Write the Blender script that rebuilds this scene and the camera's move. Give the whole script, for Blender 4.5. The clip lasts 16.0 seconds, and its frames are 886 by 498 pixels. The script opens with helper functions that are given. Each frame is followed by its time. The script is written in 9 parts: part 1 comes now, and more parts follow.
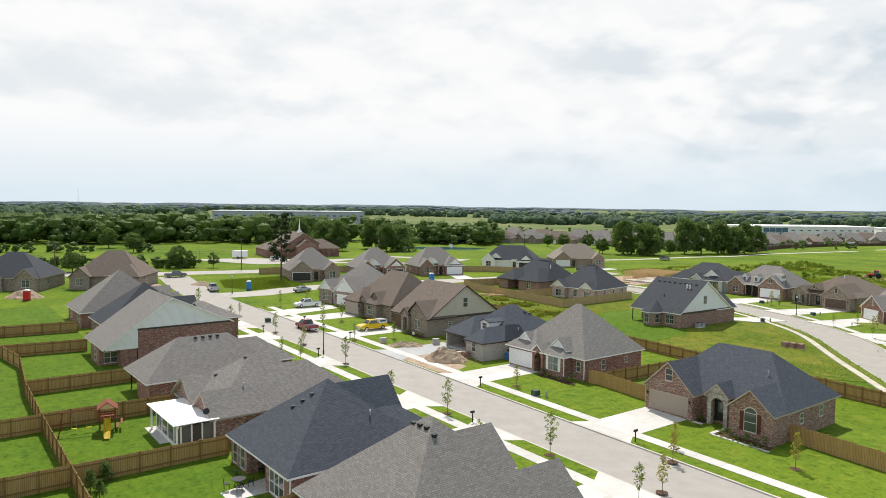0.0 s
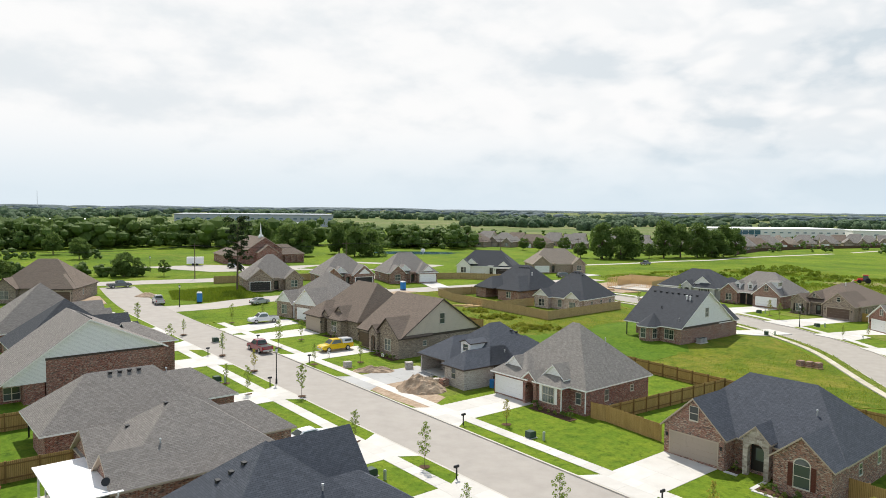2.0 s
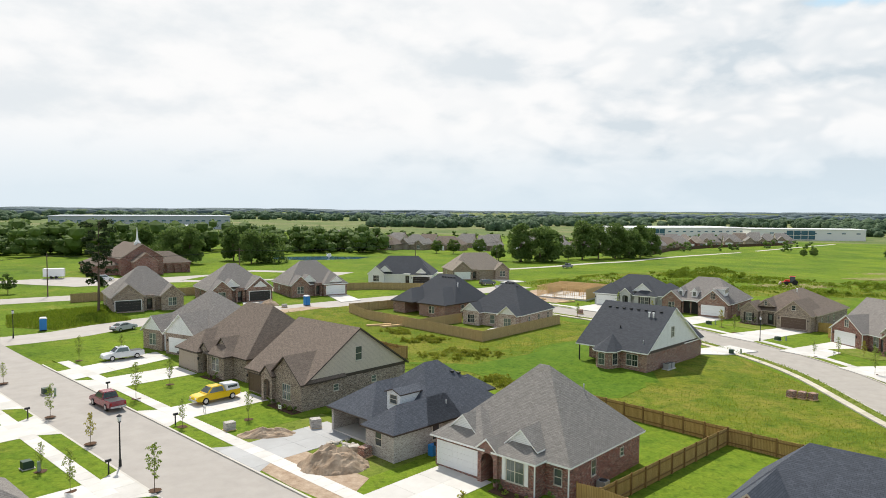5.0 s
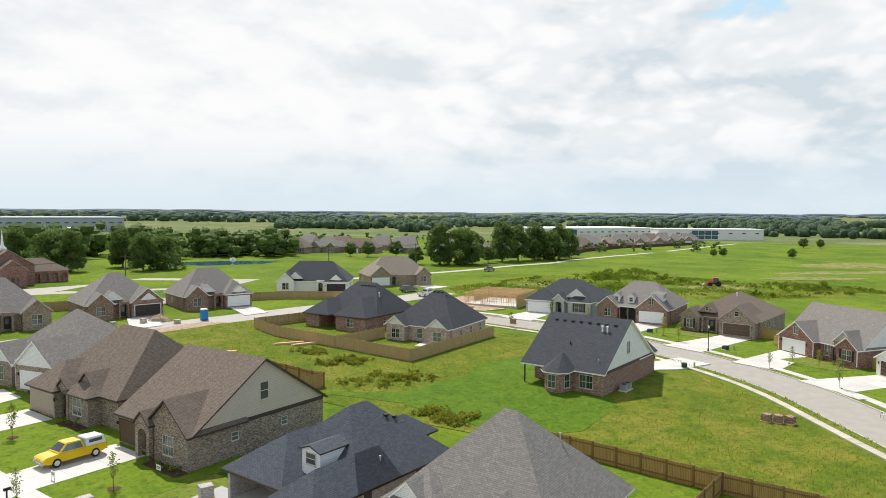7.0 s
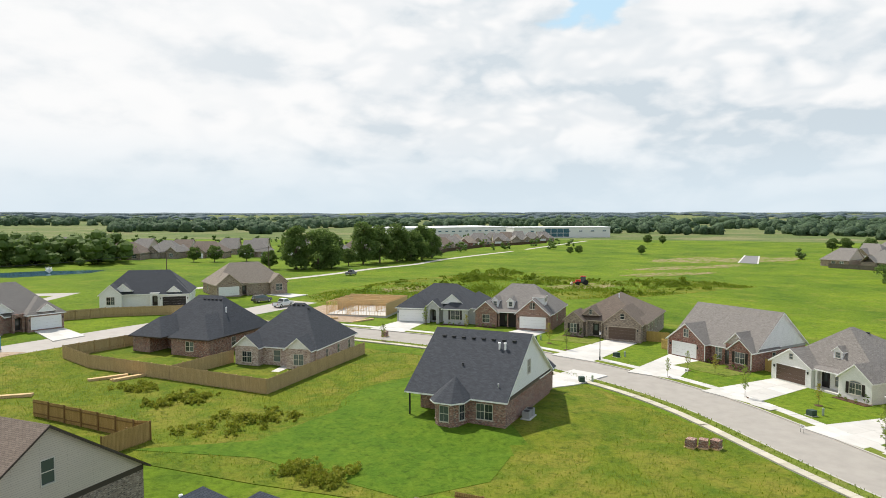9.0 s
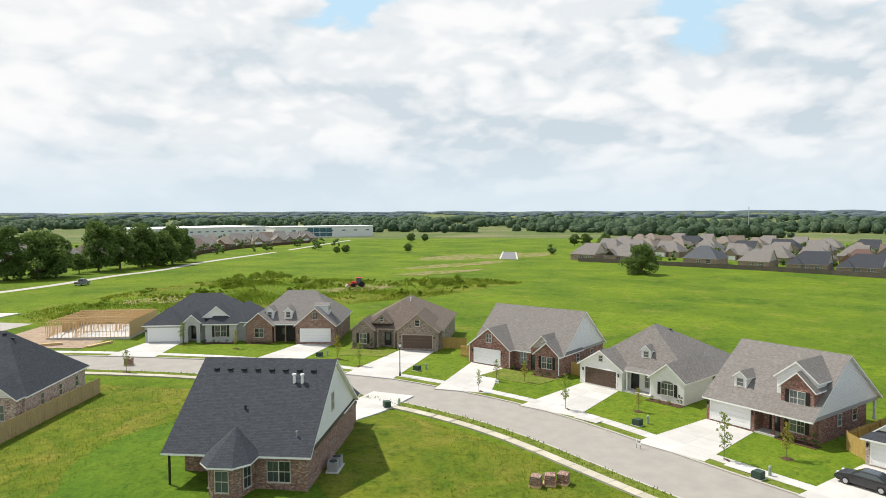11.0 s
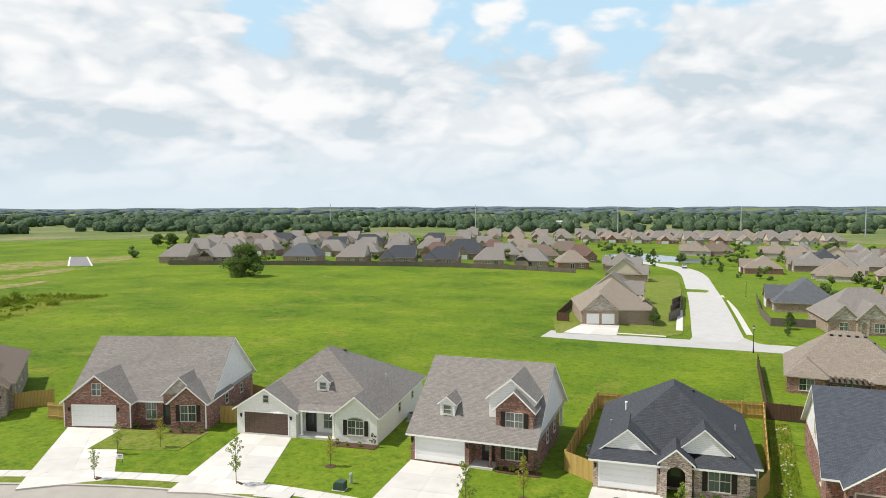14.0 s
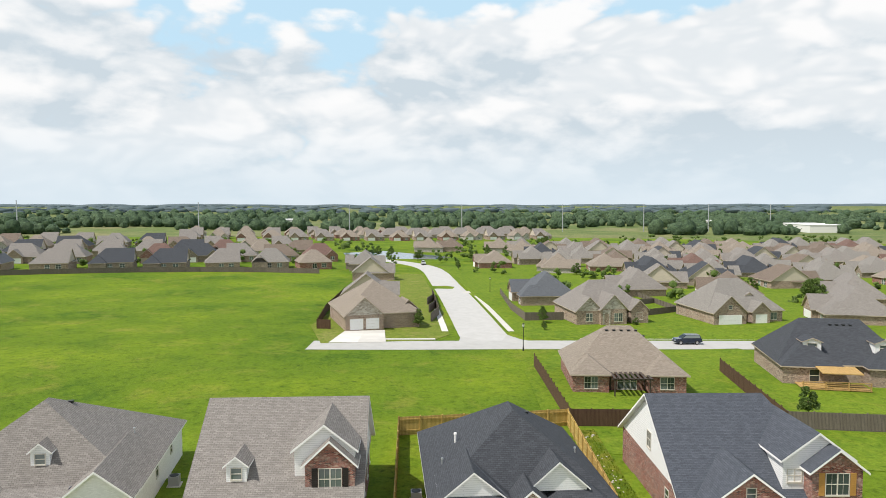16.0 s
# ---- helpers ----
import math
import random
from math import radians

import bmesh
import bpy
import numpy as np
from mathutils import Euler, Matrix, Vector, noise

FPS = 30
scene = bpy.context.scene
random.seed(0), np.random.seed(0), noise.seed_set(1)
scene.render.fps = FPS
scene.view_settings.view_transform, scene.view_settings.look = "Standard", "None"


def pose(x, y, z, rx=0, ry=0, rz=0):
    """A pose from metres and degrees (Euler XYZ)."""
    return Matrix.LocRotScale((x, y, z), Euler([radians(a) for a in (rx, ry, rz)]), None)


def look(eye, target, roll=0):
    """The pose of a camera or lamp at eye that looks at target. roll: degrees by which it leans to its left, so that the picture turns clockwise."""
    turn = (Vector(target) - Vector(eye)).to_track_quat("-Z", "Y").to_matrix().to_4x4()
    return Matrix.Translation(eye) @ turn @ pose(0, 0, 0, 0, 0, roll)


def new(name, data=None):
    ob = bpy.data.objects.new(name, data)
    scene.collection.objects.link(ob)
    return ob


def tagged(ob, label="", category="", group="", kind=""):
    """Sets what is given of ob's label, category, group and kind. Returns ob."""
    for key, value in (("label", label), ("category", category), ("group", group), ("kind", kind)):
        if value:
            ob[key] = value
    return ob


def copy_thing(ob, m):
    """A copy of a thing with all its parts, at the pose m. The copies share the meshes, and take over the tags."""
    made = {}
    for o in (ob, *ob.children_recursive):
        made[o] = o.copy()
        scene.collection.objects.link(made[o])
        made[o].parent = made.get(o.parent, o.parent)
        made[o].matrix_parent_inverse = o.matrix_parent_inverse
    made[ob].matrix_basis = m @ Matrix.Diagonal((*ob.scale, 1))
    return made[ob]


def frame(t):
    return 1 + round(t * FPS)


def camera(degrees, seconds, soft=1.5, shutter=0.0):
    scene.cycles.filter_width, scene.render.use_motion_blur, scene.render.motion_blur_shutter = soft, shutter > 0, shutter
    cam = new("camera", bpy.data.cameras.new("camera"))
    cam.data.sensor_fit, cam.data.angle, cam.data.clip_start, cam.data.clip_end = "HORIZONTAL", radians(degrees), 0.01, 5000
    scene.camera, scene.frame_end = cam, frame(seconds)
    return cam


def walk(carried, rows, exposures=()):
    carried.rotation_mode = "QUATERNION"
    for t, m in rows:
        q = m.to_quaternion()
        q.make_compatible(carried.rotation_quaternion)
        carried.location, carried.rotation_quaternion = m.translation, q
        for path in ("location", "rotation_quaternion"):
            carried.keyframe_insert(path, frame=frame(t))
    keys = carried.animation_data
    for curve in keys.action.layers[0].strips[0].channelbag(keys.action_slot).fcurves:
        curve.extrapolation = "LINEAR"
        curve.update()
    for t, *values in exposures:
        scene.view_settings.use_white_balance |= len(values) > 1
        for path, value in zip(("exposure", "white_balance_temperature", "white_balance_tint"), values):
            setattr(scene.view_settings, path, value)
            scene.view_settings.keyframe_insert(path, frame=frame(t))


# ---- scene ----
cam = camera(65.08, 16.0, 0.9)
PATH = [
    (0.0, look((0.000, 0.000, 24.077), (-0.000, 49.904, 20.986), 0.609)),
    (0.5, look((-0.075, 3.646, 24.115), (0.156, 53.552, 21.059), 0.658)),
    (1.0, look((-0.156, 7.357, 24.129), (0.381, 57.265, 21.137), 0.640)),
    (1.5, look((-0.307, 11.242, 24.146), (0.883, 61.140, 21.188), 0.626)),
    (2.0, look((-0.461, 15.348, 24.084), (1.651, 65.220, 21.197), 0.562)),
    (2.5, look((-0.601, 19.477, 24.153), (2.318, 69.310, 21.285), 0.496)),
    (3.0, look((-0.709, 23.663, 24.202), (3.098, 73.436, 21.338), 0.478)),
    (3.5, look((-0.808, 27.842, 24.202), (3.844, 77.543, 21.345), 0.469)),
    (4.0, look((-0.832, 32.016, 24.233), (5.000, 81.593, 21.380), 0.400)),
    (4.5, look((-0.791, 36.143, 24.264), (6.487, 85.528, 21.419), 0.352)),
    (5.0, look((-0.685, 40.215, 24.279), (8.182, 89.341, 21.447), 0.338)),
    (5.5, look((-0.507, 44.243, 24.274), (10.009, 93.044, 21.463), 0.341)),
    (6.0, look((-0.251, 48.235, 24.248), (11.890, 96.658, 21.461), 0.344)),
    (6.5, look((0.091, 52.201, 24.196), (13.752, 100.219, 21.439), 0.331)),
    (7.0, look((0.553, 56.147, 24.125), (15.622, 103.744, 21.397), 0.315)),
    (7.5, look((1.182, 60.068, 24.051), (17.817, 107.142, 21.351), 0.355)),
    (8.0, look((1.866, 64.016, 23.945), (20.536, 110.323, 21.292), 0.287)),
    (8.5, look((3.064, 68.226, 23.852), (24.435, 113.351, 21.201), 0.106)),
    (9.0, look((4.741, 72.627, 23.763), (29.318, 116.087, 21.075), -0.121)),
    (9.5, look((6.685, 77.049, 23.652), (34.724, 118.356, 20.911), -0.323)),
    (10.0, look((8.683, 81.324, 23.491), (40.206, 120.036, 20.708), -0.431)),
    (10.5, look((10.521, 85.286, 23.252), (45.340, 121.061, 20.464), -0.372)),
    (11.0, look((12.159, 88.870, 22.981), (49.990, 121.447, 20.222), -0.164)),
    (11.5, look((14.108, 92.316, 22.890), (54.804, 121.232, 20.118), -0.101)),
    (12.0, look((16.452, 95.536, 22.876), (59.818, 120.265, 20.065), -0.224)),
    (12.5, look((18.950, 98.514, 22.914), (64.571, 118.770, 20.024), -0.282)),
    (13.0, look((21.662, 101.336, 22.924), (69.072, 116.943, 19.965), -0.280)),
    (13.5, look((24.454, 103.852, 22.921), (73.181, 114.653, 19.914), -0.290)),
    (14.0, look((27.547, 106.159, 22.889), (77.108, 112.010, 19.814), -0.234)),
    (14.5, look((30.768, 108.163, 22.831), (80.663, 109.015, 19.701), -0.225)),
    (15.0, look((34.183, 109.841, 22.789), (83.913, 105.739, 19.601), -0.205)),
    (15.5, look((37.807, 111.173, 22.757), (86.903, 102.285, 19.506), -0.090)),
    (16.0, look((41.466, 112.166, 22.709), (89.483, 98.618, 19.422), -0.085)),
]
walk(cam, PATH)
scene.view_settings.exposure = 0.0

# ---- world and sun ----
SUN_AZ, SUN_EL = radians(-8), radians(57)      # azimuth clockwise from +y
sun_dir = Vector((math.sin(SUN_AZ) * math.cos(SUN_EL), math.cos(SUN_AZ) * math.cos(SUN_EL), math.sin(SUN_EL)))
sun = new("sun", bpy.data.lights.new("sun", "SUN"))
sun.data.energy, sun.data.angle, sun.data.color = 5.0, radians(1.2), (1.0, 0.955, 0.88)
sun.matrix_world = look(sun_dir * 100, (0, 0, 0))

world = bpy.data.worlds.new("world")
scene.world = world
world.use_nodes = True
wn, wl = world.node_tree.nodes, world.node_tree.links
wn.clear()


def wnode(kind, **kw):
    n = wn.new(kind)
    for k, v in kw.items():
        if k == "op":
            n.operation = v
        else:
            n.inputs[k].default_value = v
    return n


def wmath(op, a, b=None, c=None, clamp=False):
    n = wn.new("ShaderNodeMath")
    n.operation, n.use_clamp = op, clamp
    for i, v in enumerate((a, b, c)):
        if v is None:
            continue
        if isinstance(v, (int, float)):
            n.inputs[i].default_value = v
        else:
            wl.new(v, n.inputs[i])
    return n.outputs[0]


def wmix(fac, a, b):
    n = wn.new("ShaderNodeMix")
    n.data_type = "RGBA"
    for i, v in ((0, fac), (6, a), (7, b)):
        if isinstance(v, (int, float)):
            n.inputs[i].default_value = v
        elif isinstance(v, tuple):
            n.inputs[i].default_value = v
        else:
            wl.new(v, n.inputs[i])
    return n.outputs[2]


def wramp(v, lo, hi):
    n = wn.new("ShaderNodeMapRange")
    n.interpolation_type = "SMOOTHSTEP"
    wl.new(v, n.inputs[0])
    n.inputs[1].default_value, n.inputs[2].default_value = lo, hi
    return n.outputs[0]


wtc = wn.new("ShaderNodeTexCoord")
wsep = wn.new("ShaderNodeSeparateXYZ")
wl.new(wtc.outputs["Generated"], wsep.inputs[0])
dx, dy, dz = wsep.outputs
den = wmath("ADD", wmath("MAXIMUM", dz, 0.0), 0.22)
comb = wn.new("ShaderNodeCombineXYZ")
wl.new(wmath("DIVIDE", dx, den), comb.inputs[0])
wl.new(wmath("DIVIDE", dy, den), comb.inputs[1])
wl.new(wmath("MULTIPLY", dz, 1.6), comb.inputs[2])


def wnoise(scale, detail, rough, offset, dist=0.0):
    m = wn.new("ShaderNodeMapping")
    m.inputs["Location"].default_value = offset
    wl.new(comb.outputs[0], m.inputs[0])
    n = wnode("ShaderNodeTexNoise", Scale=scale, Detail=detail, Roughness=rough, Distortion=dist)
    wl.new(m.outputs[0], n.inputs["Vector"])
    return n.outputs["Fac"]


puff = wn.new("ShaderNodeCombineXYZ")
wl.new(dx, puff.inputs[0])
wl.new(dy, puff.inputs[1])
wl.new(wmath("MULTIPLY", dz, 2.1), puff.inputs[2])


def wpuff(scale, detail, rough, offset, dist=0.0):
    m = wn.new("ShaderNodeMapping")
    m.inputs["Location"].default_value = offset
    wl.new(puff.outputs[0], m.inputs[0])
    n = wnode("ShaderNodeTexNoise", Scale=scale, Detail=detail, Roughness=rough, Distortion=dist)
    wl.new(m.outputs[0], n.inputs["Vector"])
    return n.outputs["Fac"]


n_big = wpuff(2.1, 9.0, 0.50, (0.35, 0.8, 0.0), 0.1)
n_up = wpuff(2.1, 5.0, 0.50, (0.35, 0.8, 0.10), 0.1)
n_mid = wpuff(5.5, 8.0, 0.56, (2.4, 1.1, 0.0))
n_mid_up = wpuff(5.5, 8.0, 0.56, (2.4, 1.1, 0.05))
n_puff = wpuff(7.5, 3.0, 0.5, (4.1, 0.3, 0.7), 0.3)
n_det = wnoise(2.6, 7.0, 0.6, (7.3, 2.2, 0.4))
sky = wn.new("ShaderNodeTexSky")
sky.sky_type, sky.sun_disc = "NISHITA", False
sky.sun_elevation, sky.sun_rotation = SUN_EL, SUN_AZ
sky.altitude, sky.air_density, sky.dust_density, sky.ozone_density = 300, 1.0, 1.5, 1.0
# more cloud towards the sun, more open sky away from it
sd = wn.new("ShaderNodeVectorMath")
sd.operation = "DOT_PRODUCT"
wl.new(wtc.outputs["Generated"], sd.inputs[0])
sd.inputs[1].default_value = sun_dir
glow = wmath("MAXIMUM", sd.outputs["Value"], 0.0)
low = wmath("SUBTRACT", 1.0, wramp(dz, 0.15, 0.29))
cover = wmath("ADD", wmath("ADD", wmath("MULTIPLY", n_big, 0.72), wmath("MULTIPLY", n_mid, 0.28)), wmath("ADD", wmath("MULTIPLY", glow, 0.10), wmath("MULTIPLY", low, 0.16)))
east = wramp(dx, -0.1, 0.6)
billow = wmath("ABSOLUTE", wmath("SUBTRACT", n_puff, 0.5))
cover = wmath("ADD", cover, wmath("MULTIPLY", wmath("SUBTRACT", billow, 0.07), 0.35))
high = wramp(dz, 0.38, 0.8)
open_east = wmath("MULTIPLY", wramp(dx, 0.05, 0.75), wramp(dz, 0.15, 0.27))
mask = wramp(wmath("SUBTRACT", cover, wmath("ADD", wmath("MULTIPLY", high, 0.10), wmath("MULTIPLY", open_east, 0.034))), 0.460, 0.514)
under = wmath("ADD", wmath("MULTIPLY", wmath("SUBTRACT", n_up, n_big), 2.3), wmath("MULTIPLY", wmath("SUBTRACT", n_mid_up, n_mid), 1.3))
shade = wramp(wmath("ADD", under, wmath("MULTIPLY", wmath("SUBTRACT", n_det, 0.5), 0.3)), -0.10, 0.46)
shade = wmath("ADD", shade, wmath("MULTIPLY", wmath("MULTIPLY", east, wmath("SUBTRACT", 1.0, wramp(billow, 0.0, 0.13))), 0.5), clamp=True)
shade = wmath("MULTIPLY", shade, wmath("ADD", 0.60, wmath("MULTIPLY", east, 0.40)))
cloud_lit = (9.8, 9.8, 9.8, 1)
cloud_dim = (6.2, 7.05, 7.7, 1)
cloud = wmix(shade, cloud_lit, cloud_dim)
cloud = wmix(wmath("MULTIPLY", wmath("POWER", glow, 2.5), 0.55, clamp=True), cloud, (9.7, 9.65, 9.6, 1))
tint = wmix(0.8, sky.outputs[0], wmix(high, (6.3, 8.9, 10.6, 1), (1.7, 3.0, 5.4, 1)))
air = wmix(mask, tint, cloud)
haze = wmath("SUBTRACT", 1.0, wramp(dz, 0.0, 0.13))
air = wmix(wmath("MULTIPLY", haze, 0.85), air, (7.0, 8.1, 8.9, 1))
wbg = wnode("ShaderNodeBackground", Strength=0.1)
wl.new(air, wbg.inputs[0])
wout = wn.new("ShaderNodeOutputWorld")
wl.new(wbg.outputs[0], wout.inputs[0])

# ---- materials ----


class Nodes:
    """A small wrapper round one node material."""

    def __init__(self, name, rough=0.8, metal=0.0, spec=0.3):
        self.mat = bpy.data.materials.new(name)
        self.mat.use_nodes = True
        self.n, self.l = self.mat.node_tree.nodes, self.mat.node_tree.links
        self.bsdf = self.n["Principled BSDF"]
        self.bsdf.inputs["Roughness"].default_value = rough
        self.bsdf.inputs["Metallic"].default_value = metal
        self.bsdf.inputs["Specular IOR Level"].default_value = spec
        self.tc = self.n.new("ShaderNodeTexCoord")
        self.geo = self.n.new("ShaderNodeNewGeometry")

    def put(self, v, socket):
        if hasattr(v, "is_output"):
            self.l.new(v, socket)
        elif isinstance(v, tuple) and len(v) == 3:
            socket.default_value = (*v, 1)
        else:
            socket.default_value = v

    def noise(self, scale, detail=4.0, rough=0.55, where="pos", stretch=None, dist=0.0):
        v = {"pos": self.geo.outputs["Position"], "uv": self.tc.outputs["UV"], "obj": self.tc.outputs["Object"]}[where]
        if stretch:
            m = self.n.new("ShaderNodeMapping")
            m.inputs["Scale"].default_value = stretch
            self.l.new(v, m.inputs[0])
            v = m.outputs[0]
        t = self.n.new("ShaderNodeTexNoise")
        t.inputs["Scale"].default_value, t.inputs["Detail"].default_value = scale, detail
        t.inputs["Roughness"].default_value, t.inputs["Distortion"].default_value = rough, dist
        self.l.new(v, t.inputs["Vector"])
        return t.outputs["Fac"]

    def bricks(self, w, h, mortar, a, b, m, offset=0.5):
        t = self.n.new("ShaderNodeTexBrick")
        t.inputs["Scale"].default_value = 1.0
        t.inputs["Brick Width"].default_value, t.inputs["Row Height"].default_value = w, h
        t.inputs["Mortar Size"].default_value, t.inputs["Bias"].default_value = mortar, 0.0
        t.offset = offset
        self.l.new(self.tc.outputs["UV"], t.inputs["Vector"])
        for v, s in ((a, "Color1"), (b, "Color2"), (m, "Mortar")):
            self.put(v, t.inputs[s])
        return t

    def calc(self, op, a, b=0.0):
        t = self.n.new("ShaderNodeMath")
        t.operation = op
        self.put(a, t.inputs[0])
        self.put(b, t.inputs[1])
        return t.outputs[0]

    def cells(self, w, h):
        """A random value for each brick of a bond with every second row shifted by half."""
        sp = self.n.new("ShaderNodeSeparateXYZ")
        self.l.new(self.tc.outputs["UV"], sp.inputs[0])
        row = self.calc("FLOOR", self.calc("DIVIDE", sp.outputs[1], h))
        shift = self.calc("MULTIPLY", self.calc("SUBTRACT", 1.0, self.calc("FLOORED_MODULO", row, 2.0)), 0.5)
        col = self.calc("FLOOR", self.calc("ADD", self.calc("DIVIDE", sp.outputs[0], w), shift))
        c = self.n.new("ShaderNodeCombineXYZ")
        self.l.new(col, c.inputs[0])
        self.l.new(row, c.inputs[1])
        t = self.n.new("ShaderNodeTexWhiteNoise")
        t.noise_dimensions = "2D"
        self.l.new(c.outputs[0], t.inputs["Vector"])
        return t.outputs["Value"]

    def tones(self, v, cols, cuts):
        out = cols[0]
        for c, k in zip(cols[1:], cuts):
            out = self.mix(self.calc("GREATER_THAN", v, k), out, c)
        return out

    def ramp(self, v, lo, hi):
        r = self.n.new("ShaderNodeMapRange")
        self.l.new(v, r.inputs[0])
        r.inputs[1].default_value, r.inputs[2].default_value = lo, hi
        return r.outputs[0]

    def mix(self, f, a, b, mode="MIX"):
        t = self.n.new("ShaderNodeMix")
        t.data_type, t.blend_type = "RGBA", mode
        self.put(f, t.inputs[0])
        self.put(a, t.inputs[6])
        self.put(b, t.inputs[7])
        return t.outputs[2]

    def rand(self):
        return self.n.new("ShaderNodeObjectInfo").outputs["Random"]

    def color(self, v):
        self.put(v, self.bsdf.inputs["Base Color"])
        return self

    def bump(self, v, strength=0.3, dist=0.02):
        b = self.n.new("ShaderNodeBump")
        b.inputs["Strength"].default_value, b.inputs["Distance"].default_value = strength, dist
        self.l.new(v, b.inputs["Height"])
        self.l.new(b.outputs[0], self.bsdf.inputs["Normal"])
        return self


def plain(name, col, rough=0.7, metal=0.0, var=0.12, scale=3.0, spec=0.3):
    m = Nodes(name, rough, metal, spec)
    f = m.noise(scale, 5.0, 0.6, "obj")
    dark = tuple(c * (1 - var) for c in col)
    lite = tuple(min(1, c * (1 + var)) for c in col)
    m.color(m.mix(f, dark, lite))
    return m.mat


def shingle(name, a, b, c):
    """Laminated asphalt shingles: rows and tabs, blotches and streaks."""
    m = Nodes(name, 0.92, 0, 0.25)
    t = m.bricks(0.34, 0.145, 0.009, a, b, tuple(0.5 * x for x in a))
    blot = m.noise(0.9, 5.0, 0.6, "uv")
    tab = m.mix(0.38, c, m.tones(m.cells(0.34, 0.145), (a, c, b, tuple(1.2 * x for x in b), tuple(0.75 * x for x in a)), (0.22, 0.52, 0.80, 0.92)))
    col = m.mix(t.outputs["Fac"], m.mix(m.ramp(blot, 0.35, 0.7), tab, m.mix(0.5, tab, c)), tuple(0.55 * x for x in a))
    fine = m.noise(9.0, 3.0, 0.7, "uv", (1.0, 2.2, 1.0))
    col = m.mix(m.ramp(fine, 0.3, 0.72), m.mix(0.3, col, (0, 0, 0), "MIX"), col)
    m.color(m.mix(0.35, col, m.mix(t.outputs["Fac"], col, tuple(0.6 * x for x in a))))
    m.bump(t.outputs["Fac"], 0.4, 0.015)
    return m.mat


def brick(name, cols, mortar, blend=0.5, w=0.21, h=0.075):
    """Mixed brick: bricks of several tones in the wall, with blotches of tone."""
    m = Nodes(name, 0.9, 0, 0.25)
    t = m.bricks(w, h, 0.007, cols[0], cols[1], mortar)
    face = m.tones(m.cells(w, h), (cols[0], cols[1], cols[2], cols[3]), (0.40, 0.66, 0.85))
    face = m.mix(m.ramp(m.noise(3.2, 3.0, 0.6, "uv"), 0.42, 0.66), face, m.mix(0.45, face, cols[2]))
    col = m.mix(t.outputs["Fac"], face, mortar)
    n3 = m.noise(0.5, 3.0, 0.5, "pos")
    m.color(m.mix(m.ramp(n3, 0.35, 0.75), col, m.mix(0.22, col, mortar)))
    m.bump(t.outputs["Fac"], -0.35, 0.01)
    return m.mat


def lap_siding(name, col):
    m = Nodes(name, 0.6, 0, 0.35)
    t = m.bricks(4.0, 0.15, 0.008, col, tuple(0.97 * c for c in col), tuple(0.55 * c for c in col))
    m.color(m.mix(m.noise(0.7, 3.0, 0.5, "pos"), t.outputs["Color"], m.mix(0.9, (0, 0, 0), t.outputs["Color"])))
    m.bump(t.outputs["Fac"], -0.5, 0.015)
    return m.mat


def grass(name, greens, dry, dryness, scale, bump):
    """Grass: patches of several greens and some dry growth, at three scales."""
    m = Nodes(name, 0.95, 0, 0.1)
    big = m.noise(0.035 * scale, 5.0, 0.6)
    mid = m.noise(0.3 * scale, 5.0, 0.62)
    fine = m.noise(2.4, 6.0, 0.75)
    c = m.mix(m.ramp(big, 0.38, 0.62), greens[0], greens[1])
    c = m.mix(m.ramp(mid, 0.42, 0.68), c, greens[2])
    c = m.mix(m.ramp(m.noise(0.11 * scale, 6.0, 0.65, "pos", (1, 1, 1), 0.6), *dryness), c, dry)
    c = m.mix(m.ramp(fine, 0.25, 0.8), m.mix(0.42, c, (0.008, 0.02, 0.004)), m.mix(0.12, c, (0.4, 0.5, 0.1)))
    # shade among the tufts, painted as near-black green mottling
    tuft_shade = m.noise(0.9 * scale ** 0.5, 7.0, 0.72, "pos", (1, 1, 1), 0.5)
    c = m.mix(m.ramp(tuft_shade, 0.50, 0.72), c, m.mix(0.68, c, (0.012, 0.035, 0.003)))
    m.color(c)
    m.bump(m.mix(0.5, fine, m.noise(9.0, 3.0, 0.7)), bump, 0.12)
    return m.mat


def concrete(name, col, dirt):
    m = Nodes(name, 0.85, 0, 0.3)
    f = m.noise(0.55, 5.0, 0.6)
    c = m.mix(m.ramp(f, 0.35, 0.75), col, dirt)
    c = m.mix(m.noise(14.0, 4.0, 0.7), m.mix(0.12, c, (0, 0, 0)), c)
    h = m.n.new("ShaderNodeHueSaturation")
    m.l.new(c, h.inputs["Color"])
    m.l.new(m.ramp(m.rand(), -5.0, 1.3), h.inputs["Value"])
    m.color(h.outputs[0])
    m.bump(m.noise(30.0, 3.0, 0.7), 0.15, 0.01)
    return m.mat


MAT = {}
MAT["roof_dark"] = shingle("shingle_charcoal", (0.047, 0.051, 0.059), (0.084, 0.090, 0.102), (0.064, 0.069, 0.079))
MAT["roof_grey"] = shingle("shingle_weathered", (0.195, 0.18, 0.16), (0.32, 0.298, 0.27), (0.252, 0.234, 0.213))
MAT["roof_taupe"] = shingle("shingle_taupe", (0.19, 0.172, 0.155), (0.318, 0.292, 0.268), (0.25, 0.228, 0.208))
MAT["roof_brown"] = shingle("shingle_brown", (0.145, 0.111, 0.087), (0.24, 0.19, 0.153), (0.192, 0.151, 0.121))
MAT["roof_tan"] = shingle("shingle_tan", (0.22, 0.183, 0.146), (0.352, 0.3, 0.247), (0.28, 0.237, 0.194))
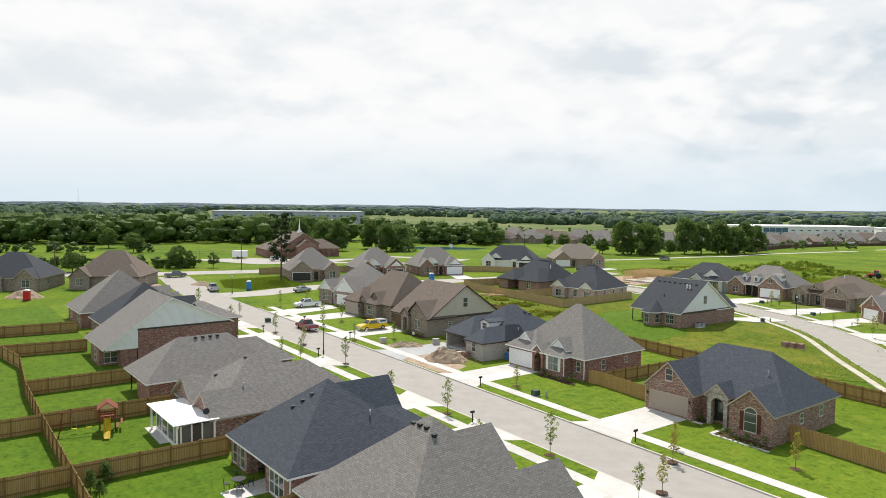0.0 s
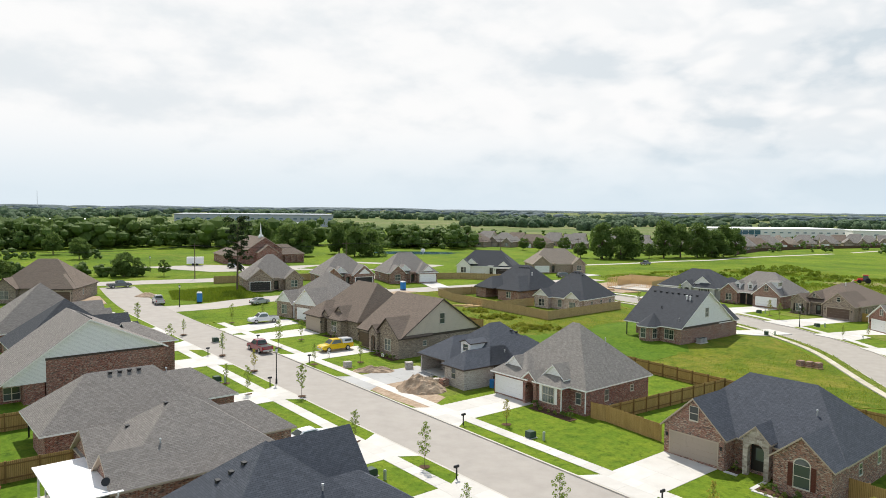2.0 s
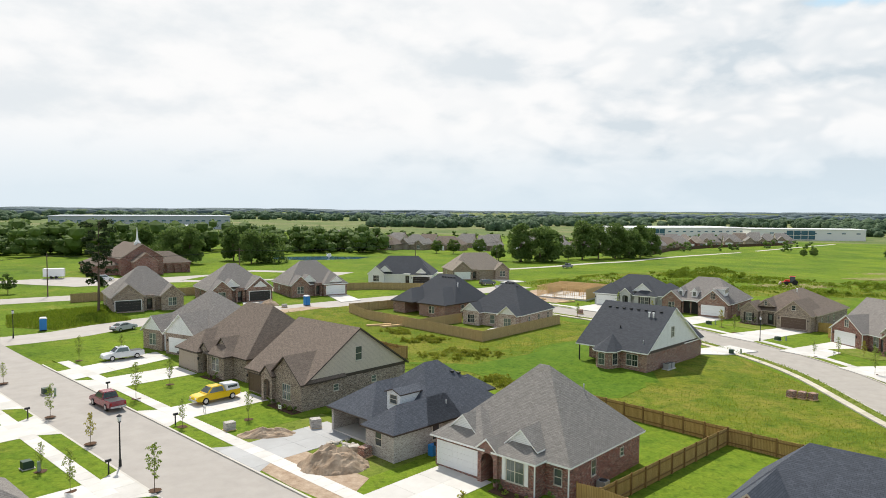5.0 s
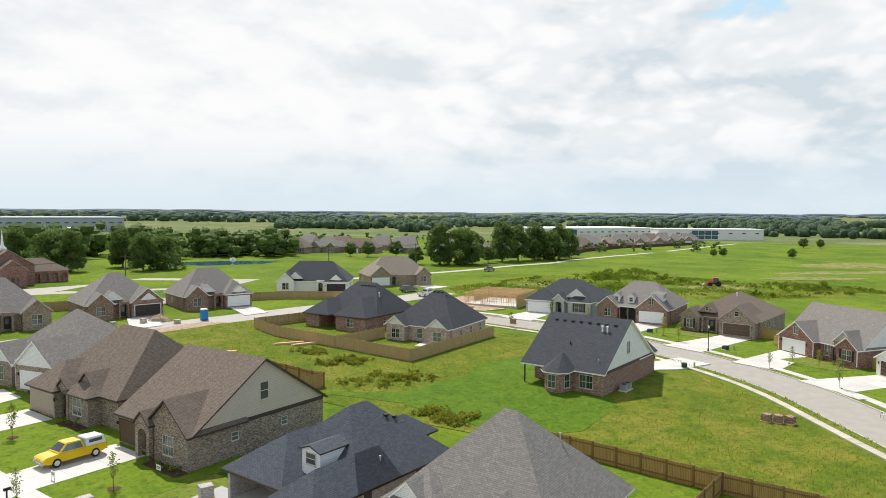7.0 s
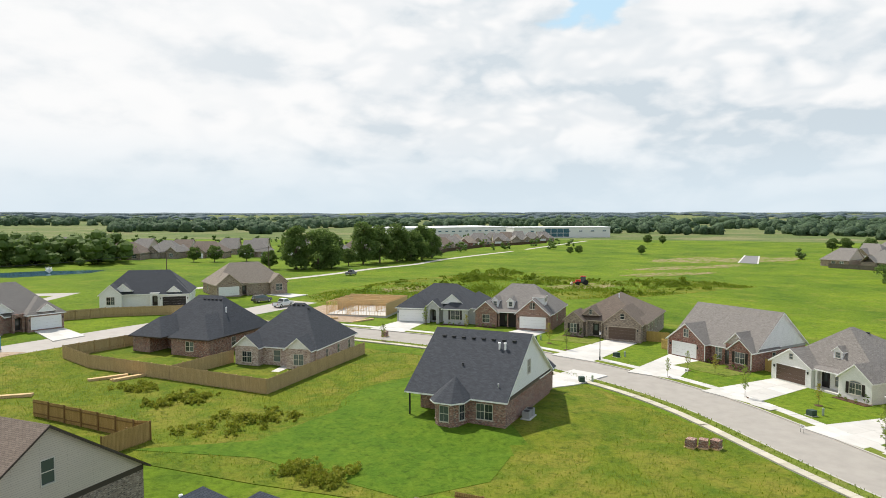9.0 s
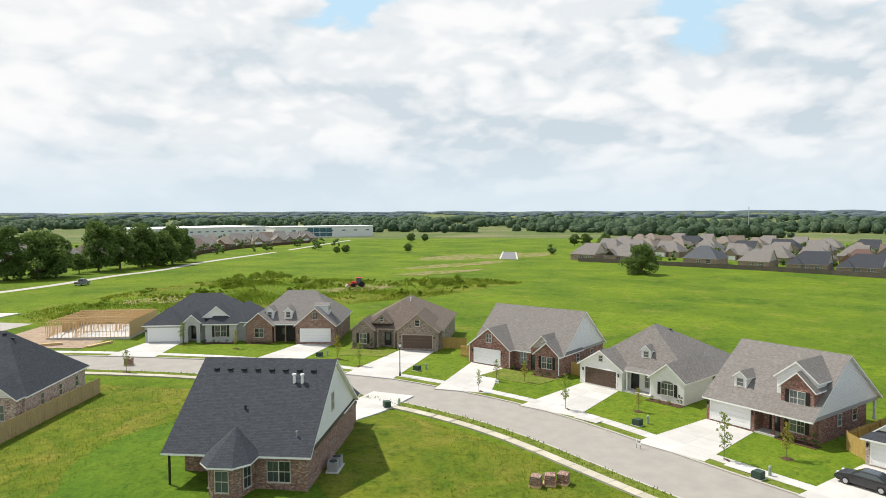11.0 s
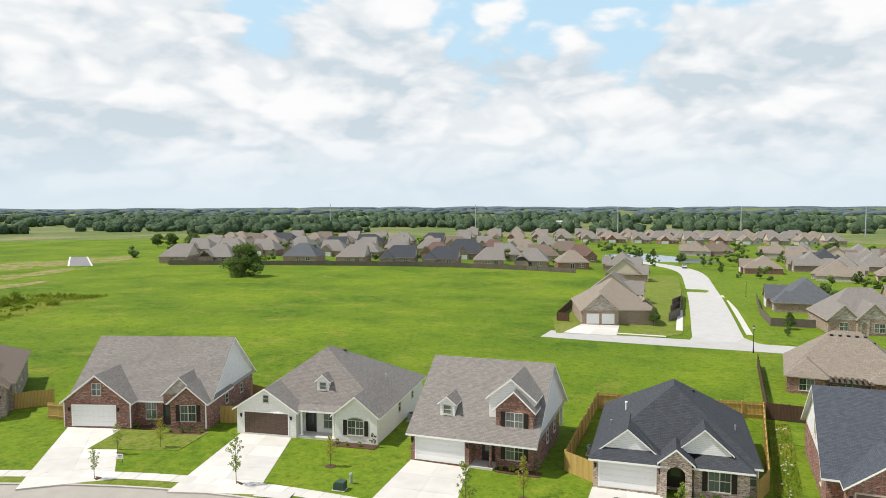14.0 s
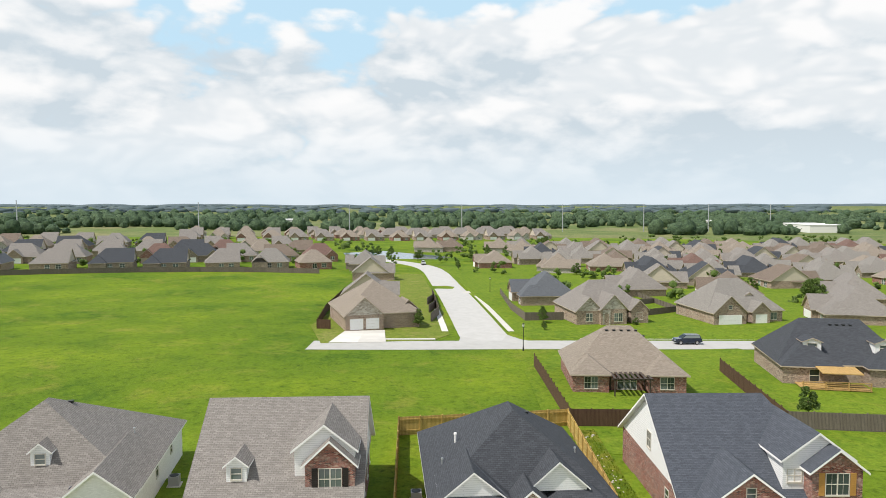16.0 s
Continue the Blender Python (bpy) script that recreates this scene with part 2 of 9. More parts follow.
MAT["roof_blue"] = shingle("shingle_blue_charcoal", (0.06, 0.067, 0.082), (0.108, 0.119, 0.142), (0.082, 0.091, 0.11))
MAT["roof_slate"] = shingle("shingle_slate_blue", (0.085, 0.092, 0.103), (0.16, 0.17, 0.186), (0.12, 0.128, 0.141))
MAT["roof_red"] = shingle("shingle_red_brown", (0.14, 0.084, 0.066), (0.225, 0.142, 0.113), (0.178, 0.112, 0.094))
MORT = (0.42, 0.37, 0.32)
MAT["brick_red"] = brick("brick_red", ((0.225, 0.066, 0.046), (0.30, 0.105, 0.075), (0.075, 0.034, 0.030), (0.42, 0.27, 0.205)), (0.36, 0.29, 0.25))
MAT["brick_mix"] = brick("brick_mixed", ((0.235, 0.090, 0.060), (0.31, 0.145, 0.100), (0.072, 0.043, 0.038), (0.46, 0.345, 0.265)), (0.38, 0.32, 0.275))
MAT["brick_tumbled"] = brick("brick_tumbled_pale", ((0.36, 0.245, 0.195), (0.50, 0.39, 0.325), (0.16, 0.095, 0.08), (0.66, 0.58, 0.50)), (0.56, 0.51, 0.455))
MAT["brick_brown"] = brick("brick_brown", ((0.225, 0.165, 0.125), (0.310, 0.240, 0.188), (0.090, 0.066, 0.054), (0.45, 0.37, 0.295)), (0.38, 0.33, 0.285))
MAT["brick_tan"] = brick("brick_tan", ((0.250, 0.165, 0.120), (0.340, 0.240, 0.180), (0.110, 0.070, 0.056), (0.46, 0.365, 0.285)), (0.44, 0.385, 0.32))
MAT["brick_grey"] = brick("brick_grey", ((0.338, 0.306, 0.275), (0.425, 0.388, 0.356), (0.237, 0.206, 0.188), (0.500, 0.469, 0.431)), (0.525, 0.500, 0.463))
MAT["brick_white"] = brick("brick_white_paint", ((0.74, 0.73, 0.70), (0.79, 0.78, 0.75), (0.70, 0.69, 0.66), (0.81, 0.80, 0.77)), (0.70, 0.69, 0.66))
MAT["stone"] = brick("stone_veneer", ((0.36, 0.32, 0.27), (0.46, 0.42, 0.36), (0.25, 0.21, 0.18), (0.55, 0.51, 0.45)), (0.5, 0.47, 0.42), w=0.45, h=0.22)
MAT["siding_white"] = lap_siding("siding_white", (0.83, 0.83, 0.82))
MAT["siding_tan"] = lap_siding("siding_beige", (0.58, 0.505, 0.415))
MAT["siding_grey"] = lap_siding("siding_grey", (0.50, 0.50, 0.49))
MAT["trim_white"] = plain("paint_white", (0.84, 0.83, 0.81), 0.5, var=0.04)
MAT["trim_almond"] = plain("vinyl_almond", (0.56, 0.525, 0.455), 0.45, var=0.04)
MAT["trim_tan"] = plain("paint_tan", (0.42, 0.35, 0.28), 0.55, var=0.06)
MAT["trim_brown"] = plain("paint_brown", (0.06, 0.045, 0.038), 0.5, var=0.1)
MAT["trim_grey"] = plain("paint_grey", (0.33, 0.33, 0.33), 0.5, var=0.06)
MAT["door_white"] = plain("garage_paint_white", (0.78, 0.78, 0.77), 0.45, var=0.03)
MAT["door_tan"] = plain("garage_paint_tan", (0.36, 0.30, 0.245), 0.5, var=0.05)
MAT["door_brown"] = plain("garage_paint_brown", (0.10, 0.066, 0.048), 0.5, var=0.08)
MAT["door_dark"] = plain("door_dark", (0.028, 0.024, 0.024), 0.4, var=0.2)
# near-black: the shade in porches, open garages and drains, put into the colour
MAT["void"] = plain("dim_interior_shade", (0.05, 0.046, 0.042), 0.9, var=0.3)
MAT["shutter"] = plain("shutter_dark", (0.03, 0.024, 0.022), 0.5, var=0.2)
MAT["shutter_red"] = plain("shutter_maroon", (0.10, 0.03, 0.022), 0.5, var=0.2)
MAT["shutter_wood"] = plain("shutter_oak", (0.46, 0.25, 0.07), 0.5, var=0.2)
MAT["black"] = plain("black_metal", (0.02, 0.021, 0.023), 0.45, var=0.2)
MAT["galv"] = plain("galvanised", (0.48, 0.50, 0.52), 0.4, 0.6, 0.1)
MAT["wood_post"] = plain("cedar_post", (0.23, 0.135, 0.05), 0.85, var=0.25)
g = Nodes("window_glass", 0.06, 0.0, 0.6)
g.color(g.mix(g.rand(), (0.018, 0.024, 0.028), (0.15, 0.18, 0.17)))
MAT["glass"] = g.mat
MAT["lawn"] = grass("lawn", ((0.092, 0.168, 0.007), (0.138, 0.214, 0.010), (0.178, 0.240, 0.014)), (0.26, 0.245, 0.04), (0.58, 0.84), 2.2, 0.5)
MAT["lawn_deep"] = grass("lush_lawn", ((0.060, 0.136, 0.004), (0.082, 0.158, 0.005), (0.106, 0.178, 0.007)), (0.20, 0.215, 0.02), (0.62, 0.90), 1.6, 0.4)
MAT["lawn_new"] = grass("lawn_thin", ((0.145, 0.190, 0.022), (0.170, 0.212, 0.028), (0.185, 0.215, 0.035)), (0.29, 0.255, 0.09), (0.52, 0.72), 2.4, 0.5)
MAT["field"] = grass("pasture", ((0.056, 0.124, 0.003), (0.184, 0.258, 0.009), (0.120, 0.198, 0.005)), (0.27, 0.250, 0.04), (0.54, 0.80), 1.0, 1.2)
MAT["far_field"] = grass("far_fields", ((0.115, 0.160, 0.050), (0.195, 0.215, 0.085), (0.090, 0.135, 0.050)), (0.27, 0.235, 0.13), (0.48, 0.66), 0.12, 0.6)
MAT["rough_grass"] = grass("rough_grass", ((0.104, 0.158, 0.006), (0.180, 0.202, 0.012), (0.080, 0.138, 0.006)), (0.260, 0.225, 0.034), (0.46, 0.68), 1.6, 1.2)
MAT["concrete"] = concrete("concrete_pale", (0.69, 0.66, 0.61), (0.60, 0.57, 0.52))
MAT["road"] = concrete("road_concrete", (0.47, 0.43, 0.385), (0.40, 0.365, 0.325))
MAT["road_grey"] = concrete("road_grey", (0.440, 0.402, 0.352), (0.370, 0.338, 0.296))
MAT["concrete_worn"] = concrete("concrete_weathered", (0.62, 0.565, 0.455), (0.50, 0.455, 0.33))
MAT["concrete_grey"] = concrete("concrete_fresh_grey", (0.47, 0.465, 0.455), (0.41, 0.405, 0.39))
MAT["gravel_white"] = concrete("white_gravel", (0.78, 0.77, 0.74), (0.5, 0.49, 0.46))
MAT["street_pale"] = concrete("street_concrete", (0.54, 0.525, 0.50), (0.47, 0.455, 0.43))
MAT["asphalt_worn"] = concrete("worn_asphalt", (0.27, 0.262, 0.27), (0.22, 0.213, 0.215))
MAT["kerb"] = concrete("kerb_concrete", (0.60, 0.56, 0.50), (0.5, 0.465, 0.41))
m = Nodes("soil", 0.95, 0, 0.1)
m.color(m.mix(m.ramp(m.noise(1.4, 6.0, 0.65), 0.3, 0.7), (0.27, 0.19, 0.125), (0.46, 0.36, 0.265)))
m.bump(m.noise(6.0, 5.0, 0.7), 0.8, 0.1)
MAT["soil"] = m.mat
m = Nodes("worn_earth", 0.95, 0, 0.1)
m.color(m.mix(m.ramp(m.noise(0.35, 6.0, 0.7), 0.44, 0.58), (0.125, 0.175, 0.012), m.mix(m.noise(1.4, 5.0, 0.65), (0.22, 0.155, 0.09), (0.33, 0.25, 0.165))))
m.bump(m.noise(4.0, 5.0, 0.7), 0.8, 0.1)
MAT["worn_earth"] = m.mat
m = Nodes("mulch", 0.95, 0, 0.1)
m.color(m.mix(m.noise(12.0, 4.0, 0.7), (0.05, 0.028, 0.018), (0.14, 0.085, 0.055)))
m.bump(m.noise(20.0, 3.0, 0.7), 0.7, 0.04)
MAT["mulch"] = m.mat


def fence_wood(name, a, b, c):
    m = Nodes(name, 0.85, 0, 0.2)
    t = m.bricks(0.14, 40.0, 0.010, a, b, tuple(0.3 * x for x in a), 0.0)
    n = m.noise(2.0, 5.0, 0.6, "uv", (3.0, 0.5, 1.0))
    m.color(m.mix(m.ramp(n, 0.3, 0.75), t.outputs["Color"], m.mix(t.outputs["Fac"], c, tuple(0.3 * x for x in a))))
    m.bump(t.outputs["Fac"], -0.4, 0.02)
    return m.mat


MAT["fence"] = fence_wood("cedar_fence", (0.42, 0.265, 0.095), (0.52, 0.345, 0.135), (0.37, 0.235, 0.09))
MAT["fence_tan"] = fence_wood("tan_fence", (0.46, 0.325, 0.155), (0.56, 0.41, 0.21), (0.40, 0.285, 0.14))
MAT["fence_new"] = fence_wood("pine_fence_new", (0.46, 0.315, 0.095), (0.54, 0.385, 0.135), (0.42, 0.29, 0.10))
MAT["fence_old"] = fence_wood("weathered_fence", (0.16, 0.135, 0.11), (0.21, 0.18, 0.15), (0.13, 0.11, 0.09))
MAT["fence_dark"] = fence_wood("dark_stained_fence", (0.10, 0.058, 0.036), (0.135, 0.08, 0.05), (0.085, 0.05, 0.032))


def foliage(name, a, b, c, clump=0.0):
    m = Nodes(name, 0.7, 0, 0.2)
    r = m.geo.outputs["Random Per Island"]
    col = m.mix(r, a, b)
    m.color(m.mix(m.ramp(m.noise(0.5, 4.0, 0.6), 0.4, 0.7), col, c))
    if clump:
        # one noise for bump and colour: hollows mixed near-black, crests paler
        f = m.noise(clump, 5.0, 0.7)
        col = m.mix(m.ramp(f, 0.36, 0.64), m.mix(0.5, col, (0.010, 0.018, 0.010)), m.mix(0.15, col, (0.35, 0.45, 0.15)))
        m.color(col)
        m.bump(f, 1.0, 1.2 / clump)
    tr = m.n.new("ShaderNodeBsdfTranslucent")
    m.l.new(col, tr.inputs[0])
    mx = m.n.new("ShaderNodeMixShader")
    mx.inputs[0].default_value = 0.42
    m.l.new(m.bsdf.outputs[0], mx.inputs[1])
    m.l.new(tr.outputs[0], mx.inputs[2])
    m.l.new(mx.outputs[0], m.n["Material Output"].inputs[0])
    return m.mat


MAT["leaf"] = foliage("leaves_green", (0.078, 0.132, 0.030), (0.180, 0.250, 0.066), (0.115, 0.180, 0.044))
MAT["leaf_young"] = foliage("leaves_young", (0.17, 0.245, 0.035), (0.30, 0.36, 0.07), (0.23, 0.31, 0.05))
MAT["leaf_yellow"] = foliage("leaves_yellow", (0.30, 0.29, 0.045), (0.42, 0.36, 0.07), (0.34, 0.33, 0.055))
# distance haze is put into these two leaf colours: paler, and bluest for the ridge
MAT["leaf_far_hazed"] = foliage("leaves_far_hazed", (0.110, 0.190, 0.112), (0.185, 0.280, 0.165), (0.142, 0.230, 0.135), 0.33)
MAT["leaf_ridge_hazed"] = foliage("leaves_ridge_hazed", (0.120, 0.170, 0.180), (0.180, 0.230, 0.245), (0.150, 0.200, 0.212))
MAT["needle"] = foliage("pine_needles", (0.018, 0.036, 0.012), (0.045, 0.068, 0.022), (0.03, 0.05, 0.017))
MAT["weed"] = foliage("weeds", (0.115, 0.185, 0.012), (0.225, 0.275, 0.026), (0.150, 0.220, 0.016))
MAT["straw"] = foliage("tall_grass", (0.185, 0.235, 0.017), (0.320, 0.305, 0.045), (0.230, 0.265, 0.024))
MAT["bark"] = plain("bark", (0.13, 0.095, 0.07), 0.95, var=0.35, scale=8)

# ---- ground height and street frame ----
D1, N1 = Vector((-0.61, 0.7925)), Vector((0.7925, 0.61))     # along the first street, and across it


def gz(x, y):
    """Height of the gently sloping ground."""
    return -0.680 - 0.0178 * min(max(x, -120), 260) + 0.01536 * min(max(y, 0), 260)


def S1(u, n):
    p = D1 * u + N1 * n
    return p.x, p.y


def uv_box(bm):
    """Metre-true UVs: along each face's level direction and up its slope."""
    lay = bm.loops.layers.uv.verify()
    for f in bm.faces:
        n = f.normal
        t = Vector((-n.y, n.x, 0))
        t = t.normalized() if t.length > 0.02 else Vector((1, 0, 0))
        b = n.cross(t)
        for lo in f.loops:
            lo[lay].uv = (lo.vert.co.dot(t), lo.vert.co.dot(b))


def mesh_of(name, bm, mats):
    bm.normal_update()
    uv_box(bm)
    me = bpy.data.meshes.new(name)
    bm.to_mesh(me)
    bm.free()
    for mt in (mats if isinstance(mats, (list, tuple)) else [mats]):
        me.materials.append(MAT[mt])
    return me


def part(name, bm, mats, parent, label=""):
    ob = new(name, bm if isinstance(bm, bpy.types.Mesh) else mesh_of(name, bm, mats))
    if parent:
        ob.parent = parent
    return tagged(ob, label) if label else ob


def empty(name, m, label, category, group="", kind=""):
    ob = new(name)
    ob.matrix_world = m
    ob.empty_display_size = 0.5
    return tagged(ob, label, category, group, kind)


def add_box(bm, x0, x1, y0, y1, z0, z1, mi=0):
    vs = [bm.verts.new(p) for p in ((x0, y0, z0), (x1, y0, z0), (x1, y1, z0), (x0, y1, z0), (x0, y0, z1), (x1, y0, z1), (x1, y1, z1), (x0, y1, z1))]
    for q in ((3, 2, 1, 0), (4, 5, 6, 7), (0, 1, 5, 4), (1, 2, 6, 5), (2, 3, 7, 6), (3, 0, 4, 7)):
        bm.faces.new([vs[i] for i in q]).material_index = mi
    return vs


def box_bm(*dims):
    bm = bmesh.new()
    add_box(bm, *dims)
    return bm


def add_prism(bm, pts, m0, depth, mi=0):
    """A flat outline (x, z) in the plane y=0 of m0, made solid towards +y."""
    a = [bm.verts.new(m0 @ Vector((x, 0, z))) for x, z in pts]
    b = [bm.verts.new(m0 @ Vector((x, depth, z))) for x, z in pts]
    n = len(pts)
    fs = [bm.faces.new(a), bm.faces.new(b[::-1])]
    for i in range(n):
        fs.append(bm.faces.new((a[i], b[i], b[(i + 1) % n], a[(i + 1) % n])))
    for f in fs:
        f.material_index = mi
    return fs


def add_cyl(bm, p, q, r0, r1, seg=8, mi=0):
    p, q = Vector(p), Vector(q)
    d = (q - p).normalized()
    s = d.orthogonal().normalized()
    t = d.cross(s)
    ring = []
    for c, r in ((p, r0), (q, r1)):
        ring.append([bm.verts.new(c + (s * math.cos(a) + t * math.sin(a)) * r) for a in (2 * math.pi * k / seg for k in range(seg))])
    for k in range(seg):
        bm.faces.new((ring[0][k], ring[0][(k + 1) % seg], ring[1][(k + 1) % seg], ring[1][k])).material_index = mi
    bm.faces.new(ring[0][::-1]).material_index = mi
    bm.faces.new(ring[1]).material_index = mi


def shell_roof(polys, th, mats):
    """A roof shell from its sloping faces: material 0 on the slopes, 1 on the fascia and soffit."""
    bm = bmesh.new()
    top, bot = {}, {}

    def vert(d, p, dz):
        k = tuple(round(c, 4) for c in p)
        if k not in d:
            d[k] = bm.verts.new((p[0], p[1], p[2] + dz))
        return d[k]
    edges = {}
    for poly in polys:
        a = [vert(top, p, 0) for p in poly]
        b = [vert(bot, p, -th) for p in poly]
        bm.faces.new(a).material_index = 0
        bm.faces.new(b[::-1]).material_index = 1
        for i in range(len(poly)):
            k = (a[i], a[(i + 1) % len(a)])
            edges[k] = (b[i], b[(i + 1) % len(a)])
    for (p, q), (r, s) in edges.items():
        if (q, p) not in edges:
            bm.faces.new((q, p, r, s)).material_index = 1
    return bm


FACE = {"f": 0, "r": 90, "b": 180, "l": -90}
CACHE = {}


def relief(bm, xs, zs, depth, back=0.02):
    """A connected relief over a grid of cells: depth(i, j) gives how far a cell stands proud, or None for an opening."""
    verts = {}

    def V(x, y, z):
        k = (round(x, 4), round(y, 4), round(z, 4))
        if k not in verts:
            verts[k] = bm.verts.new(k)
        return verts[k]
    nx, nz = len(xs) - 1, len(zs) - 1
    d = [[depth(i, j) for j in range(nz)] for i in range(nx)]
    D = lambda i, j: d[i][j] if 0 <= i < nx and 0 <= j < nz and d[i][j] is not None else -back
    for i in range(nx):
        for j in range(nz):
            if d[i][j] is None:
                continue
            y, x0, x1, z0, z1 = -d[i][j], xs[i], xs[i + 1], zs[j], zs[j + 1]
            bm.faces.new((V(x0, y, z0), V(x1, y, z0), V(x1, y, z1), V(x0, y, z1)))
            for k, (p, q) in (((i - 1, j), ((x0, z1), (x0, z0))), ((i + 1, j), ((x1, z0), (x1, z1))), ((i, j - 1), ((x0, z0), (x1, z0))), ((i, j + 1), ((x1, z1), (x0, z1)))):
                e = -D(*k)
                if e > y + 0.0015:
                    bm.faces.new((V(q[0], y, q[1]), V(p[0], y, p[1]), V(p[0], e, p[1]), V(q[0], e, q[1])))
    return bm


def window_meshes(w, h, style, trim):
    key = ("win", round(w, 2), round(h, 2), style, trim)
    if key in CACHE:
        return CACHE[key]
    fw = 0.05
    nx = {"single": 1, "double": 2, "triple": 3}[style.split("_")[0]]
    bars_x, bars_z = [], []
    for i in range(1, nx):
        bars_x.append((-w / 2 + w * i / nx, 0.045))
    if "plain" not in style:
        bars_z.append((h * 0.5, 0.03))
    if "grid" in style:
        bars_x += [(-w / 2 + w * (i + 0.5) / nx, 0.006) for i in range(nx)]
    xs, zs = [-w / 2 - fw, -w / 2], [-fw - 0.06, 0]
    for c, r in sorted(bars_x):
        xs += [c - r, c + r]
    for c, r in sorted(bars_z):
        zs += [c - r, c + r]
    xs += [w / 2, w / 2 + fw]
    zs += [h, h + fw]
    bm = relief(bmesh.new(), xs, zs, lambda i, j: (0.10 if j == 0 else 0.06) if i in (0, len(xs) - 2) or j in (0, len(zs) - 2) else (0.045 if i % 2 == 0 or j % 2 == 0 else None))
    pane = box_bm(-w / 2 / nx + 0.01, w / 2 / nx - 0.01, -0.02, 0.03, 0, h)
    CACHE[key] = (mesh_of("window", bm, trim), mesh_of("pane", pane, "glass"), nx)
    return CACHE[key]


class House:
    """A house in its own frame: x along the front from left to right as one faces it, y into the lot, z up."""

    def __init__(self, name, x, y, deg, label, wall, roof, trim, lift=0.14, group=""):
        self.root = empty(name, pose(x, y, gz(x, y) + lift, 0, 0, deg), label, "house", group)
        self.wall, self.roof, self.trim = wall, roof, trim
        self.slopes, self.step = [], 0.0

    def surface(self, x, y, z):
        """The top of the roof over a point, or z where no slope is known."""
        best = None
        for sw, A0, A1, B0, B1, ez, rise, half, i0, i1 in self.slopes:
            a, b = (y, x) if sw else (x, y)
            if A0 <= a <= A1 and B0 <= b <= B1:
                h = min(rise, min(b - B0, B1 - b) * rise / half)
                if i0:
                    h = min(h, (a - A0) * rise / i0)
                if i1:
                    h = min(h, (A1 - a) * rise / i1)
                best = max(best or -9, ez + h)
        return z if best is None else best

    def slab(self, x0, x1, y0, y1, z=0.1, mat="concrete", name="slab"):
        part(name, box_bm(x0, x1, y0, y1, -0.5, z), mat, self.root)

    def vol(self, x0, x1, y0, y1, h=3.0, axis="x", ends="hh", pitch=0.72, over=0.4, wall=None, gable=None, hs=1.0, walls=True, z0=-0.7, roof=None, trim=None, band=None):
        """Walls and roof over a rectangle. ends: h hipped, g gabled, at the low and high end of the ridge."""
        wall, gable = wall or self.wall, gable or wall or self.wall
        self.step += 0.006          # keeps the faces of adjoining volumes out of one plane
        e_ = self.step
        if walls:
            part("wall", box_bm(x0 - e_, x1 + e_, y0 - e_, y1 + e_, z0, h - 0.02), wall, self.root)
        sw = axis == "y"

        def P(a, b, z):
            return (b, a, z) if sw else (a, b, z)
        a0, a1, b0, b1 = (y0, y1, x0, x1) if sw else (x0, x1, y0, y1)
        half, bm_ = (b1 - b0) / 2 + over, (b0 + b1) / 2
        ez, rz = h - over * pitch + 0.14, h + (b1 - b0) / 2 * pitch + 0.14
        A0, A1, B0, B1 = a0 - over, a1 + over, b0 - over, b1 + over
        hs0, hs1 = hs if isinstance(hs, tuple) else (hs, hs)
        i0 = half * hs0 if ends[0] == "h" else 0
        i1 = half * hs1 if ends[1] == "h" else 0
        self.slopes.append((sw, A0, A1, B0, B1, ez, rz - ez, half, i0, i1))
        r0, r1 = A0 + i0, A1 - i1
        if r0 > r1:
            r0 = r1 = (A0 * i1 + A1 * i0) / (i0 + i1) if i0 + i1 else (A0 + A1) / 2
        c = [P(A0, B0, ez), P(A1, B0, ez), P(A1, B1, ez), P(A0, B1, ez)]
        p, q = P(r0, bm_, rz), P(r1, bm_, rz)
        same = r1 - r0 < 0.01
        polys = [[c[0], c[1], q] if same else [c[0], c[1], q, p], [c[2], c[3], p] if same else [c[2], c[3], p, q]]
        if ends[0] == "h":
            polys.append([c[3], c[0], p])
        if ends[1] == "h":
            polys.append([c[1], c[2], p if same else q])
        if sw:
            polys = [k[::-1] for k in polys]
        ob = part("roof", shell_roof(polys, 0.17, None), [roof or self.roof, trim or self.trim], self.root)
        for e, a, s in ((ends[0], a0, 1), (ends[1], a1, -1)):
            hidden = sw and (y1 <= 9.01 if s < 0 else y0 >= 4.9)
            a -= s * (e_ + 0.002)
            if e == "g" and not hidden:
                bm = bmesh.new()
                tri = [P(a, b0, h - 0.02), P(a, b1, h - 0.02), P(a, bm_, rz - 0.16)]
                tri2 = [P(a + s * 0.15, b0, h - 0.02), P(a + s * 0.15, b1, h - 0.02), P(a + s * 0.15, bm_, rz - 0.16)]
                va, vb = [bm.verts.new(k) for k in tri], [bm.verts.new(k) for k in tri2]
                bm.faces.new(va)
                bm.faces.new(vb[::-1])
                for i in range(3):
                    bm.faces.new((va[i], vb[i], vb[(i + 1) % 3], va[(i + 1) % 3]))
                bmesh.ops.recalc_face_normals(bm, faces=bm.faces)
                part("gable", bm, gable, self.root)
                if band:
                    d = -0.03 * s
                    part("band", box_bm(min(a, a + d), max(a, a + d), b0, b1, h - 0.38, h + 0.0) if not sw else box_bm(b0, b1, min(a, a + d), max(a, a + d), h - 0.38, h), band, self.root)
        return rz

    def at(self, face, a, c, z):
        """The pose of something on a wall: face f/b at y=c and x=a, l/r at x=c and y=a."""
        x, y = (a, c) if face in "fb" else (c, a)
        return pose(x, y, z, 0, 0, FACE[face])

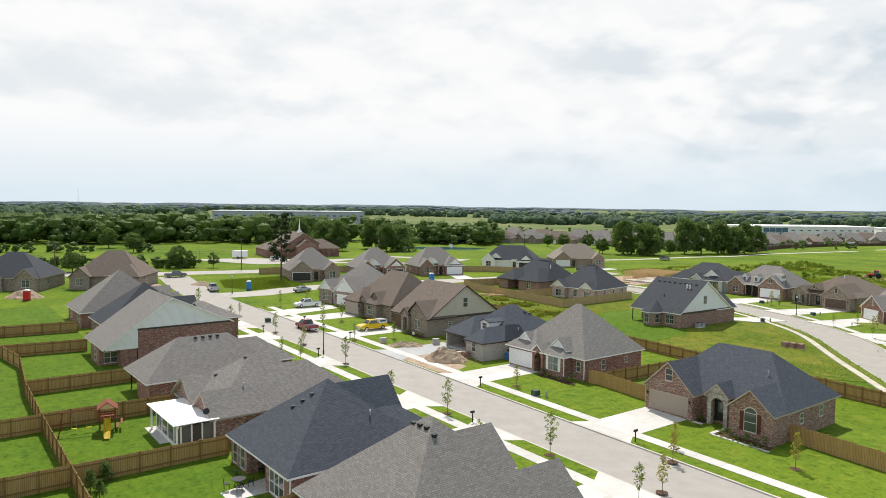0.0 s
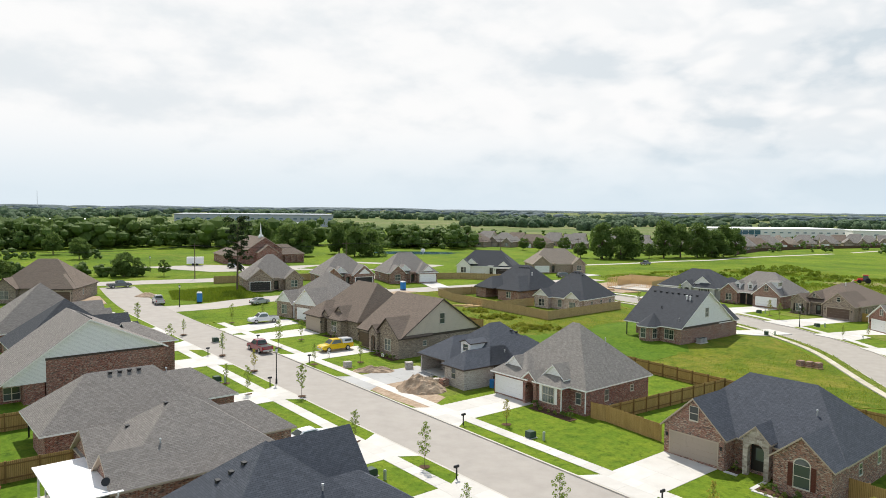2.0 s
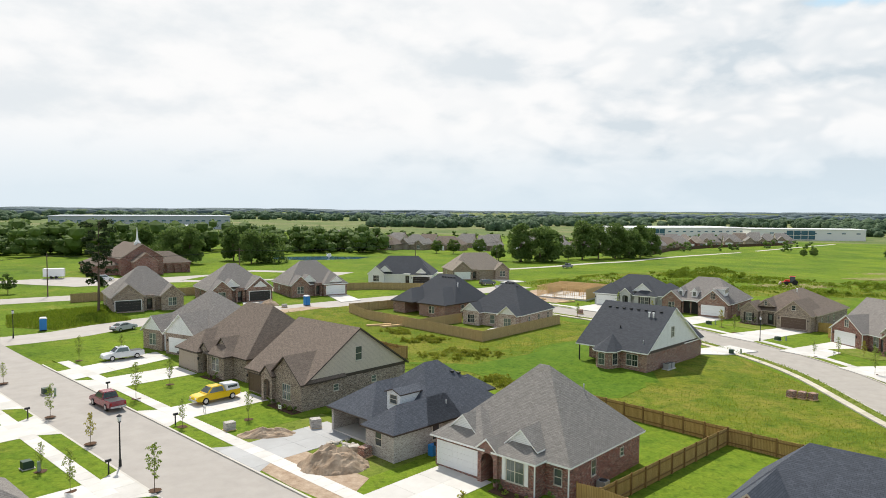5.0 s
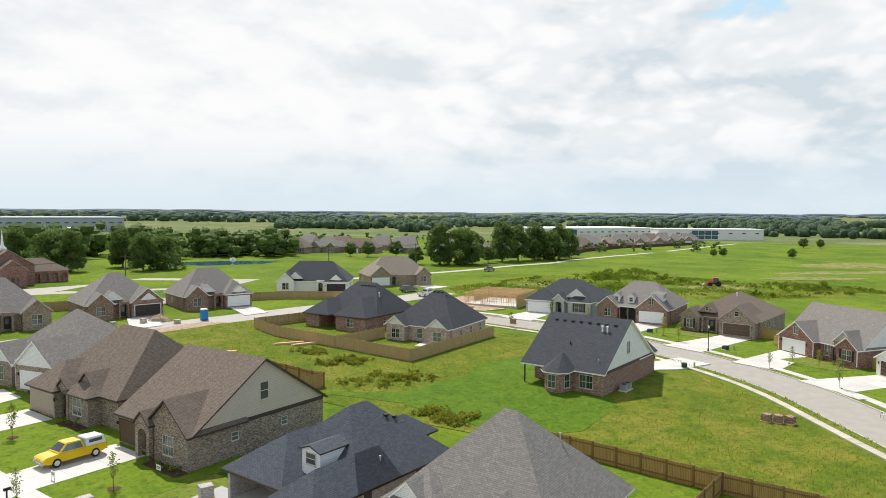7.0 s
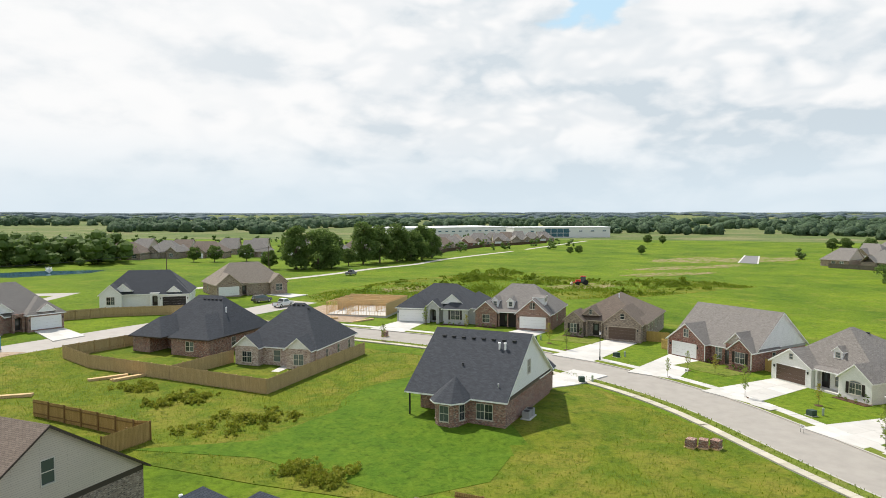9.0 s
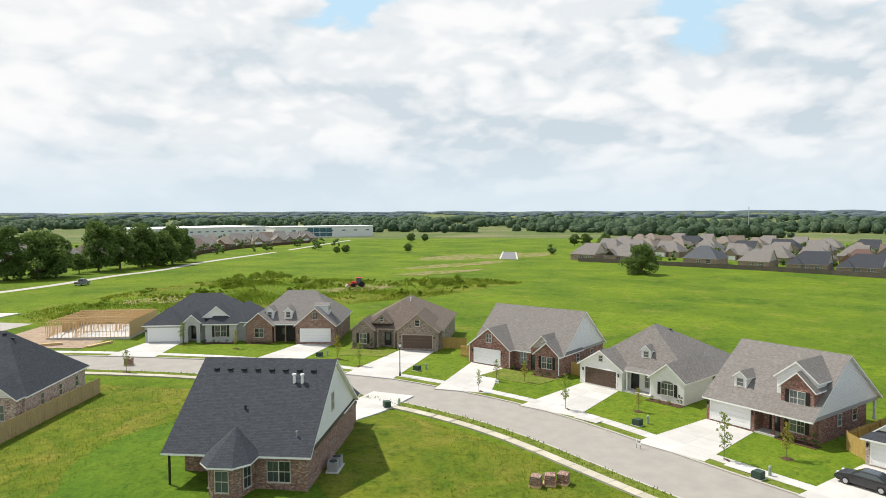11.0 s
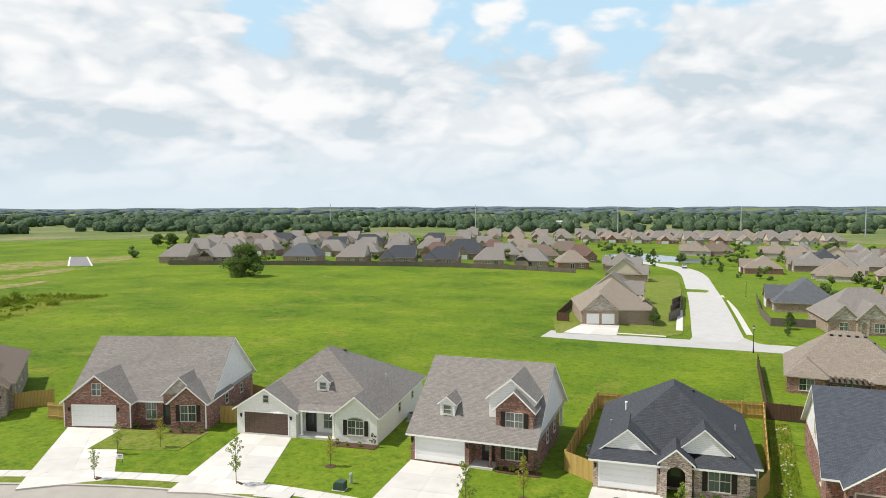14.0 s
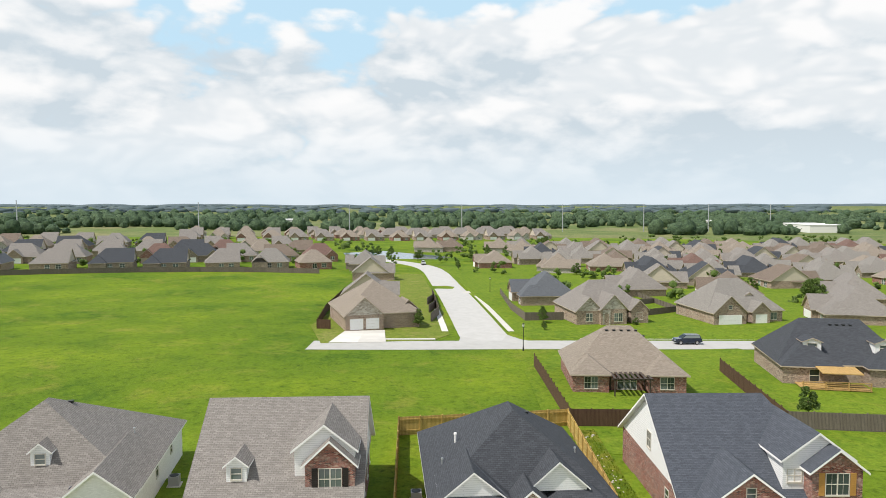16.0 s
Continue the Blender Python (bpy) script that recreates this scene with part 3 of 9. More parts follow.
    def window(self, face, a, c, z, w, h, style="single", trim="trim_almond", shutters=None):
        fr, pn, nx = window_meshes(w, h, style, trim)
        m0 = self.at(face, a, c, z)
        ob = part("window", fr, None, self.root)
        ob.matrix_local = m0
        for i in range(nx):
            o = part("pane", pn, None, ob)
            o.location = (-w / 2 + w * (i + 0.5) / nx, 0, 0)
        if shutters:
            key = ("shut", round(h, 2), shutters)
            if key not in CACHE:
                n = int(h / 0.13) * 2
                zz = [-0.05] + [0.03 + (h - 0.06) * k / n for k in range(n + 1)] + [h + 0.05]
                bm = relief(bmesh.new(), [-0.2, -0.15, 0.15, 0.2], zz, lambda i, j: 0.06 if i != 1 or j in (0, len(zz) - 2) or j % 2 else 0.035)
                CACHE[key] = mesh_of("shutter", bm, shutters)
            for s in (-1, 1):
                o = part("shutter", CACHE[key], None, self.root)
                o.matrix_local = m0 @ pose(s * (w / 2 + 0.3), 0, 0)
        return ob

    def garage(self, x, y, w=4.9, h=2.15, mat="door_white", face="f"):
        key = ("gar", w, h, mat)
        if key not in CACHE:
            ph = h / 4
            n = 8 if w > 3.5 else 4
            xs = [-w / 2]
            for k in range(n):
                xs += [-w / 2 + w * k / n + 0.07, -w / 2 + w * (k + 1) / n - 0.07]
            xs.append(w / 2)
            pan = relief(bmesh.new(), xs, [0.006, 0.1, ph - 0.1, ph - 0.006], lambda i, j: 0.045 if i % 2 and j == 1 else 0.03, 0.03)
            fr = bmesh.new()
            relief(fr, [-w / 2 - 0.12, -w / 2, w / 2, w / 2 + 0.12], [0, h, h + 0.12], lambda i, j: None if i == 1 and j == 0 else 0.06)
            CACHE[key] = (mesh_of("panel", pan, mat), mesh_of("garage_door", fr, self.trim))
        pan, fr = CACHE[key]
        ob = part("garage_door", fr, None, self.root)
        ob.matrix_local = self.at(face, x, y, 0.12)
        for k in range(4):
            o = part("panel", pan, None, ob)
            o.location = (0, 0, k * h / 4)
        if w > 4 and self.root.name.startswith(("brick", "unfinished")):
            if "lantern" not in CACHE:
                bm = box_bm(-0.07, 0.07, -0.16, -0.02, 0, 0.26)
                add_box(bm, -0.1, 0.1, -0.19, 0.02, 0.26, 0.31)
                add_box(bm, -0.05, 0.05, -0.06, 0.02, -0.06, 0.0)
                CACHE["lantern"] = mesh_of("wall_lantern", bm, "black")
            for s in (-1, 1):
                part("wall_lantern", CACHE["lantern"], None, self.root).matrix_local = self.at(face, x + s * (w / 2 + 0.35), y, 1.75)

    def lunette(self, x, y, z, w, rise):
        """An arched head over a front window: glass half-round in a brick-deep frame."""
        for nm, r, q, dp, mt in (("window_arch", w / 2 + 0.09, rise + 0.09, 0.03, "trim_almond"), ("pane", w / 2 - 0.02, rise - 0.02, 0.05, "glass")):
            pts = [(r * math.cos(k * math.pi / 12), q * math.sin(k * math.pi / 12)) for k in range(13)]
            bm = bmesh.new()
            add_prism(bm, pts, pose(x, y - dp, z), dp + 0.05)
            bmesh.ops.recalc_face_normals(bm, faces=bm.faces)
            part(nm, bm, mt, self.root)

    def door(self, x, y, w=1.0, h=2.1, mat="door_dark", face="f"):
        bm = box_bm(-w / 2, w / 2, -0.03, 0.03, 0, h)
        for k in (-1, 1):
            add_box(bm, k * w / 2 - 0.06, k * w / 2 + 0.06, -0.07, 0.03, 0, h + 0.1)
        o = part("door", bm, mat, self.root)
        o.matrix_local = self.at(face, x, y, 0.14)
        g_ = part("pane", box_bm(-w * 0.28, w * 0.28, -0.045, -0.03, h * 0.42, h * 0.92), "glass", o)

    def arch(self, x, y, w, h, ow, oh, depth=0.35, mat=None, rise=0.45):
        """A front with an arched opening, closed at the top by its own outline."""
        n = 8
        bm = bmesh.new()
        for s in (-1, 1):
            pts = [(s * w / 2, -0.3), (s * w / 2, h), (0, h)]
            arc = [(s * ow / 2 * math.cos(a), oh - rise + rise * math.sin(a)) for a in (math.pi / 2 - k * math.pi / 2 / n for k in range(n + 1))]
            pts += arc + [(s * ow / 2, -0.3)]
            if s < 0:
                pts = pts[::-1]
            add_prism(bm, pts[::-1] if s > 0 else pts[::-1], pose(x, y, 0), depth)
        bmesh.ops.recalc_face_normals(bm, faces=bm.faces)
        part("porch_arch", bm, mat or self.wall, self.root)

    def false_gable(self, x, w, y, z, rise, depth, gable="trim_white", roof=None, trim=None, face="f", drop=0.25):
        """A small decorative gable on a roof slope."""
        o = 0.22
        s = rise / (w / 2)
        m0 = self.at(face, x, y, z)
        wd = w / 2 + o
        pk = (0, -o, rise + 0.1)
        L, R_ = (-wd, -o, rise + 0.1 - wd * s), (wd, -o, rise + 0.1 - wd * s)
        Lb, Rb, pb = (L[0], depth, L[2]), (R_[0], depth, R_[2]), (0, depth, pk[2])
        tr = lambda q: tuple(m0 @ Vector(q))
        bm = shell_roof([[tr(k) for k in (L, pk, pb, Lb)][::-1], [tr(k) for k in (pk, R_, Rb, pb)][::-1]], 0.14, None)
        part("roof", bm, [roof or self.roof, trim or self.trim], self.root)
        bm = bmesh.new()
        add_prism(bm, [(-w / 2, -drop), (w / 2, -drop), (w / 2, 0), (0, rise), (-w / 2, 0)], m0, 0.2)
        bmesh.ops.recalc_face_normals(bm, faces=bm.faces)
        part("gable", bm, gable, self.root)

    def dormer(self, x, y, z, w=1.5, h=1.5, rise=0.6, depth=3.0, mat="siding_white", face="f", win=True):
        m0 = self.at(face, x, y, z)
        bm = bmesh.new()
        add_prism(bm, [(-w / 2, -0.6), (w / 2, -0.6), (w / 2, h), (0, h + rise), (-w / 2, h)], m0, depth)
        bmesh.ops.recalc_face_normals(bm, faces=bm.faces)
        part("dormer", bm, mat, self.root)
        o, s = 0.2, rise / (w / 2)
        wd = w / 2 + o
        tr = lambda q: tuple(m0 @ Vector(q))
        pk, L, R_ = (0, -o, h + rise + 0.12), (-wd, -o, h + rise + 0.12 - wd * s), (wd, -o, h + rise + 0.12 - wd * s)
        polys = [[tr(k) for k in (L, pk, (0, depth, pk[2]), (L[0], depth, L[2]))][::-1], [tr(k) for k in (pk, R_, (R_[0], depth, R_[2]), (0, depth, pk[2]))][::-1]]
        part("roof", shell_roof(polys, 0.12, None), [self.roof, self.trim], self.root)
        if win:
            fr, pn, nx = window_meshes(w * 0.5, h * 0.62, "single", "trim_almond")
            ob = part("window", fr, None, self.root)
            ob.matrix_local = m0 @ pose(0, 0, h * 0.22)
            part("pane", pn, None, ob)

    def vents(self, pts, deg=0):
        if "vent" not in CACHE:
            bm = bmesh.new()
            add_box(bm, -0.18, 0.18, -0.16, 0.16, -0.1, 0.09)
            add_box(bm, -0.22, 0.22, -0.22, 0.17, 0.07, 0.13)
            CACHE["vent"] = mesh_of("roof_vent", bm, "black")
        for p in pts:
            o = part("roof_vent", CACHE["vent"], None, self.root)
            o.matrix_local = pose(p[0], p[1], self.surface(*p) - 0.02, 0, 0, deg)

    def pipe(self, x, y, z, h=0.5, r=0.06, mat="galv"):
        bm, z = bmesh.new(), self.surface(x, y, z)
        add_cyl(bm, (x, y, z - 0.4), (x, y, z + h), r, r, 8)
        add_cyl(bm, (x, y, z + h - 0.06), (x, y, z + h + 0.05), r * 1.7, r * 1.5, 8)
        part("roof_pipe", bm, mat, self.root)

    def post(self, x, y, h=2.7, r=0.09, mat="trim_white"):
        bm = box_bm(x - r, x + r, y - r, y + r, 0, h)
        add_box(bm, x - r * 1.5, x + r * 1.5, y - r * 1.5, y + r * 1.5, 0.0, 0.2)
        part("post", bm, mat, self.root)

    def spout(self, x, y, h=2.7, mat=None):
        part("downspout", box_bm(x - 0.05, x + 0.05, y - 0.05, y + 0.05, 0, h), mat or self.trim, self.root)

# ---- ground ----


def ground_sheet():
    bm = bmesh.new()
    rings = [0.0] + [8 * 1.17 ** k for k in range(41)]
    rings = [r for r in rings if r < 4700] + [4750]
    seg, prev = 96, None
    for r in rings:
        row = []
        for k in range(seg if r else 1):
            a = 2 * math.pi * k / seg
            x, y = 60 + r * math.cos(a), 120 + r * math.sin(a)
            z = gz(x, y)
            if r > 900:
                z += (r - 900) / 3800 * 16 * (0.6 + 0.8 * noise.noise(Vector((x / 1500, y / 1500, 3.0))))
            row.append(bm.verts.new((x, y, z)))
        if prev and len(prev) == 1:
            for k in range(seg):
                bm.faces.new((prev[0], row[k], row[(k + 1) % seg]))
        elif prev:
            for k in range(seg):
                # rings beyond 640 m take the paler, less saturated grass colours
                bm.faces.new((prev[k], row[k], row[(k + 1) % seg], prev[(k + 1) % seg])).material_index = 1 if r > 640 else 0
        prev = row
    return bm


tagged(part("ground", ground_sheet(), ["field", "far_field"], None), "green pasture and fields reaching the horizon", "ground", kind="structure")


def sheet(name, pts, off, mat, label, category, kind="structure", skirt=0.4, parent=None):
    """A flat-topped sheet over an outline of ground points, with its edges going down."""
    bm = bmesh.new()
    area = sum(a[0] * b[1] - b[0] * a[1] for a, b in zip(pts, pts[1:] + pts[:1]))
    pts = pts if area > 0 else pts[::-1]
    top = [bm.verts.new((x, y, gz(x, y) + off)) for x, y in pts]
    bot = [bm.verts.new((x, y, gz(x, y) + off - skirt)) for x, y in pts]
    bm.faces.new(top)
    for i in range(len(pts)):
        j = (i + 1) % len(pts)
        bm.faces.new((top[j], top[i], bot[i], bot[j]))
    ob = part(name, bm, mat, parent)
    return tagged(ob, label, category, kind=kind) if not parent else ob


def ribbon_pts(line, a, b):
    """The outline between two offsets (left positive) of a line."""
    out = ([], [])
    for i, p in enumerate(line):
        q, r = line[max(i - 1, 0)], line[min(i + 1, len(line) - 1)]
        d = Vector((r[0] - q[0], r[1] - q[1])).normalized()
        n = Vector((-d.y, d.x))
        out[0].append((p[0] + n.x * a, p[1] + n.y * a))
        out[1].append((p[0] + n.x * b, p[1] + n.y * b))
    return out


def ribbon(name, line, a, b, off, mat, label, category, skirt=0.4, parent=None, kind="structure"):
    A, B = ribbon_pts(line, a, b)
    bm = bmesh.new()
    tA = [bm.verts.new((x, y, gz(x, y) + off)) for x, y in A]
    tB = [bm.verts.new((x, y, gz(x, y) + off)) for x, y in B]
    bA = [bm.verts.new((x, y, gz(x, y) + off - skirt)) for x, y in A]
    bB = [bm.verts.new((x, y, gz(x, y) + off - skirt)) for x, y in B]
    for i in range(len(line) - 1):
        bm.faces.new((tA[i], tA[i + 1], tB[i + 1], tB[i]))
        bm.faces.new((bA[i], bA[i + 1], tA[i + 1], tA[i]))
        bm.faces.new((tB[i], tB[i + 1], bB[i + 1], bB[i]))
    bm.faces.new((bA[0], tA[0], tB[0], bB[0]))
    bm.faces.new((tA[-1], bA[-1], bB[-1], tB[-1]))
    bmesh.ops.recalc_face_normals(bm, faces=bm.faces)
    ob = part(name, bm, mat, parent)
    return tagged(ob, label, category, kind=kind) if not parent else ob


def smooth(pts, step=2.5):
    """A Catmull-Rom line through plan points."""
    P = [Vector(p) for p in pts]
    P = [P[0] * 2 - P[1]] + P + [P[-1] * 2 - P[-2]]
    out = []
    for i in range(1, len(P) - 2):
        n = max(1, int((P[i + 1] - P[i]).length / step))
        for k in range(n):
            t = k / n
            a, b, c, d = P[i - 1], P[i], P[i + 1], P[i + 2]
            v = 0.5 * (2 * b + (c - a) * t + (2 * a - 5 * b + 4 * c - d) * t * t + (3 * b - a - 3 * c + d) * t ** 3)
            out.append((v.x, v.y))
    return out + [tuple(P[-2])]


def line_S1(u0, u1, n, step=3.0):
    k = max(1, int(abs(u1 - u0) / step))
    return [S1(u0 + (u1 - u0) * i / k, n) for i in range(k + 1)]


def rect_S1(u0, u1, n0, n1):
    return [S1(u0, n0), S1(u1, n0), S1(u1, n1), S1(u0, n1)]


# first street, its side street, the cross road, the second street, the far streets
ST1 = [S1(-6, 53.3), S1(24, 53.3), S1(60, 53.3), S1(120, 53.3), S1(158, 53.6), S1(180, 55.5), S1(198, 58.0)]
ST1 = smooth(ST1, 4)
SIDE = smooth([(-53, 160), (-44, 166), (-34, 178.5), (-18, 188.5), (5.5, 203), (20, 212), (38, 222), (58, 236)], 4)
CROSS = smooth([(-260, 168), (-170, 178), (-120, 187), (-90, 194), (-72, 203), (-52, 213), (-30, 222), (10, 235)], 6)
ST2 = smooth([(28, 219), (38, 208.5), (50, 196), (57.5, 187), (64, 178), (69.3, 167.5), (72.7, 156.5), (74.6, 146), (75.2, 136), (74.3, 127), (72.3, 118.5), (70.2, 110), (68.3, 101), (66, 90), (64.2, 82)], 3)
ROADS = [("road", ST1, 4.1), ("road", SIDE, 4.0), ("road", CROSS, 4.2), ("road", ST2, 4.25)]
for nm, ln, w in ROADS:
    ribbon(nm, ln, w, -w, 0.02 + 0.004 * len(ln) / 60, "road_grey" if ln is ST2 else "road", "grey concrete street with faint stains" if ln is ST2 else "pale worn concrete street with faint stains", "road")
ROAD_Z, LOT_Z = 0.02, 0.13

# kerbs: real steps beside the streets
for ln, a in ((line_S1(-6, 160, 49.1), 1), (line_S1(-6, 138, 57.5), -1)):
    ribbon("kerb", ln, 0.1, -0.12, LOT_Z + 0.015, "kerb", "pale concrete kerb along the street", "kerb")
for s in (1, -1):
    ribbon("kerb", ST2, s * 4.25, s * 4.5, LOT_Z + 0.015, "kerb", "pale concrete kerb along the curved street", "kerb")


def lot_sheets():
    # verges between kerb and pavement, then the lots
    ribbon("verge", line_S1(-6, 160, 49.0), 0, 1.9, LOT_Z, "lawn", "mown grass verge beside the kerb", "verge")
    ribbon("verge", line_S1(-6, 138, 57.6), 0, -1.9, LOT_Z, "lawn", "mown grass verge beside the kerb", "verge")
    for u0, u1 in ((-40, 2), (2, 160)):
        sheet("lawn", rect_S1(u0, u1, 47.2, 22.0), LOT_Z, "lawn", "mown green front lawns along the street", "lawn")
        sheet("lawn", rect_S1(u0, u1, 22.0, 4.0), LOT_Z, "lawn_deep", "mown green back gardens inside wooden fences", "lawn")
    sheet("lawn", rect_S1(-40, 76.8, 59.4, 85.0), LOT_Z, "lawn", "mown green lawns round the brick houses", "lawn")
    sheet("lawn", rect_S1(76.8, 94, 59.4, 72.0), LOT_Z - 0.02, "lawn_new", "thin patchy grass beside the building site", "lawn")
    sheet("lawn", rect_S1(94, 140, 59.4, 76.0), LOT_Z, "lawn", "mown green front lawns along the street", "lawn")
    sheet("lawn", rect_S1(40, 76.8, 85.0, 99.0), LOT_Z, "lawn", "mown green back gardens inside wooden fences", "lawn")
    ribbon("verge", ST2, 4.5, 5.8, LOT_Z, "lawn_new", "thin grass verge beside the kerb", "verge")
    ribbon("verge", ST2, -4.5, -5.8, LOT_Z, "lawn_new", "ragged grass verge beside the kerb", "verge")
    ribbon("lawn", ST2[9:], 5.7, 30, LOT_Z - 0.004, "lawn", "mown green lawns of the houses on the curved street", "lawn")


lot_sheets()


def local(x, y, deg, a, b):
    c, s = math.cos(radians(deg)), math.sin(radians(deg))
    return (x + a * c - b * s, y + a * s + b * c)


# thin new turf before two of the houses on the curved street
for hx, hy, dg, a, b in ((93.41, 153.57, -87.2, 6.2, 15.4), (88.0, 174.0, -57, -0.5, 7.6)):
    sheet("lawn", [local(hx, hy, dg, *p) for p in ((a, -0.3), (b, -0.3), (b - 0.6, -5.8), (a, -6.4))], LOT_Z + 0.04, "lawn_new", "thin yellowish new turf before a house", "lawn")


def slab_run(line, a, b, piece, label, mat="concrete"):
    """A pavement as single slabs laid along a line, with open joints."""
    root = ribbon("pavement", line, a, b, LOT_Z + 0.014, "kerb", label, "pavement")
    key = ("slab", round(abs(a - b), 2), piece, mat)
    if key not in CACHE:
        w = abs(a - b)
        CACHE[key] = mesh_of("slab", box_bm(0.012, piece - 0.012, -w / 2, w / 2, -0.05, 0.0), mat)
    pts = [Vector(p) for p in line]
    cum = [0.0]
    for p, q in zip(pts, pts[1:]):
        cum.append(cum[-1] + (q - p).length)
    k = 0
    while (k + 1) * piece <= cum[-1]:
        s0, s1 = k * piece, (k + 1) * piece
        e = []
        for s in (s0, s1):
            i = max(j for j in range(len(cum) - 1) if cum[j] <= s)
            t = (s - cum[i]) / (cum[i + 1] - cum[i])
            e.append(pts[i].lerp(pts[i + 1], t))
        dr = (e[1] - e[0]).normalized()
        n = Vector((-dr.y, dr.x))
        c = e[0] + n * (a + b) / 2
        o = part("slab", CACHE[key], None, root)
        c1 = e[1] + n * (a + b) / 2
        fall = math.degrees(math.atan2(gz(c1.x, c1.y) - gz(c.x, c.y), piece))
        q = c + n * 0.5
        lean = math.degrees(math.atan2(gz(q.x, q.y) - gz(c.x, c.y), 0.5))
        o.matrix_world = pose(c.x, c.y, gz(c.x, c.y) + LOT_Z + 0.034, lean, -fall, math.degrees(math.atan2(dr.y, dr.x)))
        k += 1


def drive(pts, label="pale concrete driveway leading to the garage", mat="concrete"):
    """A driveway: four corners, street left, street right, house right, house left; slabs with joints."""
    a, b, c, d = [Vector(p) for p in pts]
    root = sheet("driveway", [tuple(a), tuple(b), tuple(c), tuple(d)], LOT_Z + 0.016, mat, label, "driveway")
    rows = max(2, round((a - d).length / 3.2))
    for i in range(rows):
        for j in range(2):
            t0, t1 = i / rows + 0.0008, (i + 1) / rows - 0.0008
            s0, s1 = j / 2 + 0.0012, (j + 1) / 2 - 0.0012
            q = [a.lerp(d, t).lerp(b.lerp(c, t), s) for t, s in ((t0, s0), (t0, s1), (t1, s1), (t1, s0))]
            sheet("slab", [tuple(k) for k in q], LOT_Z + 0.03, mat, "", "", skirt=0.04, parent=root)


def drive_S1(u0, u1, n0, n1, flare=1.2, mat="concrete"):
    """Between the first street and a house; flared at the kerb."""
    drive([S1(u1, n0), S1(u0, n0), S1(u0, n1), S1(u1, n1)], "fresh grey concrete driveway before an open garage" if mat != "concrete" else "pale concrete driveway leading to the garage", mat)
    s = 1 if n1 > n0 else -1
    sheet("driveway_apron", [S1(u1 + flare, n0), S1(u0 - flare, n0), S1(u0, n0 + s * 2), S1(u1, n0 + s * 2)], LOT_Z + 0.022, mat, "flared concrete apron of a driveway", "driveway")


# ---- houses ----
LEFT, RIGHT = 127.6, -52.4


def right_house(name, u, n, *a, **k):
    x, y = S1(u, n)
    return House(name, x, y, RIGHT, *a, **k)


def left_house(name, u, n, *a, **k):
    x, y = S1(u, n)
    return House(name, x, y, LEFT, *a, **k)


def house_arch_stone():
    h = right_house("brick_house", 50.0, 69.4, "red-brown brick house with charcoal roof and pale stone arch", "brick_mix", "roof_blue", "trim_tan")
    h.vol(0, 15.7, 1.9, 13.6, 3.0, "x", "hh", 0.78, hs=0.8)
    h.vol(0, 6.2, 0, 6, 3.0, "y", "gg", 0.95, 0.35)
    h.vol(11.0, 15.7, -0.6, 5, 3.0, "y", "gg", 0.85, 0.35)
    h.vol(7.5, 9.9, 0.9, 4.5, 3.3, "y", "gg", 0.95, 0.25, walls=False, gable="stone")
    h.arch(8.7, 0.9, 2.4, 3.35, 1.5, 2.9, 0.5, "stone", 0.7)
    h.garage(3.1, 0, mat="door_tan")
    h.window("f", 3.1, 0, 3.9, 0.85, 1.3, "single")
    h.window("f", 13.35, -0.6, 0.7, 1.3, 1.9, "single", "trim_almond", "shutter_red")
    h.lunette(13.35, -0.6, 2.62, 1.3, 0.55)
    h.door(8.7, 1.86, 1.5, 2.3)
    h.window("r", 5.5, 15.7, 1.1, 0.7, 1.0)
    h.window("r", 10.0, 15.7, 1.1, 0.8, 1.2)
    h.vents([(10.8, 9.2, 7.2), (11.3, 9.3, 7.0), (11.8, 9.4, 6.8)])
    h.pipe(12.2, 5.0, 5.5)
    return h


def house_white_gables():
    h = right_house("brick_house", 74.9, 70.2, "red brick house with weathered grey roof and white decorative gables", "brick_red", "roof_grey", "trim_white")
    h.vol(0, 13.2, 1.6, 14.0, 3.0, "x", "hh", 0.95, hs=0.98)
    h.vol(0, 5.6, 0, 6, 3.0, "x", "hh", 0.72)
    h.vol(7.1, 10.9, 0.0, 6, 3.0, "y", "hg", 0.72)
    h.false_gable(2.6, 3.0, 0.9, 3.6, 1.35, 4.5, "siding_white")
    h.false_gable(9.0, 3.0, 0.9, 3.6, 1.35, 4.5, "siding_white")
    h.vol(5.2, 7.3, -0.3, 3, 2.9, "y", "gg", 0.85, 0.2, walls=False, trim="trim_white")
    h.arch(6.25, -0.3, 2.1, 3.0, 1.3, 2.6, 0.4, None, 0.6)
    h.garage(2.75, 0)
    h.window("f", 9.0, 0, 0.7, 1.7, 1.8, "double_grid", shutters="trim_white")
    h.window("f", 12.2, 1.6, 0.9, 0.7, 1.3)
    h.window("r", 5.5, 13.2, 0.9, 0.7, 1.3)
    h.window("r", 10.5, 13.2, 1.3, 0.6, 0.7)
    h.door(6.25, 1.58, 1.0)
    h.spout(13.25, 1.5)
    h.spout(11.0, -0.05)
    h.pipe(9.5, 10.0, 6.2)
    return h


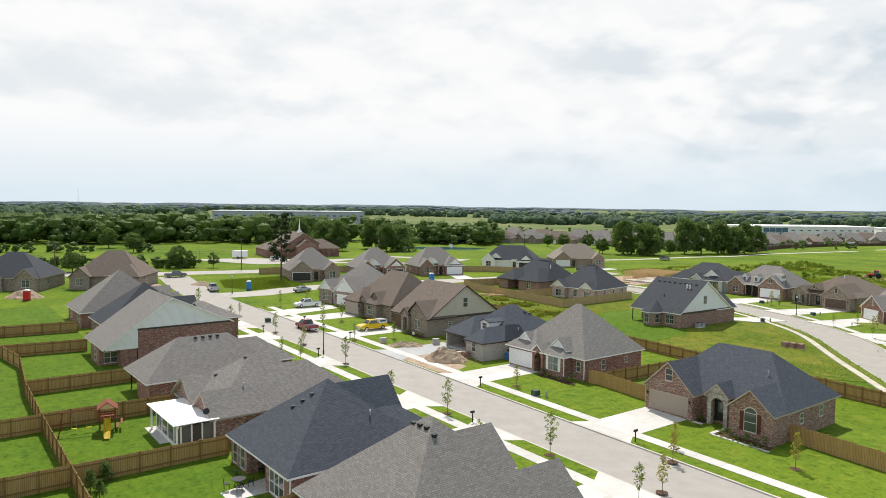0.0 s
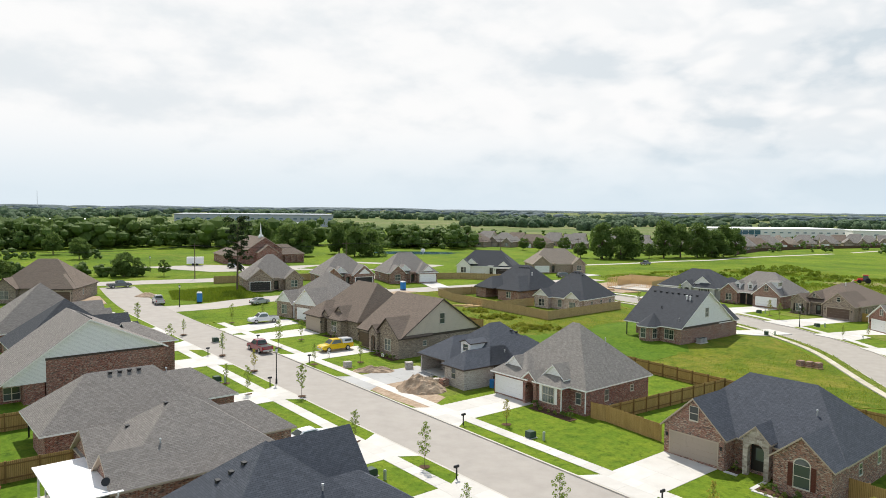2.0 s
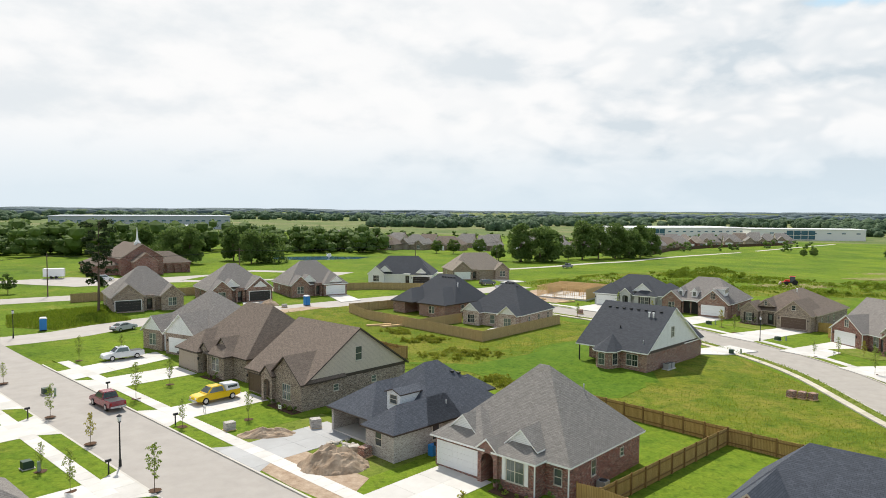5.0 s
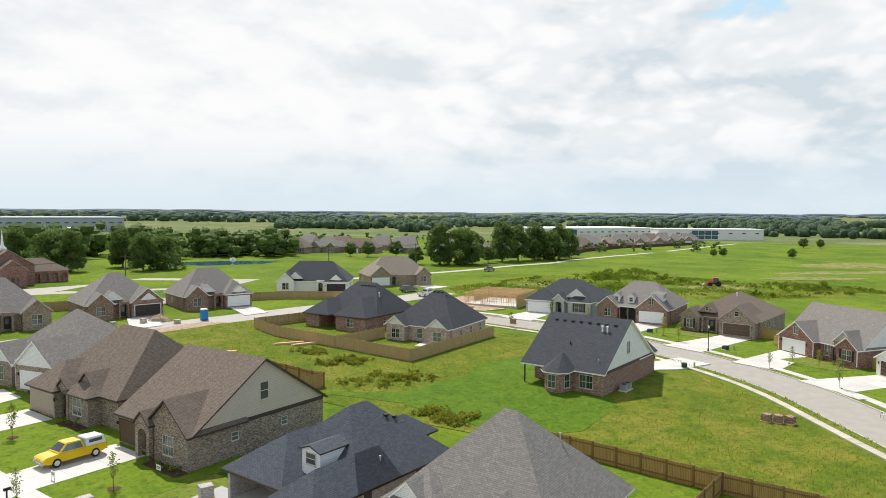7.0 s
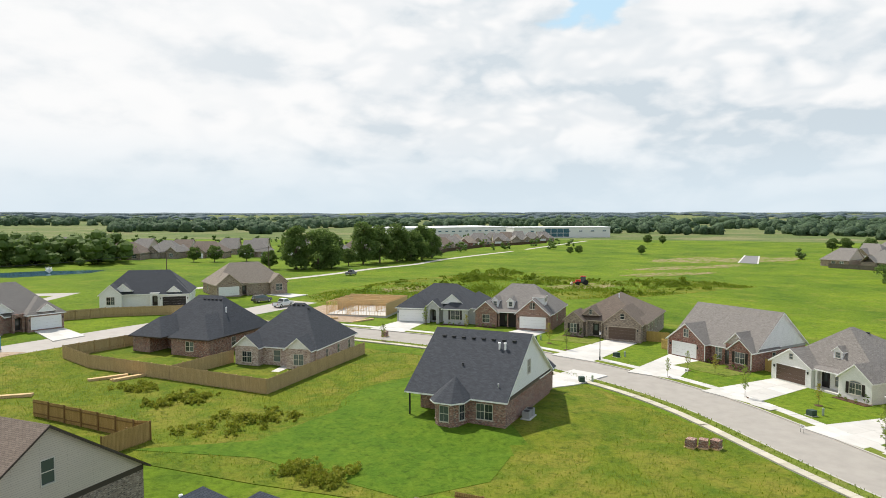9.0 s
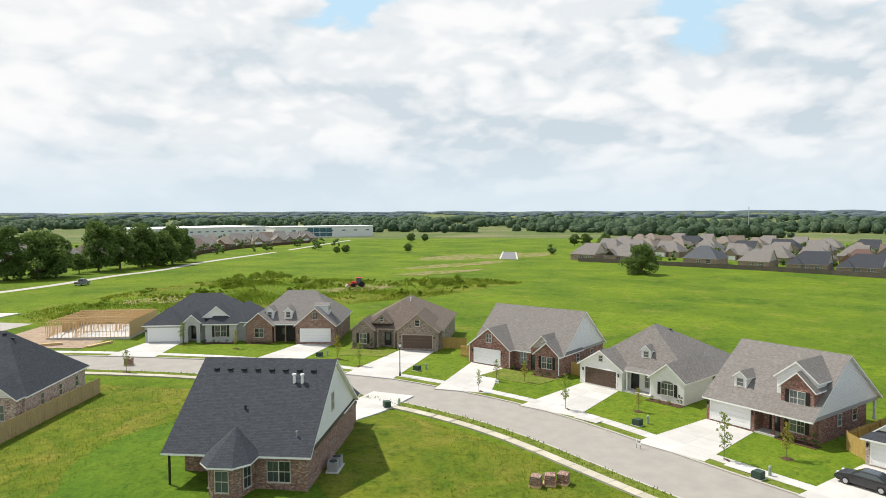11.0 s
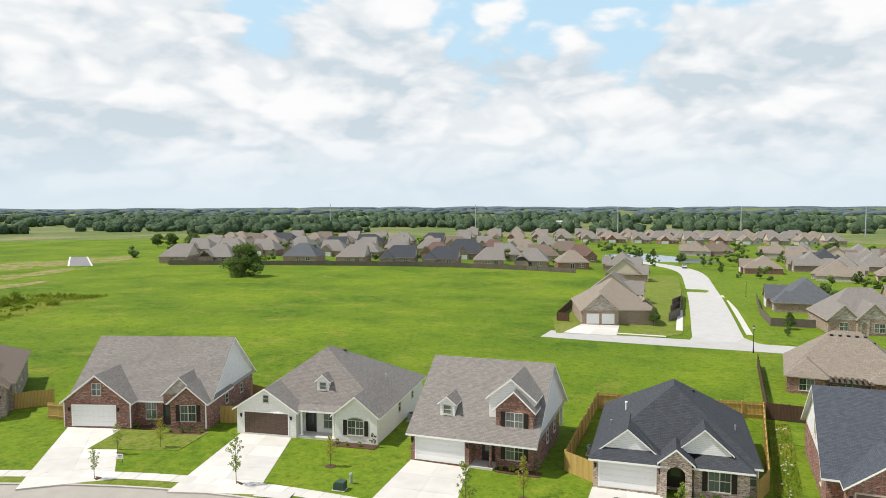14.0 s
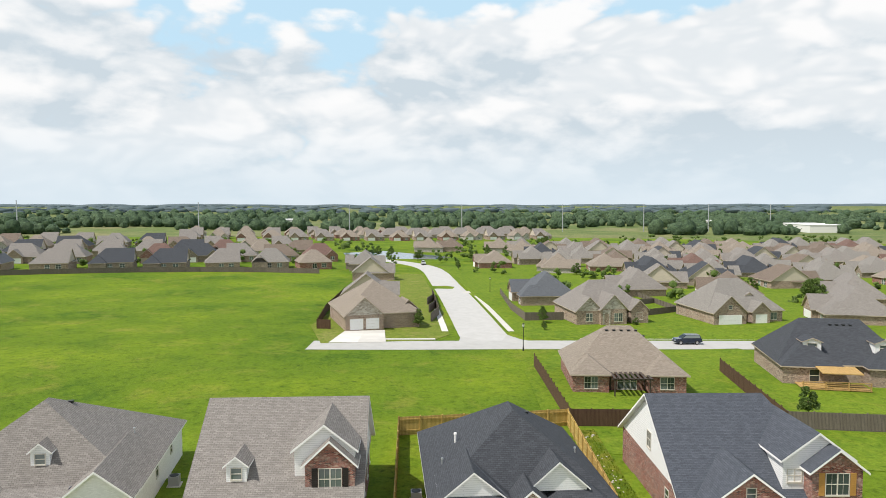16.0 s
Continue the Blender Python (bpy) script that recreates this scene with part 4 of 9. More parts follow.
def house_unfinished():
    h = House("unfinished_house", 0.68, 112.87, -55.0, "unfinished grey brick house with charcoal roof and open garage", "brick_grey", "roof_blue", "trim_brown")
    h.vol(0.8, 11.44, 3.0, 13.9, 2.65, "y", "hh", 0.78, hs=0.85)
    part("wall", box_bm(0, 0.3, 0, 6, -0.7, 2.65), "brick_grey", h.root)
    part("wall", box_bm(6.2, 6.5, -0.1, 6, -0.7, 2.65), "brick_grey", h.root)
    part("lintel", box_bm(0.3, 6.2, 0, 0.3, 2.3, 2.65), "trim_brown", h.root)
    h.slab(0, 6.5, 0, 6, 0.08)
    h.vol(0, 6.6, 0, 7.5, 2.65, "y", "hg", 0.70, walls=False)
    h.vol(7.4, 11.44, -1.4, 7, 2.65, "y", "hg", 0.78)
    part("wall", box_bm(6.5, 7.4, 1.2, 3.0, -0.7, 2.6), "brick_grey", h.root)
    h.dormer(7.2, 2.3, 3.5, 2.0, 1.3, 0.35, 3.6, "siding_white")
    h.vol(3.0, 6.8, 12.5, 17.6, 2.65, "y", "gh", 0.7, walls=False)
    h.post(6.5, 17.3, 2.6, 0.08, "trim_brown")
    h.post(3.3, 17.3, 2.6, 0.08, "trim_brown")
    h.slab(3.0, 6.8, 13.9, 17.6, 0.08)
    h.window("f", 9.3, -1.4, 0.9, 0.9, 1.3)
    h.window("r", 4.0, 11.44, 0.8, 0.9, 1.4)
    h.window("r", 10.0, 11.44, 0.8, 0.9, 1.4)
    h.vents([(7.6, 10.2, 6.3), (7.9, 10.9, 6.0), (8.2, 11.6, 5.6)])
    h.pipe(4.0, 9.8, 5.9, 0.6, 0.08, "trim_white")
    h.pipe(10.4, 6.5, 4.0, 0.3)
    return h


def house_brown_gable():
    h = right_house("brick_house", 107.6, 70.6, "brown brick house with wide brown roof and beige gable", "brick_brown", "roof_brown", "trim_brown")
    h.vol(0, 11.6, 0.6, 16.4, 3.0, "x", "gg", 0.66, 0.4, gable="siding_tan", band="trim_brown")
    h.vol(5.6, 11.6, 0, 6, 3.0, "y", "gg", 0.86, 0.35)
    h.vol(4.4, 6.6, -0.5, 4, 3.1, "y", "gg", 0.95, 0.2, walls=False)
    h.arch(5.5, -0.5, 2.2, 3.2, 1.3, 2.6, 0.4, None, 0.6)
    h.garage(2.2, 0.6, 4.2, mat="door_brown")
    h.window("f", 8.8, 0, 0.7, 1.5, 1.7, "double_grid")
    h.window("r", 8.5, 11.6, 4.4, 0.95, 1.6)
    for y in (5.0, 11.0):
        h.window("r", y, 11.6, 1.3, 0.7, 0.7)
    h.door(5.5, 0.58)
    h.vents([(2.0 + k * 0.8, 8.9, 8.2) for k in range(6)])
    return h


def house_brown_hip():
    h = right_house("brick_house", 125.0, 70.9, "brown brick house with brown hipped roof and arched entry", "brick_brown", "roof_brown", "trim_brown")
    h.vol(0, 14.2, 2.0, 15.5, 3.0, "x", "hh", 0.82, hs=0.6)
    h.vol(0, 5.4, 0, 6, 3.0, "y", "hg", 0.8)
    h.vol(6.8, 11.0, 0.6, 6, 3.0, "y", "hg", 0.8)
    h.vol(5.2, 7.2, 0.5, 3, 3.2, "y", "gg", 0.9, 0.2, walls=False)
    h.arch(6.2, 0.5, 2.0, 3.3, 1.2, 2.7, 0.4, None, 0.6)
    h.false_gable(8.9, 2.6, 1.6, 3.7, 1.2, 3.5, "brick_brown")
    h.garage(2.7, 0, mat="door_tan")
    h.window("f", 8.9, 0.6, 0.7, 1.7, 1.7, "double_grid")
    h.door(6.2, 1.98)
    h.window("r", 7, 14.2, 1.0, 0.7, 1.2)
    return h


def house_corner_grey():
    x, y = S1(140.2, 72.0)
    h = House("brick_house", x, y, -40, "brown brick house with grey roof and white-trimmed gables", "brick_tan", "roof_taupe", "trim_white")
    h.vol(0, 13.5, 2.0, 15.0, 3.0, "x", "hh", 0.85)
    h.vol(6.4, 13.0, 0, 6, 3.0, "y", "gg", 0.9, 0.35, gable="siding_white")
    h.vol(0.4, 4.8, 0.6, 6, 3.0, "y", "gg", 0.95, 0.35, gable="siding_white")
    h.arch(5.6, 1.0, 1.6, 3.2, 1.0, 2.6, 0.4, "siding_white", 0.5)
    h.garage(9.7, 0)
    h.window("f", 2.6, 0.6, 0.7, 1.5, 1.7, "double_grid")
    h.door(5.6, 1.98)
    h.vents([(5.5, 9.5, 8.0), (6.2, 9.5, 8.0)])
    return h


RISE = 0.55


def rise(x, y):
    """Height of the low swell of ground that carries the house with the bay."""
    t = min(1.0, max(0.0, (1 - math.hypot((x - 49.2) / 18.0, (y - 141.0) / 17.0)) / 0.42))
    return RISE * t * t * (3 - 2 * t)


def house_white_gable_rear():
    # faces the second street; its garden side, with bay and covered patio, looks to the first
    h = House("brick_house", 58.6, 140.8, 125.3, "tumbled brick house with charcoal roof and white side gable", "brick_mix", "roof_dark", "trim_white", lift=0.14 + RISE)
    h.vol(0, 11.3, 0, 16.2, 3.0, "x", "gg", 0.69, 0.4, gable="siding_white", walls=False, band="trim_brown")
    part("wall", box_bm(0, 11.3, 0, 13.4, -1.4, 2.95), "brick_mix", h.root)
    part("wall", box_bm(0, 7.6, 13.4, 16.2, -1.4, 2.95), "brick_mix", h.root)
    h.slab(7.6, 11.3, 13.4, 16.6, 0.1)
    h.post(11.1, 16.4, 2.8, 0.07, "black")
    bm = bmesh.new()
    oct_ = [(4.2, 16.2), (7.6, 16.2), (7.2, 18.0), (6.6, 18.6), (5.2, 18.6), (4.6, 18.0)]
    lo, hi = [bm.verts.new((x, y, -1.4)) for x, y in oct_], [bm.verts.new((x, y, 2.8)) for x, y in oct_]
    for i in range(6):
        bm.faces.new((lo[i], lo[(i + 1) % 6], hi[(i + 1) % 6], hi[i]))
    bm.faces.new(hi)
    bmesh.ops.recalc_face_normals(bm, faces=bm.faces)
    part("bay", bm, "brick_mix", h.root)
    big = [(3.7, 16.2, 2.9), (3.9, 17.9, 2.75), (4.9, 19.0, 2.75), (6.9, 19.0, 2.75), (7.9, 17.9, 2.75), (8.1, 16.2, 2.9)]
    top = (5.9, 15.6, 4.9)
    part("roof", shell_roof([[big[i + 1], big[i], top] for i in range(5)], 0.15, None), ["roof_dark", "trim_white"], h.root)
    h.window("b", 2.3, 16.2, 0.75, 1.8, 1.6, "double_grid")
    for x in (5.9, ):
        h.window("b", x, 18.6, 0.75, 1.0, 1.6, "single_grid")
    for sx, dg in ((4.62, 215), (7.18, 145)):
        w = h.window("b", sx, 17.7, 0.75, 0.8, 1.6, "single_grid")
        w.matrix_local = pose(4.4 if sx < 5 else 7.4, 17.4, 0.75, 0, 0, 180 + (71 if sx < 5 else -71))
    h.window("l", 8.4, 0, 4.3, 0.9, 1.5, "double_grid")
    h.vents([(1.4 + k * 1.25, 9.3, 8.35) for k in range(8)], 180)
    for x in (2.1, 2.8):
        h.pipe(x, 10.4, 7.9, 0.7, 0.12, "trim_white")
    h.pipe(6.2, 12.9, 5.9, 0.3, 0.08, "black")
    h.pipe(1.2, 15.0, 4.3, 0.4)
    h.vol(0.3, 5.9, -2.2, 4.0, 3.0, "y", "gg", 0.8)
    h.garage(3.1, -2.2)
    return h


def house_grey_white():
    h = House("brick_house", 66.2, 200.4, -44, "pale grey house with charcoal hipped roof and white gable", "siding_grey", "roof_dark", "trim_white", group="houses on the curved street")
    h.vol(0, 16.2, 2.0, 14.5, 3.0, "x", "hh", 0.64, hs=0.9)
    h.vol(0, 6.0, 0, 6, 3.0, "x", "hh", 0.72)
    h.vol(9.6, 14.6, 0.4, 6, 3.0, "y", "hg", 0.72, walls=True)
    h.vol(6.2, 8.8, 0.2, 4, 3.2, "y", "gg", 0.9, 0.25, walls=False)
    h.arch(7.5, 0.2, 2.6, 3.3, 1.4, 2.7, 0.4, "siding_grey", 0.6)
    h.false_gable(11.2, 4.2, 1.6, 3.9, 1.7, 4.5, "siding_white")
    h.garage(3.0, 0)
    h.window("f", 12.1, 0.4, 0.7, 1.8, 1.8, "double_grid", shutters="shutter")
    h.door(7.5, 1.98)
    h.vol(11.5, 16.2, 8.0, 18.0, 3.0, "y", "gh", 0.7)
    return h


def house_three_dormers():
    h = House("brick_house", 77.9, 189.3, -50, "red-brown brick house with grey roof and small white dormers", "brick_mix", "roof_taupe", "trim_white", group="houses on the curved street")
    h.vol(0, 15.2, 2.4, 16.5, 3.0, "x", "hh", 0.66, hs=0.75)
    h.vol(0, 4.4, 0.6, 6, 3.0, "y", "gg", 0.85)
    h.vol(8.6, 15.0, 0, 9, 3.0, "y", "gg", 0.86, 0.35)
    h.dormer(3.4, 3.0, 3.6, 1.3, 1.3, 0.6, 3.0)
    h.dormer(6.6, 3.0, 3.6, 1.3, 1.3, 0.6, 3.0)
    h.dormer(3.5, 13.6, 4.9, 2.6, 1.0, 0.35, 2.4, face="r", win=False)
    for k in (-0.8, 0, 0.8):
        h.window("r", 3.5 + k, 13.64, 5.1, 0.5, 0.7, "single")
    h.garage(11.8, 0)
    h.window("f", 11.8, 0, 3.9, 0.9, 1.2, "double")
    h.window("f", 2.2, 0.6, 0.8, 1.4, 1.5, "double_grid")
    # back wall of the porch, coloured dark for the shade under its roof
    part("wall", box_bm(4.4, 8.6, 2.35, 2.5, -0.5, 2.9), "void", h.root)
    h.door(6.0, 2.34)
    for x in (4.8, 6.6, 8.4):
        h.post(x, 0.9, 2.8, 0.1, "brick_mix")
    h.vol(4.4, 8.6, 0.7, 2.6, 2.9, "x", "gg", 0.4, 0.1, walls=False)
    h.window("r", 7.0, 15.2, 1.0, 0.8, 1.3)
    return h


def house_brown_gables():
    h = House("brick_house", 88.0, 174.0, -57, "brown brick house with brown roof and tan-trimmed gables", "brick_brown", "roof_brown", "trim_tan", group="houses on the curved street")
    h.vol(0, 14.6, 2.2, 20.5, 3.0, "y", "hh", 0.54, hs=0.85)
    h.vol(7.6, 14.2, 0, 8, 3.0, "y", "gg", 0.8, 0.35)
    h.vol(0, 3.6, 0.4, 5, 3.0, "y", "gg", 0.85, 0.3)
    h.false_gable(4.6, 3.0, 1.9, 4.0, 1.3, 4.0, "brick_brown")
    h.garage(10.9, 0, mat="door_brown")
    h.window("f", 10.9, 0, 3.8, 0.7, 0.9)
    h.window("f", 4.6, 1.88, 4.1, 0.5, 0.7)
    h.window("f", 1.8, 0.4, 0.7, 1.2, 1.6, "double_grid", shutters="shutter")
    h.door(5.6, 2.18)
    h.post(4.2, 0.8, 2.8, 0.14, "brick_brown")
    h.post(7.0, 0.8, 2.8, 0.14, "brick_brown")
    h.pipe(8.2, 9.0, 6.6, 0.7, 0.1, "trim_white")
    for y in (5, 8.5, 12):
        h.window("r", y, 14.6, 1.0, 0.7, 1.2)
    return h


def house_red_side_gable():
    h = House("brick_house", 93.41, 153.57, -87.2, "red brick house with wide taupe roof and white side gable", "brick_red", "roof_taupe", "trim_white", group="houses on the curved street")
    h.vol(0, 14.9, 1.4, 14.4, 2.75, "x", "gg", 0.80, 0.4, gable="siding_white", band="trim_grey")
    h.vol(0, 7.0, 0, 8, 2.75, "y", "gg", 0.76, 0.35)
    h.vol(11.2, 14.9, 0.3, 7, 2.75, "y", "gg", 0.84, 0.35)
    h.vol(10.2, 13.8, 0.9, 7, 3.35, "y", "gg", 0.95, 0.25, gable="stone")
    h.garage(3.15, 0, 4.55)
    h.window("f", 3.5, 0, 3.4, 0.9, 1.2, "double")
    h.window("f", 8.6, 1.4, 0.6, 1.1, 1.9, "double_grid")
    h.window("f", 13.05, 0.3, 0.75, 1.6, 1.6, "double_grid", shutters="shutter")
    h.door(10.7, 0.88)
    for y in (6.0, 10.5):
        h.window("r", y, 14.9, 1.1, 0.8, 1.0)
    h.spout(-0.05, 0.0)
    h.spout(7.05, 0.0)
    h.spout(14.95, 0.2)
    return h


def house_white_painted():
    h = House("brick_house", 94.38, 135.30, -96.7, "white-painted brick house with taupe roof and dark shutters", "brick_white", "roof_taupe", "trim_white", group="houses on the curved street")
    h.vol(0.0, 15.0, 1.8, 17.0, 2.65, "y", "hh", 0.70, hs=(0.56, 1.36))
    h.vol(0, 6.5, 0, 6.4, 2.65, "y", "gg", 0.63, 0.35)
    h.vol(10.6, 15.0, 0.1, 8, 2.65, "y", "gg", 0.80, 0.35)
    h.dormer(8.3, 2.7, 4.0, 1.3, 1.15, 0.55, 3.0)
    h.garage(3.25, 0, 4.8, mat="door_brown")
    h.window("f", 3.25, 0, 3.35, 0.55, 0.7)
    h.window("f", 12.8, 0.1, 0.65, 1.6, 1.4, "double_grid", shutters="shutter")
    h.lunette(12.8, 0.1, 2.07, 1.6, 0.28)
    part("wall", box_bm(6.5, 10.6, 1.7, 1.85, -0.3, 2.6), "brick_white", h.root)
    h.door(7.4, 1.68)
    h.window("f", 9.3, 1.7, 0.6, 1.0, 1.6, "single_grid")
    h.post(6.9, 0.5, 2.5)
    h.post(10.3, 0.5, 2.5)
    h.vol(6.5, 10.6, 0.3, 2.2, 2.6, "x", "gg", 0.35, 0.1, walls=False)
    h.slab(6.5, 10.6, 0.1, 1.8, 0.1)
    h.window("r", 7.5, 15.0, 1.0, 0.7, 1.2)
    h.window("r", 12.5, 15.0, 1.2, 0.6, 0.7)
    h.pipe(13.0, 9.0, 5.2, 0.4)
    h.pipe(3.5, 13.5, 5.2, 0.7)
    h.vents([(8.6, 8.0, 8.2)])
    return h


def house_two_storey():
    h = House("brick_house", 89.32, 116.49, -103.1, "two-storey red brick house with taupe roof and white dormers", "brick_red", "roof_taupe", "trim_white", group="houses on the curved street")
    h.vol(0, 11.43, 0, 15.0, 2.65, "x", "gg", 0.72, 0.38, gable="siding_white", band="trim_grey", walls=False)
    part("wall", box_bm(0, 5.6, 0, 15.0, -0.7, 2.62), "brick_red", h.root)
    part("wall", box_bm(5.6, 11.43, 1.7, 12.2, -0.7, 2.62), "brick_red", h.root)
    part("wall", box_bm(5.6, 8.6, 12.2, 15.0, -0.7, 2.62), "brick_red", h.root)
    h.post(11.2, 14.8, 2.6, 0.12, "trim_white")
    h.vol(7.75, 11.12, 1.2, 7.0, 5.25, "y", "gg", 0.92, 0.28)
    h.vol(6.95, 11.08, 1.9, 7.2, 6.05, "y", "gg", 0.80, 0.28, wall="siding_white", z0=2.7)
    h.dormer(3.0, 1.6, 3.85, 1.4, 1.25, 0.55, 3.4)
    h.garage(2.8, 0.0, 4.55)
    h.window("f", 9.45, 1.2, 0.7, 1.5, 1.5, "double_grid", shutters="shutter")
    h.window("f", 9.45, 1.2, 3.45, 1.5, 1.45, "double_grid", shutters="shutter")
    h.door(6.9, 1.68)
    h.post(7.5, 0.3, 2.5, 0.1, "brick_red")
    h.slab(5.6, 7.75, 0, 1.7, 0.1)
    h.window("r", 6.0, 11.43, 1.0, 0.8, 1.2)
    h.window("r", 9.4, 11.43, 1.0, 0.9, 1.2)
    h.pipe(8.4, 10.4, 6.0, 0.4)
    h.vents([(3.2, 9.0, 7.2), (4.2, 9.0, 7.2)])
    return h


def house_twin_gables():
    h = House("brick_house", 85.22, 100.41, -100.9, "tumbled brick house with charcoal roof and two white gables", "brick_tumbled", "roof_dark", "trim_white", group="houses on the curved street")
    h.vol(0, 12.7, 1.6, 16.3, 2.65, "y", "hh", 0.77, hs=(0.68, 1.30))
    h.vol(0, 5.6, 0, 6, 2.65, "x", "hh", 0.72)
    h.vol(7.9, 12.0, 0.3, 6, 2.65, "y", "hg", 0.72)
    h.false_gable(2.7, 4.3, 0.65, 3.15, 1.75, 4.5, "siding_white")
    h.false_gable(8.7, 4.0, 1.0, 3.55, 1.75, 4.5, "siding_white")
    h.vol(5.3, 7.7, -0.4, 4, 2.9, "y", "gg", 0.85, 0.25, walls=False)
    h.arch(6.5, -0.4, 2.4, 3.0, 1.4, 2.5, 0.4, None, 0.6)
    h.door(6.5, 1.55, 1.4, 2.2)
    h.garage(2.7, 0, 4.4)
    h.window("f", 9.8, 0.3, 0.65, 1.6, 1.7, "double_grid", shutters="shutter")
    h.window("f", 12.3, 1.6, 0.9, 0.6, 1.2)
    h.spout(12.75, 1.5)
    h.pipe(2.2, 8.0, 5.4, 0.7, 0.08, "trim_white")
    h.pipe(1.0, 6.0, 4.4, 0.4)
    h.pipe(11.5, 7.0, 4.8, 0.4)
    h.vents([(5.4, 12.0, 7.0), (8.0, 9.0, 7.2)])
    return h


def house_oak_shutters():
    h = House("brick_house", 81.9, 83.3, -105.5, "red brick house with charcoal roof, white dormers and oak shutters", "brick_red", "roof_blue", "trim_white", group="houses on the curved street")
    h.vol(0, 12.4, 1.2, 16.6, 2.75, "x", "gh", 0.66, 0.4, hs=0.45, gable="siding_white")
    h.vol(1.2, 7.2, -0.6, 8, 2.75, "y", "gg", 0.75, 0.35, gable="brick_red")
    h.vol(8.9, 12.4, 0.4, 8, 4.9, "y", "gg", 0.78, 0.35)
    h.vol(7.4, 12.2, 1.5, 9, 5.3, "y", "gg", 0.74, 0.3, wall="siding_white", z0=2.7)
    h.garage(4.2, -0.6, mat="door_brown")
    h.window("f", 4.2, -0.6, 3.2, 0.6, 0.8)
    h.window("f", 8.2, 1.5, 3.6, 1.0, 0.9, "double")
    h.window("f", 10.65, 0.4, 3.1, 1.6, 1.5, "double_grid", shutters="shutter_wood")
    h.window("f", 10.65, 0.4, 0.5, 1.6, 1.5, "double_grid", shutters="shutter_wood")
    h.window("l", 8.6, 0, 3.6, 1.0, 1.3, "double_grid")
    h.window("l", 4.0, 0, 1.0, 0.8, 1.0)
    return h


def left_c():
    h = left_house("brick_house", 49.4, 38.8, "brown brick house with large charcoal hipped roof", "brick_mix", "roof_blue", "trim_white")
    h.vol(-1.1, 11.1, 3.2, 16.2, 3.0, "x", "hh", 0.79, hs=0.95, walls=False)
    # the garden side has a deep porch between two wings
    part("wall", box_bm(-1.1, 11.1, 3.2, 13.4, -0.7, 2.98), "brick_mix", h.root)
    part("wall", box_bm(7.5, 11.1, 13.404, 16.2, -0.7, 2.98), "brick_mix", h.root)
    part("wall", box_bm(-1.1, 3.5, 13.404, 16.2, -0.7, 2.98), "brick_mix", h.root)
    part("porch_ceiling", box_bm(3.504, 7.496, 13.404, 16.2, 2.86, 2.95), "trim_white", h.root)
    h.door(4.6, 13.4, 1.0, 2.1, face="b")
    h.window("b", 6.4, 13.4, 0.6, 1.2, 1.6, "double_grid")
    h.vol(0.6, 6.8, 0.2, 7, 3.0, "y", "hg", 0.66)
    h.vol(7.2, 12.9, 0.3, 7, 3.0, "y", "gg", 1.1, 0.3)
    h.window("l", 5.2, -1.1, 1.2, 1.6, 0.5, "double_plain")
    h.window("l", 11.3, -1.1, 0.6, 1.2, 1.7, "double_grid")
    h.window("b", 8.3, 16.2, 0.6, 0.9, 1.7)
    h.window("b", 10.1, 16.2, 0.6, 0.9, 1.7)
    h.window("b", 1.3, 16.2, 0.5, 2.6, 1.8, "triple", trim="trim_white")
    h.slab(3.1, 7.4, 13.41, 19.4, 0.2, name="patio")
    h.vents([(5.0, 11.2, 7.4), (5.4, 11.9, 6.9), (5.9, 12.6, 6.3)])
    h.pipe(1.6, 7.4, 5.2, 0.4)
    h.spout(-1.15, 3.2)
    h.spout(-1.15, 16.2)
    return h


def left_d1():
    h = left_house("brick_house", 64.0, 39.4, "brick house with weathered grey roof behind a white pergola", "brick_mix", "roof_taupe", "trim_tan")
    h.vol(0.8, 12.4, 3.4, 16.8, 3.0, "y", "hh", 0.72)
    h.vol(6.4, 12.4, 8.0, 17.0, 3.0, "y", "gg", 0.70)
    h.vol(6.6, 12.4, 0, 7, 3.0, "y", "hg", 0.72)
    h.vol(0.9, 5.6, 10.0, 17.0, 3.0, "y", "gg", 0.78)
    h.vents([(7.0, 9.4, 7.1), (7.2, 10.3, 6.9), (6.6, 11.4, 6.5), (8.3, 14.0, 4.8), (10.6, 14.2, 4.7)])
    h.pipe(3.2, 13.0, 5.0, 0.3)
    h.window("b", 9.5, 17.0, 0.8, 1.4, 1.4, "double")
    h.door(4.0, 17.0, 2.4, 2.2, face="b")
    dish = bmesh.new()
    add_cyl(dish, (1.2, 17.1, 2.6), (1.2, 17.4, 3.5), 0.03, 0.03, 6)
    add_cyl(dish, (1.2, 17.40, 3.5), (1.05, 17.52, 3.62), 0.10, 0.32, 14)
    part("satellite_dish", dish, "black", h.root)
    return h


def left_d2():
    h = left_house("brick_house", 81.0, 39.4, "brick house with weathered grey hipped roof and corner porch", "brick_red", "roof_taupe", "trim_white")
    h.vol(-0.4, 8.7, 3.4, 18.7, 3.0, "y", "hh", 0.80, walls=False)
    part("wall", box_bm(-0.4, 8.7, 3.4, 15.4, -0.7, 2.95), "brick_red", h.root)
    part("wall", box_bm(-0.4, 5.0, 15.4, 18.6, -0.7, 2.95), "brick_red", h.root)
    h.post(8.4, 18.4, 2.7, 0.07, "black")
    h.vol(2.6, 9.4, 0, 8, 3.0, "y", "hg", 0.7)
    h.slab(5.0, 8.9, 15.4, 18.9, 0.06)
    h.vents([(3.9, 9.4 + k * 0.9, 6.75) for k in range(4)])
    h.pipe(6.0, 6.0, 6.0, 0.3)
    return h


